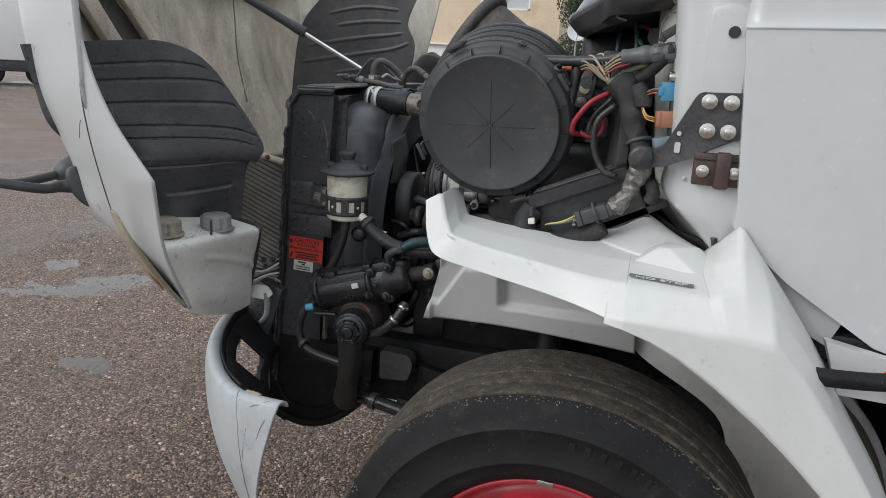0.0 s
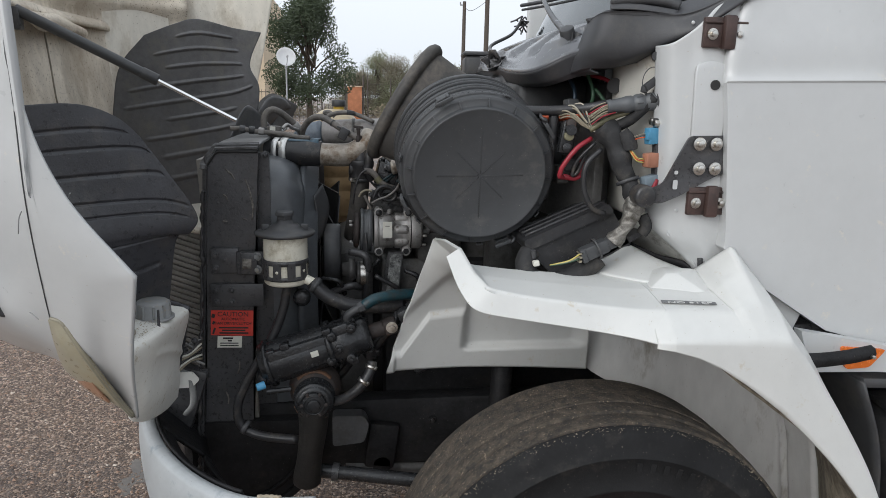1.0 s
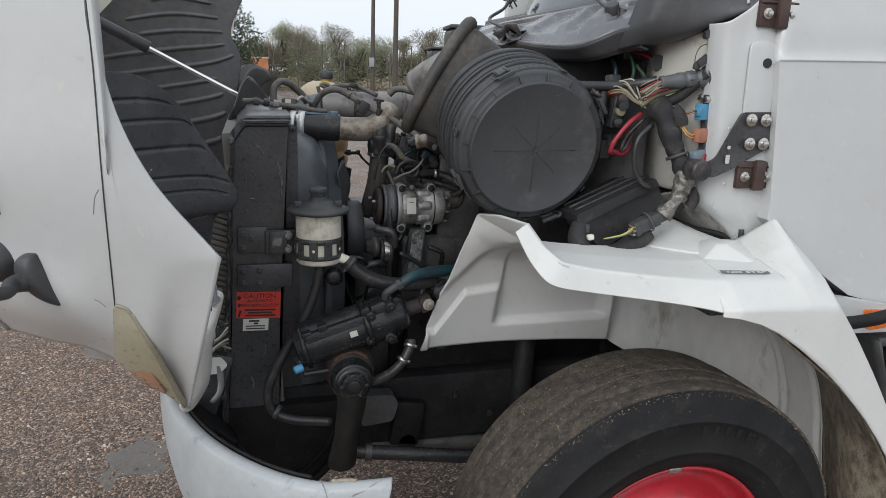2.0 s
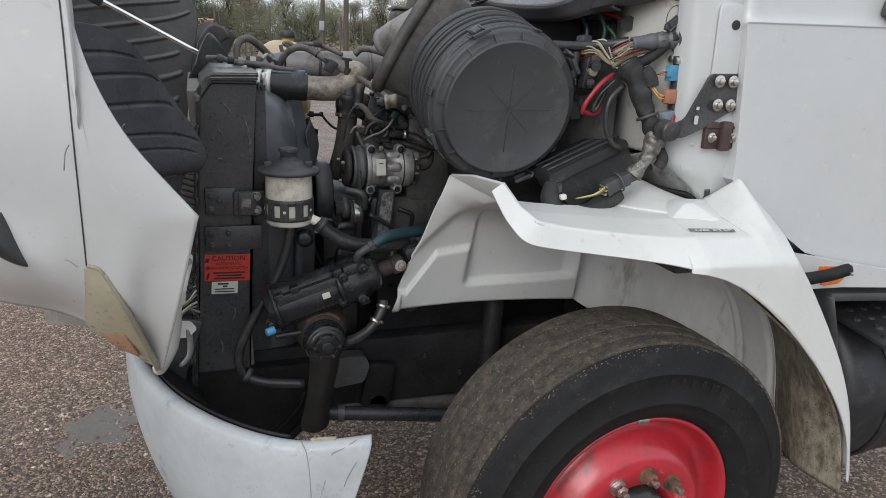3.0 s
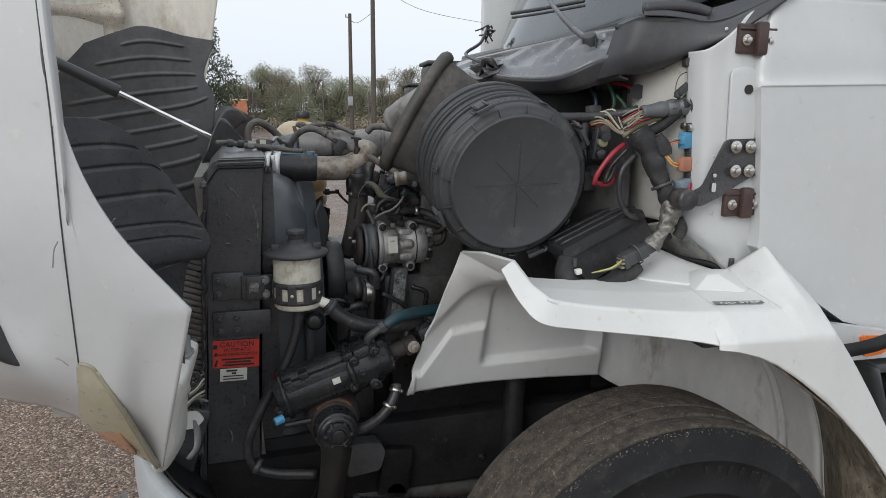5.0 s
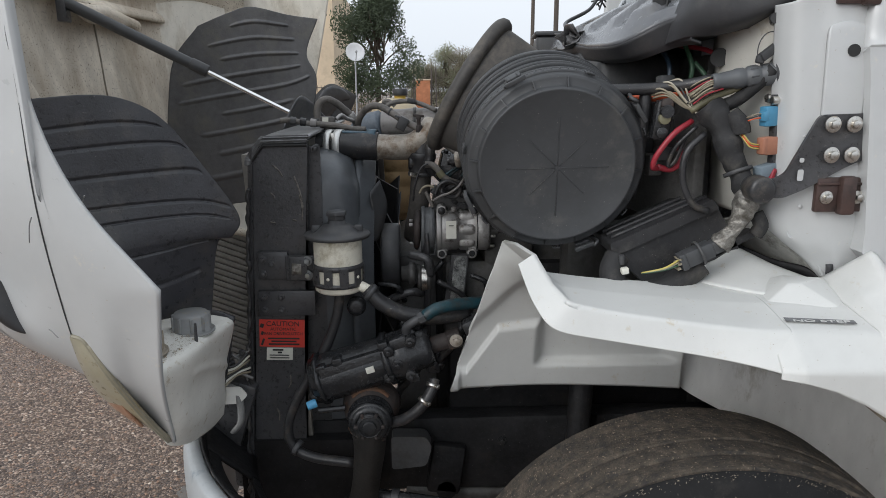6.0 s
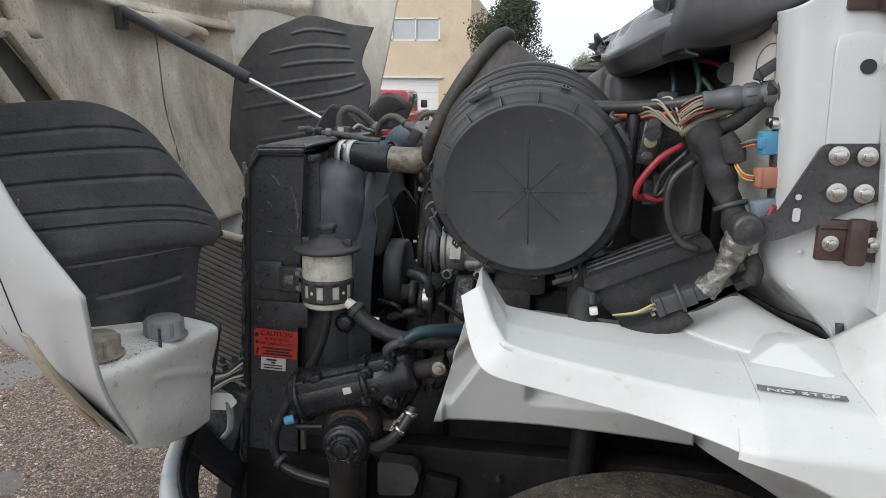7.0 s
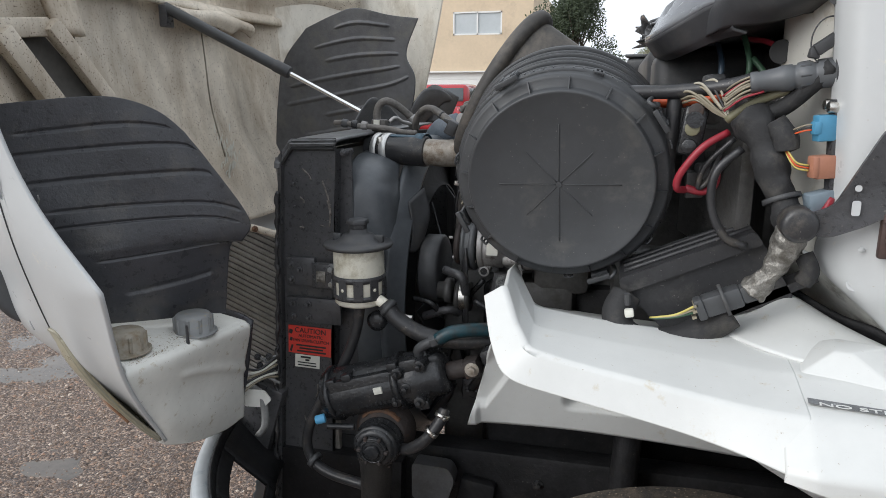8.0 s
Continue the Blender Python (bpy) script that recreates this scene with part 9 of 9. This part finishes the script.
# ---- yard and street behind ----
def leaves(rng, clumps, count, size):
    """Leaf blades scattered through round clumps, as raw vertices and faces."""
    verts, faces = [], []
    total = sum(r ** 2 for _, r in clumps)
    for c, r in clumps:
        for _ in range(int(count * r * r / total)):
            d = Vector((rng.gauss(0, 1), rng.gauss(0, 1), rng.gauss(0, 0.8))).normalized() * r * (rng.uniform(0.1, 1.0) ** 0.5 + abs(rng.gauss(0, 0.12)))
            p = Vector(c) + d
            a = Vector((rng.gauss(0, 1), rng.gauss(0, 1), rng.gauss(0, 1))).normalized()
            b = a.orthogonal().normalized()
            s = size * rng.uniform(0.6, 1.4)
            n = len(verts)
            verts += [tuple(p - a * s), tuple(p + b * s * 0.45), tuple(p + a * s), tuple(p - b * s * 0.45)]
            faces.append((n, n + 1, n + 2, n + 3))
    return verts, faces

def raw(name, verts, faces, material, parent, label=""):
    me = bpy.data.meshes.new(name)
    base = BASE[parent]
    me.from_pydata([tuple(Vector(v) - base) for v in verts], [], faces)
    me.materials.append(material)
    ob = new(name, me)
    ob.parent = parent
    BASE[ob] = base
    if label:
        tagged(ob, label)
    return ob

def tree(x, y, height, spread, low, seed, count, leaf, material, label, cat="tree", group="", lean=0.0, stems=1, clump=(0.24, 0.46), boughs=26):
    """Stems with limbs, and leaves in many small clumps that thin out towards the top and the sides."""
    rng = random.Random(seed)
    t = thing("tree" if cat == "tree" else "shrub", (x, y, 0), label, cat, group)
    trunk, clumps = [], []
    for k in range(stems):
        sx = x + lean + rng.uniform(-0.5, 0.5) * spread * (stems > 1)
        trunk.append(tube([(x + rng.uniform(-0.2, 0.2), y, 0), ((x + sx) / 2, y, low * 0.6), (sx, y, low * 1.3), (sx + rng.uniform(-0.3, 0.3), y, height * 0.8)], lambda f: height * (0.032 - 0.025 * f) / stems ** 0.7, 14, 8))
    for k in range(boughs):
        a = rng.uniform(0, 6.28)
        rr = spread * rng.uniform(0.15, 0.95)
        z = low + (height - low) * rng.random() ** 0.8 * 0.95
        rr *= max(0.25, math.sqrt(max(0.0, 1.08 - ((z - low * 0.8) / (height - low * 0.8)) ** 2)))
        e = Vector((x + lean + rr * math.cos(a), y + rr * math.sin(a), z))
        clumps.append((e, spread * rng.uniform(*clump)))
        trunk.append(tube([(x + lean + rng.uniform(-0.2, 0.2) * spread, y, z * 0.6), tuple((e + Vector((x + lean, y, z * 0.75))) / 2), tuple(e), tuple(e + Vector((0.3 * math.cos(a), 0, 0.5)) * spread * 0.3)], lambda f: height * (0.008 - 0.006 * f), 8, 5))
    clumps.append((Vector((x + lean, y, height * 0.86)), spread * clump[1]))
    part("trunk", join(*trunk), BARK, t)
    v, f = leaves(rng, clumps, count, leaf)
    raw("crown", v, f, material, t)
    return t

tree(-2.75, 40.0, 7.0, 2.5, 1.7, 3, 19000, 0.085, LEAF, "dark green broad-leaved tree behind the fence")
rng_far = random.Random(8)
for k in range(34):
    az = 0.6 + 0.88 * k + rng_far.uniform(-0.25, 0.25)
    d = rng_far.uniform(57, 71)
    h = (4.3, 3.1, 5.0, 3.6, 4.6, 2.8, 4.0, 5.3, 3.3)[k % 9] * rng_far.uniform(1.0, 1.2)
    tree(-0.6 + d * math.tan(radians(az)), d, h, rng_far.uniform(2.1, 3.0), 0.3, 30 + k, 8000, 0.065, (LEAF_HAZED, LEAF_HAZED_BROWN, LEAF_HAZED)[k % 3], "olive green brush tree along the yard edge, paled for haze", "shrub", "brush along the fence", stems=4, clump=(0.15, 0.30), boughs=34)

def scrub():
    rng = random.Random(4)
    clumps = [(Vector((rng.uniform(-6, 44), rng.uniform(54, 60), rng.uniform(0.1, 0.5))), rng.uniform(0.5, 1.1)) for _ in range(90)]
    v, f = leaves(rng, clumps, 15000, 0.10)
    me = bpy.data.meshes.new("dry_scrub")
    me.from_pydata(v, [], f)
    me.materials.append(SCRUB)
    return tagged(new("dry_scrub", me), "dry brown scrub at the foot of the fence", "scrub", kind="stuff")

scrub()

def fence():
    f = thing("fence", (15, 53, 0), "thin steel post and wire fence at the yard edge", "fence")
    for k in range(22):
        x = -2.5 + 1.75 * k
        part("post", cyl((x, 53, 0), (x + 0.04 * math.sin(k * 2.1), 53, 3.4 + 0.35 * math.sin(k * 1.7)), 0.045, seg=8), FENCEM, f)
    for z in (0.5, 1.2, 1.9, 2.6):
        part("wire", cyl((-2.5, 53, z), (34.3, 53, z), 0.012, seg=5), FENCEM, f)
    return f

fence()

def rail_fence():
    f = thing("rail_fence", (-3.0, 46, 0), "dark metal railing in front of the tree", "fence")
    for k in range(30):
        x = -7.6 + 0.24 * k
        part("bar", cyl((x, 46, 0), (x, 46, 2.0), 0.018, seg=6), FENCEM, f)
    for z in (0.35, 1.85):
        part("rail", box((-4.1, 46, z), (7.2, 0.04, 0.05), (0, 0, 0), 0), FENCEM, f)
    part("sign", box((-2.0, 45.9, 1.45), (0.45, 0.02, 0.55), (0, 0, 0), 0.005), WHITEWALL, f)
    return f

rail_fence()

def pole(x, y, h, r, label, arm):
    p = thing("utility_pole", (x, y, 0), label, "utility pole", "utility poles")
    part("shaft", cyl((x, y, 0), (x, y, h), r, r * 0.72, 14), POLE, p)
    if arm:
        part("meter_box", box((x - 0.10, y - 0.2, 2.35), (0.34, 0.18, 0.62), (0, 0, 0), 0.02), LEDGEM, p, "grey meter box")
        part("insulator", join(box((x - 0.16, y, h - 0.25), (0.30, 0.06, 0.06), (0, 0, 0), 0.01), cyl((x - 0.28, y, h - 0.22), (x - 0.28, y, h - 0.05), 0.045, seg=10)), LEDGEM, p)
        part("cable", tube([(x - 0.2, y, h - 0.2), (x + 1.2, y + 4, h - 0.1), (x + 3.5, y + 10, h + 1.4)], 0.018, 20, 6), INK, p)
    else:
        part("cable", tube([(x, y, h - 1.5), (x + 4, y + 2, h - 3.0), (x + 12, y + 6, h - 3.4)], 0.015, 20, 6), INK, p)
    return p

pole(7.45, 47.5, 8.2, 0.16, "weathered timber utility pole with a meter box", True)
pole(9.05, 47.5, 12.0, 0.19, "tall weathered timber utility pole", False)

def brick_pier():
    b = thing("brick_pier", (0.0, 50, 0), "orange brick gate pier", "pier")
    part("core", box((-0.05, 50, 1.17), (1.02, 0.5, 2.34), (0, 0, 0), 0.01), BRICK, b)
    part("cap", box((-0.05, 50, 2.38), (1.14, 0.6, 0.08), (0, 0, 0), 0.02), STUCCO, b)
    part("gate_post", cyl((0.56, 50, 0), (0.56, 50, 3.2), 0.06, seg=10), FENCEM, b)
    return b

brick_pier()

def dish():
    d = thing("satellite_dish", (-3.55, 34, 0), "grey satellite dish on a pole", "satellite dish")
    c = Vector((-3.55, 34, 3.48))
    n = Vector((0.25, -1, 0.35)).normalized()
    part("reflector", lathe(c, c + n, [(0, 0), (0.2, 0.02), (0.36, 0.065), (0.46, 0.11), (0.47, 0.105), (0.36, 0.05), (0, -0.012)], 32), DISHM, d)
    part("mast", cyl((-3.55, 34.1, 0), (-3.55, 34.1, 3.4), 0.04, seg=10), LEDGEM, d)
    part("feed_arm", tube([tuple(c + Vector((0, 0, -0.45))), tuple(c + n * 0.3 + Vector((0, 0, -0.4))), tuple(c + n * 0.5 + Vector((0, 0, -0.15)))], 0.02, 8, 6), LEDGEM, d)
    part("feed_horn", cyl(c + n * 0.45 + Vector((0, 0, -0.14)), c + n * 0.56 + Vector((0, 0, -0.14)), 0.05, seg=10), LEDGEM, d)
    return d

dish()

def building():
    x1, y0 = -6.05, 47.0
    b = thing("building", (-20, 50, 0), "two-storey tan stucco building with white garage doors", "building")
    wx0, wx1, wz0, wz1 = -11.55, -8.15, 5.42, 6.95
    gx0, gx1, gz = -21.0, -8.2, 2.95
    def slab(x0, xx, z0, z1, name="wall"):
        part(name, box(((x0 + xx) / 2, y0 + 0.15, (z0 + z1) / 2), (xx - x0, 0.3, z1 - z0), (0, 0, 0), 0), STUCCO, b)
    slab(gx1, x1, 0, gz)
    slab(-34, gx0, 0, gz)
    slab(-34, x1, gz, wz0)
    slab(-34, wx0, wz0, wz1)
    slab(wx1, x1, wz0, wz1)
    slab(-34, x1, wz1, 8.7)
    part("side_wall", box((x1 - 0.15, y0 + 8, 4.35), (0.3, 15.4, 8.7), (0, 0, 0), 0), STUCCO, b)
    part("roof", box((-20, y0 + 8, 8.6), (27.6, 15.5, 0.2), (0, 0, 0), 0), STUCCO, b)
    part("parapet", box((-20, y0 + 0.1, 8.78), (28.1, 0.45, 0.16), (0, 0, 0), 0.02), WHITEWALL, b)
    part("ledge", box((-14.5, y0 - 0.05, gz + 0.04), (13.2, 0.25, 0.10), (0, 0, 0), 0.01), WHITEWALL, b)
    w = part("window", join(box(((wx0 + wx1) / 2, y0 + 0.05, wz1 - 0.05), (wx1 - wx0, 0.12, 0.10), (0, 0, 0), 0), box(((wx0 + wx1) / 2, y0 + 0.05, wz0 + 0.05), (wx1 - wx0, 0.12, 0.10), (0, 0, 0), 0), box((wx0 + 0.05, y0 + 0.05, (wz0 + wz1) / 2), (0.10, 0.12, wz1 - wz0), (0, 0, 0), 0), box((wx1 - 0.05, y0 + 0.05, (wz0 + wz1) / 2), (0.10, 0.12, wz1 - wz0), (0, 0, 0), 0), box(((wx0 + wx1) / 2, y0 + 0.05, (wz0 + wz1) / 2), (0.09, 0.12, wz1 - wz0), (0, 0, 0), 0)), WHITEWALL, b, "white framed window")
    for s in (-1, 1):
        part("pane", box(((wx0 + wx1) / 2 + s * (wx1 - wx0) / 4, y0 + 0.10, (wz0 + wz1) / 2), ((wx1 - wx0) / 2 - 0.1, 0.02, wz1 - wz0 - 0.15), (0, 0, 0), 0), PANE, w)
    door = part("garage_door", box(((gx0 + gx1) / 2, y0 + 0.22, gz / 2), (gx1 - gx0, 0.06, gz), (0, 0, 0), 0), WHITEWALL, b, "white sectional garage doors")
    for k in range(6):
        part("door_section", box(((gx0 + gx1) / 2, y0 + 0.18, 0.25 + 0.49 * k), (gx1 - gx0 - 0.06, 0.04, 0.465), (0, 0, 0), 0.012, 1), WHITEWALL, door)
    return b

building()

def pickup():
    p = thing("pickup", (-5.8, 22.5, 0), "red pickup parked facing away near the building", "pickup")
    part("body", join(box((-5.8, 22.5, 0.86), (1.95, 5.2, 0.72), (0, 0, 0), 0.12, 3), box((-5.8, 22.2, 1.48), (1.72, 1.9, 0.86), (0, 0, 0), 0.2, 4)), REDCAR, p)
    part("rear_window", box((-5.8, 21.24, 1.58), (1.42, 0.03, 0.42), (-8, 0, 0), 0.01), GLASS, p)
    for s in (-1, 1):
        part("side_window", box((-5.8 + s * 0.85, 22.2, 1.58), (0.03, 1.3, 0.40), (0, 0, 0), 0.01), GLASS, p)
        part("mirror", box((-5.8 + s * 1.10, 22.9, 1.46), (0.22, 0.12, 0.26), (0, 0, 0), 0.03), BLACKP, p)
        part("tail_lamp", box((-5.8 + s * 0.88, 19.90, 1.0), (0.14, 0.05, 0.34), (0, 0, 0), 0.02), REDCAR, p)
        for y in (20.9, 24.1):
            w = part("wheel", cyl((-5.8 + s * 0.75, y, 0.39), (-5.8 + s * 0.98, y, 0.39), 0.39, seg=24, bevel=0.03), RUBBER, p)
            part("rim", cyl((-5.8 + s * 0.975, y, 0.39), (-5.8 + s * 0.985, y, 0.39), 0.24, seg=20), ALU, w)
    return p

pickup()

def trailer():
    t = thing("trailer", (-22.5, 18.5, 0), "white box trailer parked across the yard", "trailer")
    part("box", box((-23.6, 19.5, 2.2), (5.0, 2.6, 2.6), (0, 0, 42), 0.05), WHITEWALL, t)
    part("chassis", box((-23.6, 19.5, 0.75), (4.6, 2.3, 0.5), (0, 0, 42), 0.05), STEELB, t)
    for k in (-1, 1):
        part("wheel", cyl((-22.3 + 0.6 * k, 19.2 + 0.55 * k, 0.48), (-22.5 + 0.6 * k, 19.45 + 0.55 * k, 0.48), 0.48, seg=24, bevel=0.04), RUBBER, t)
    return t

trailer()
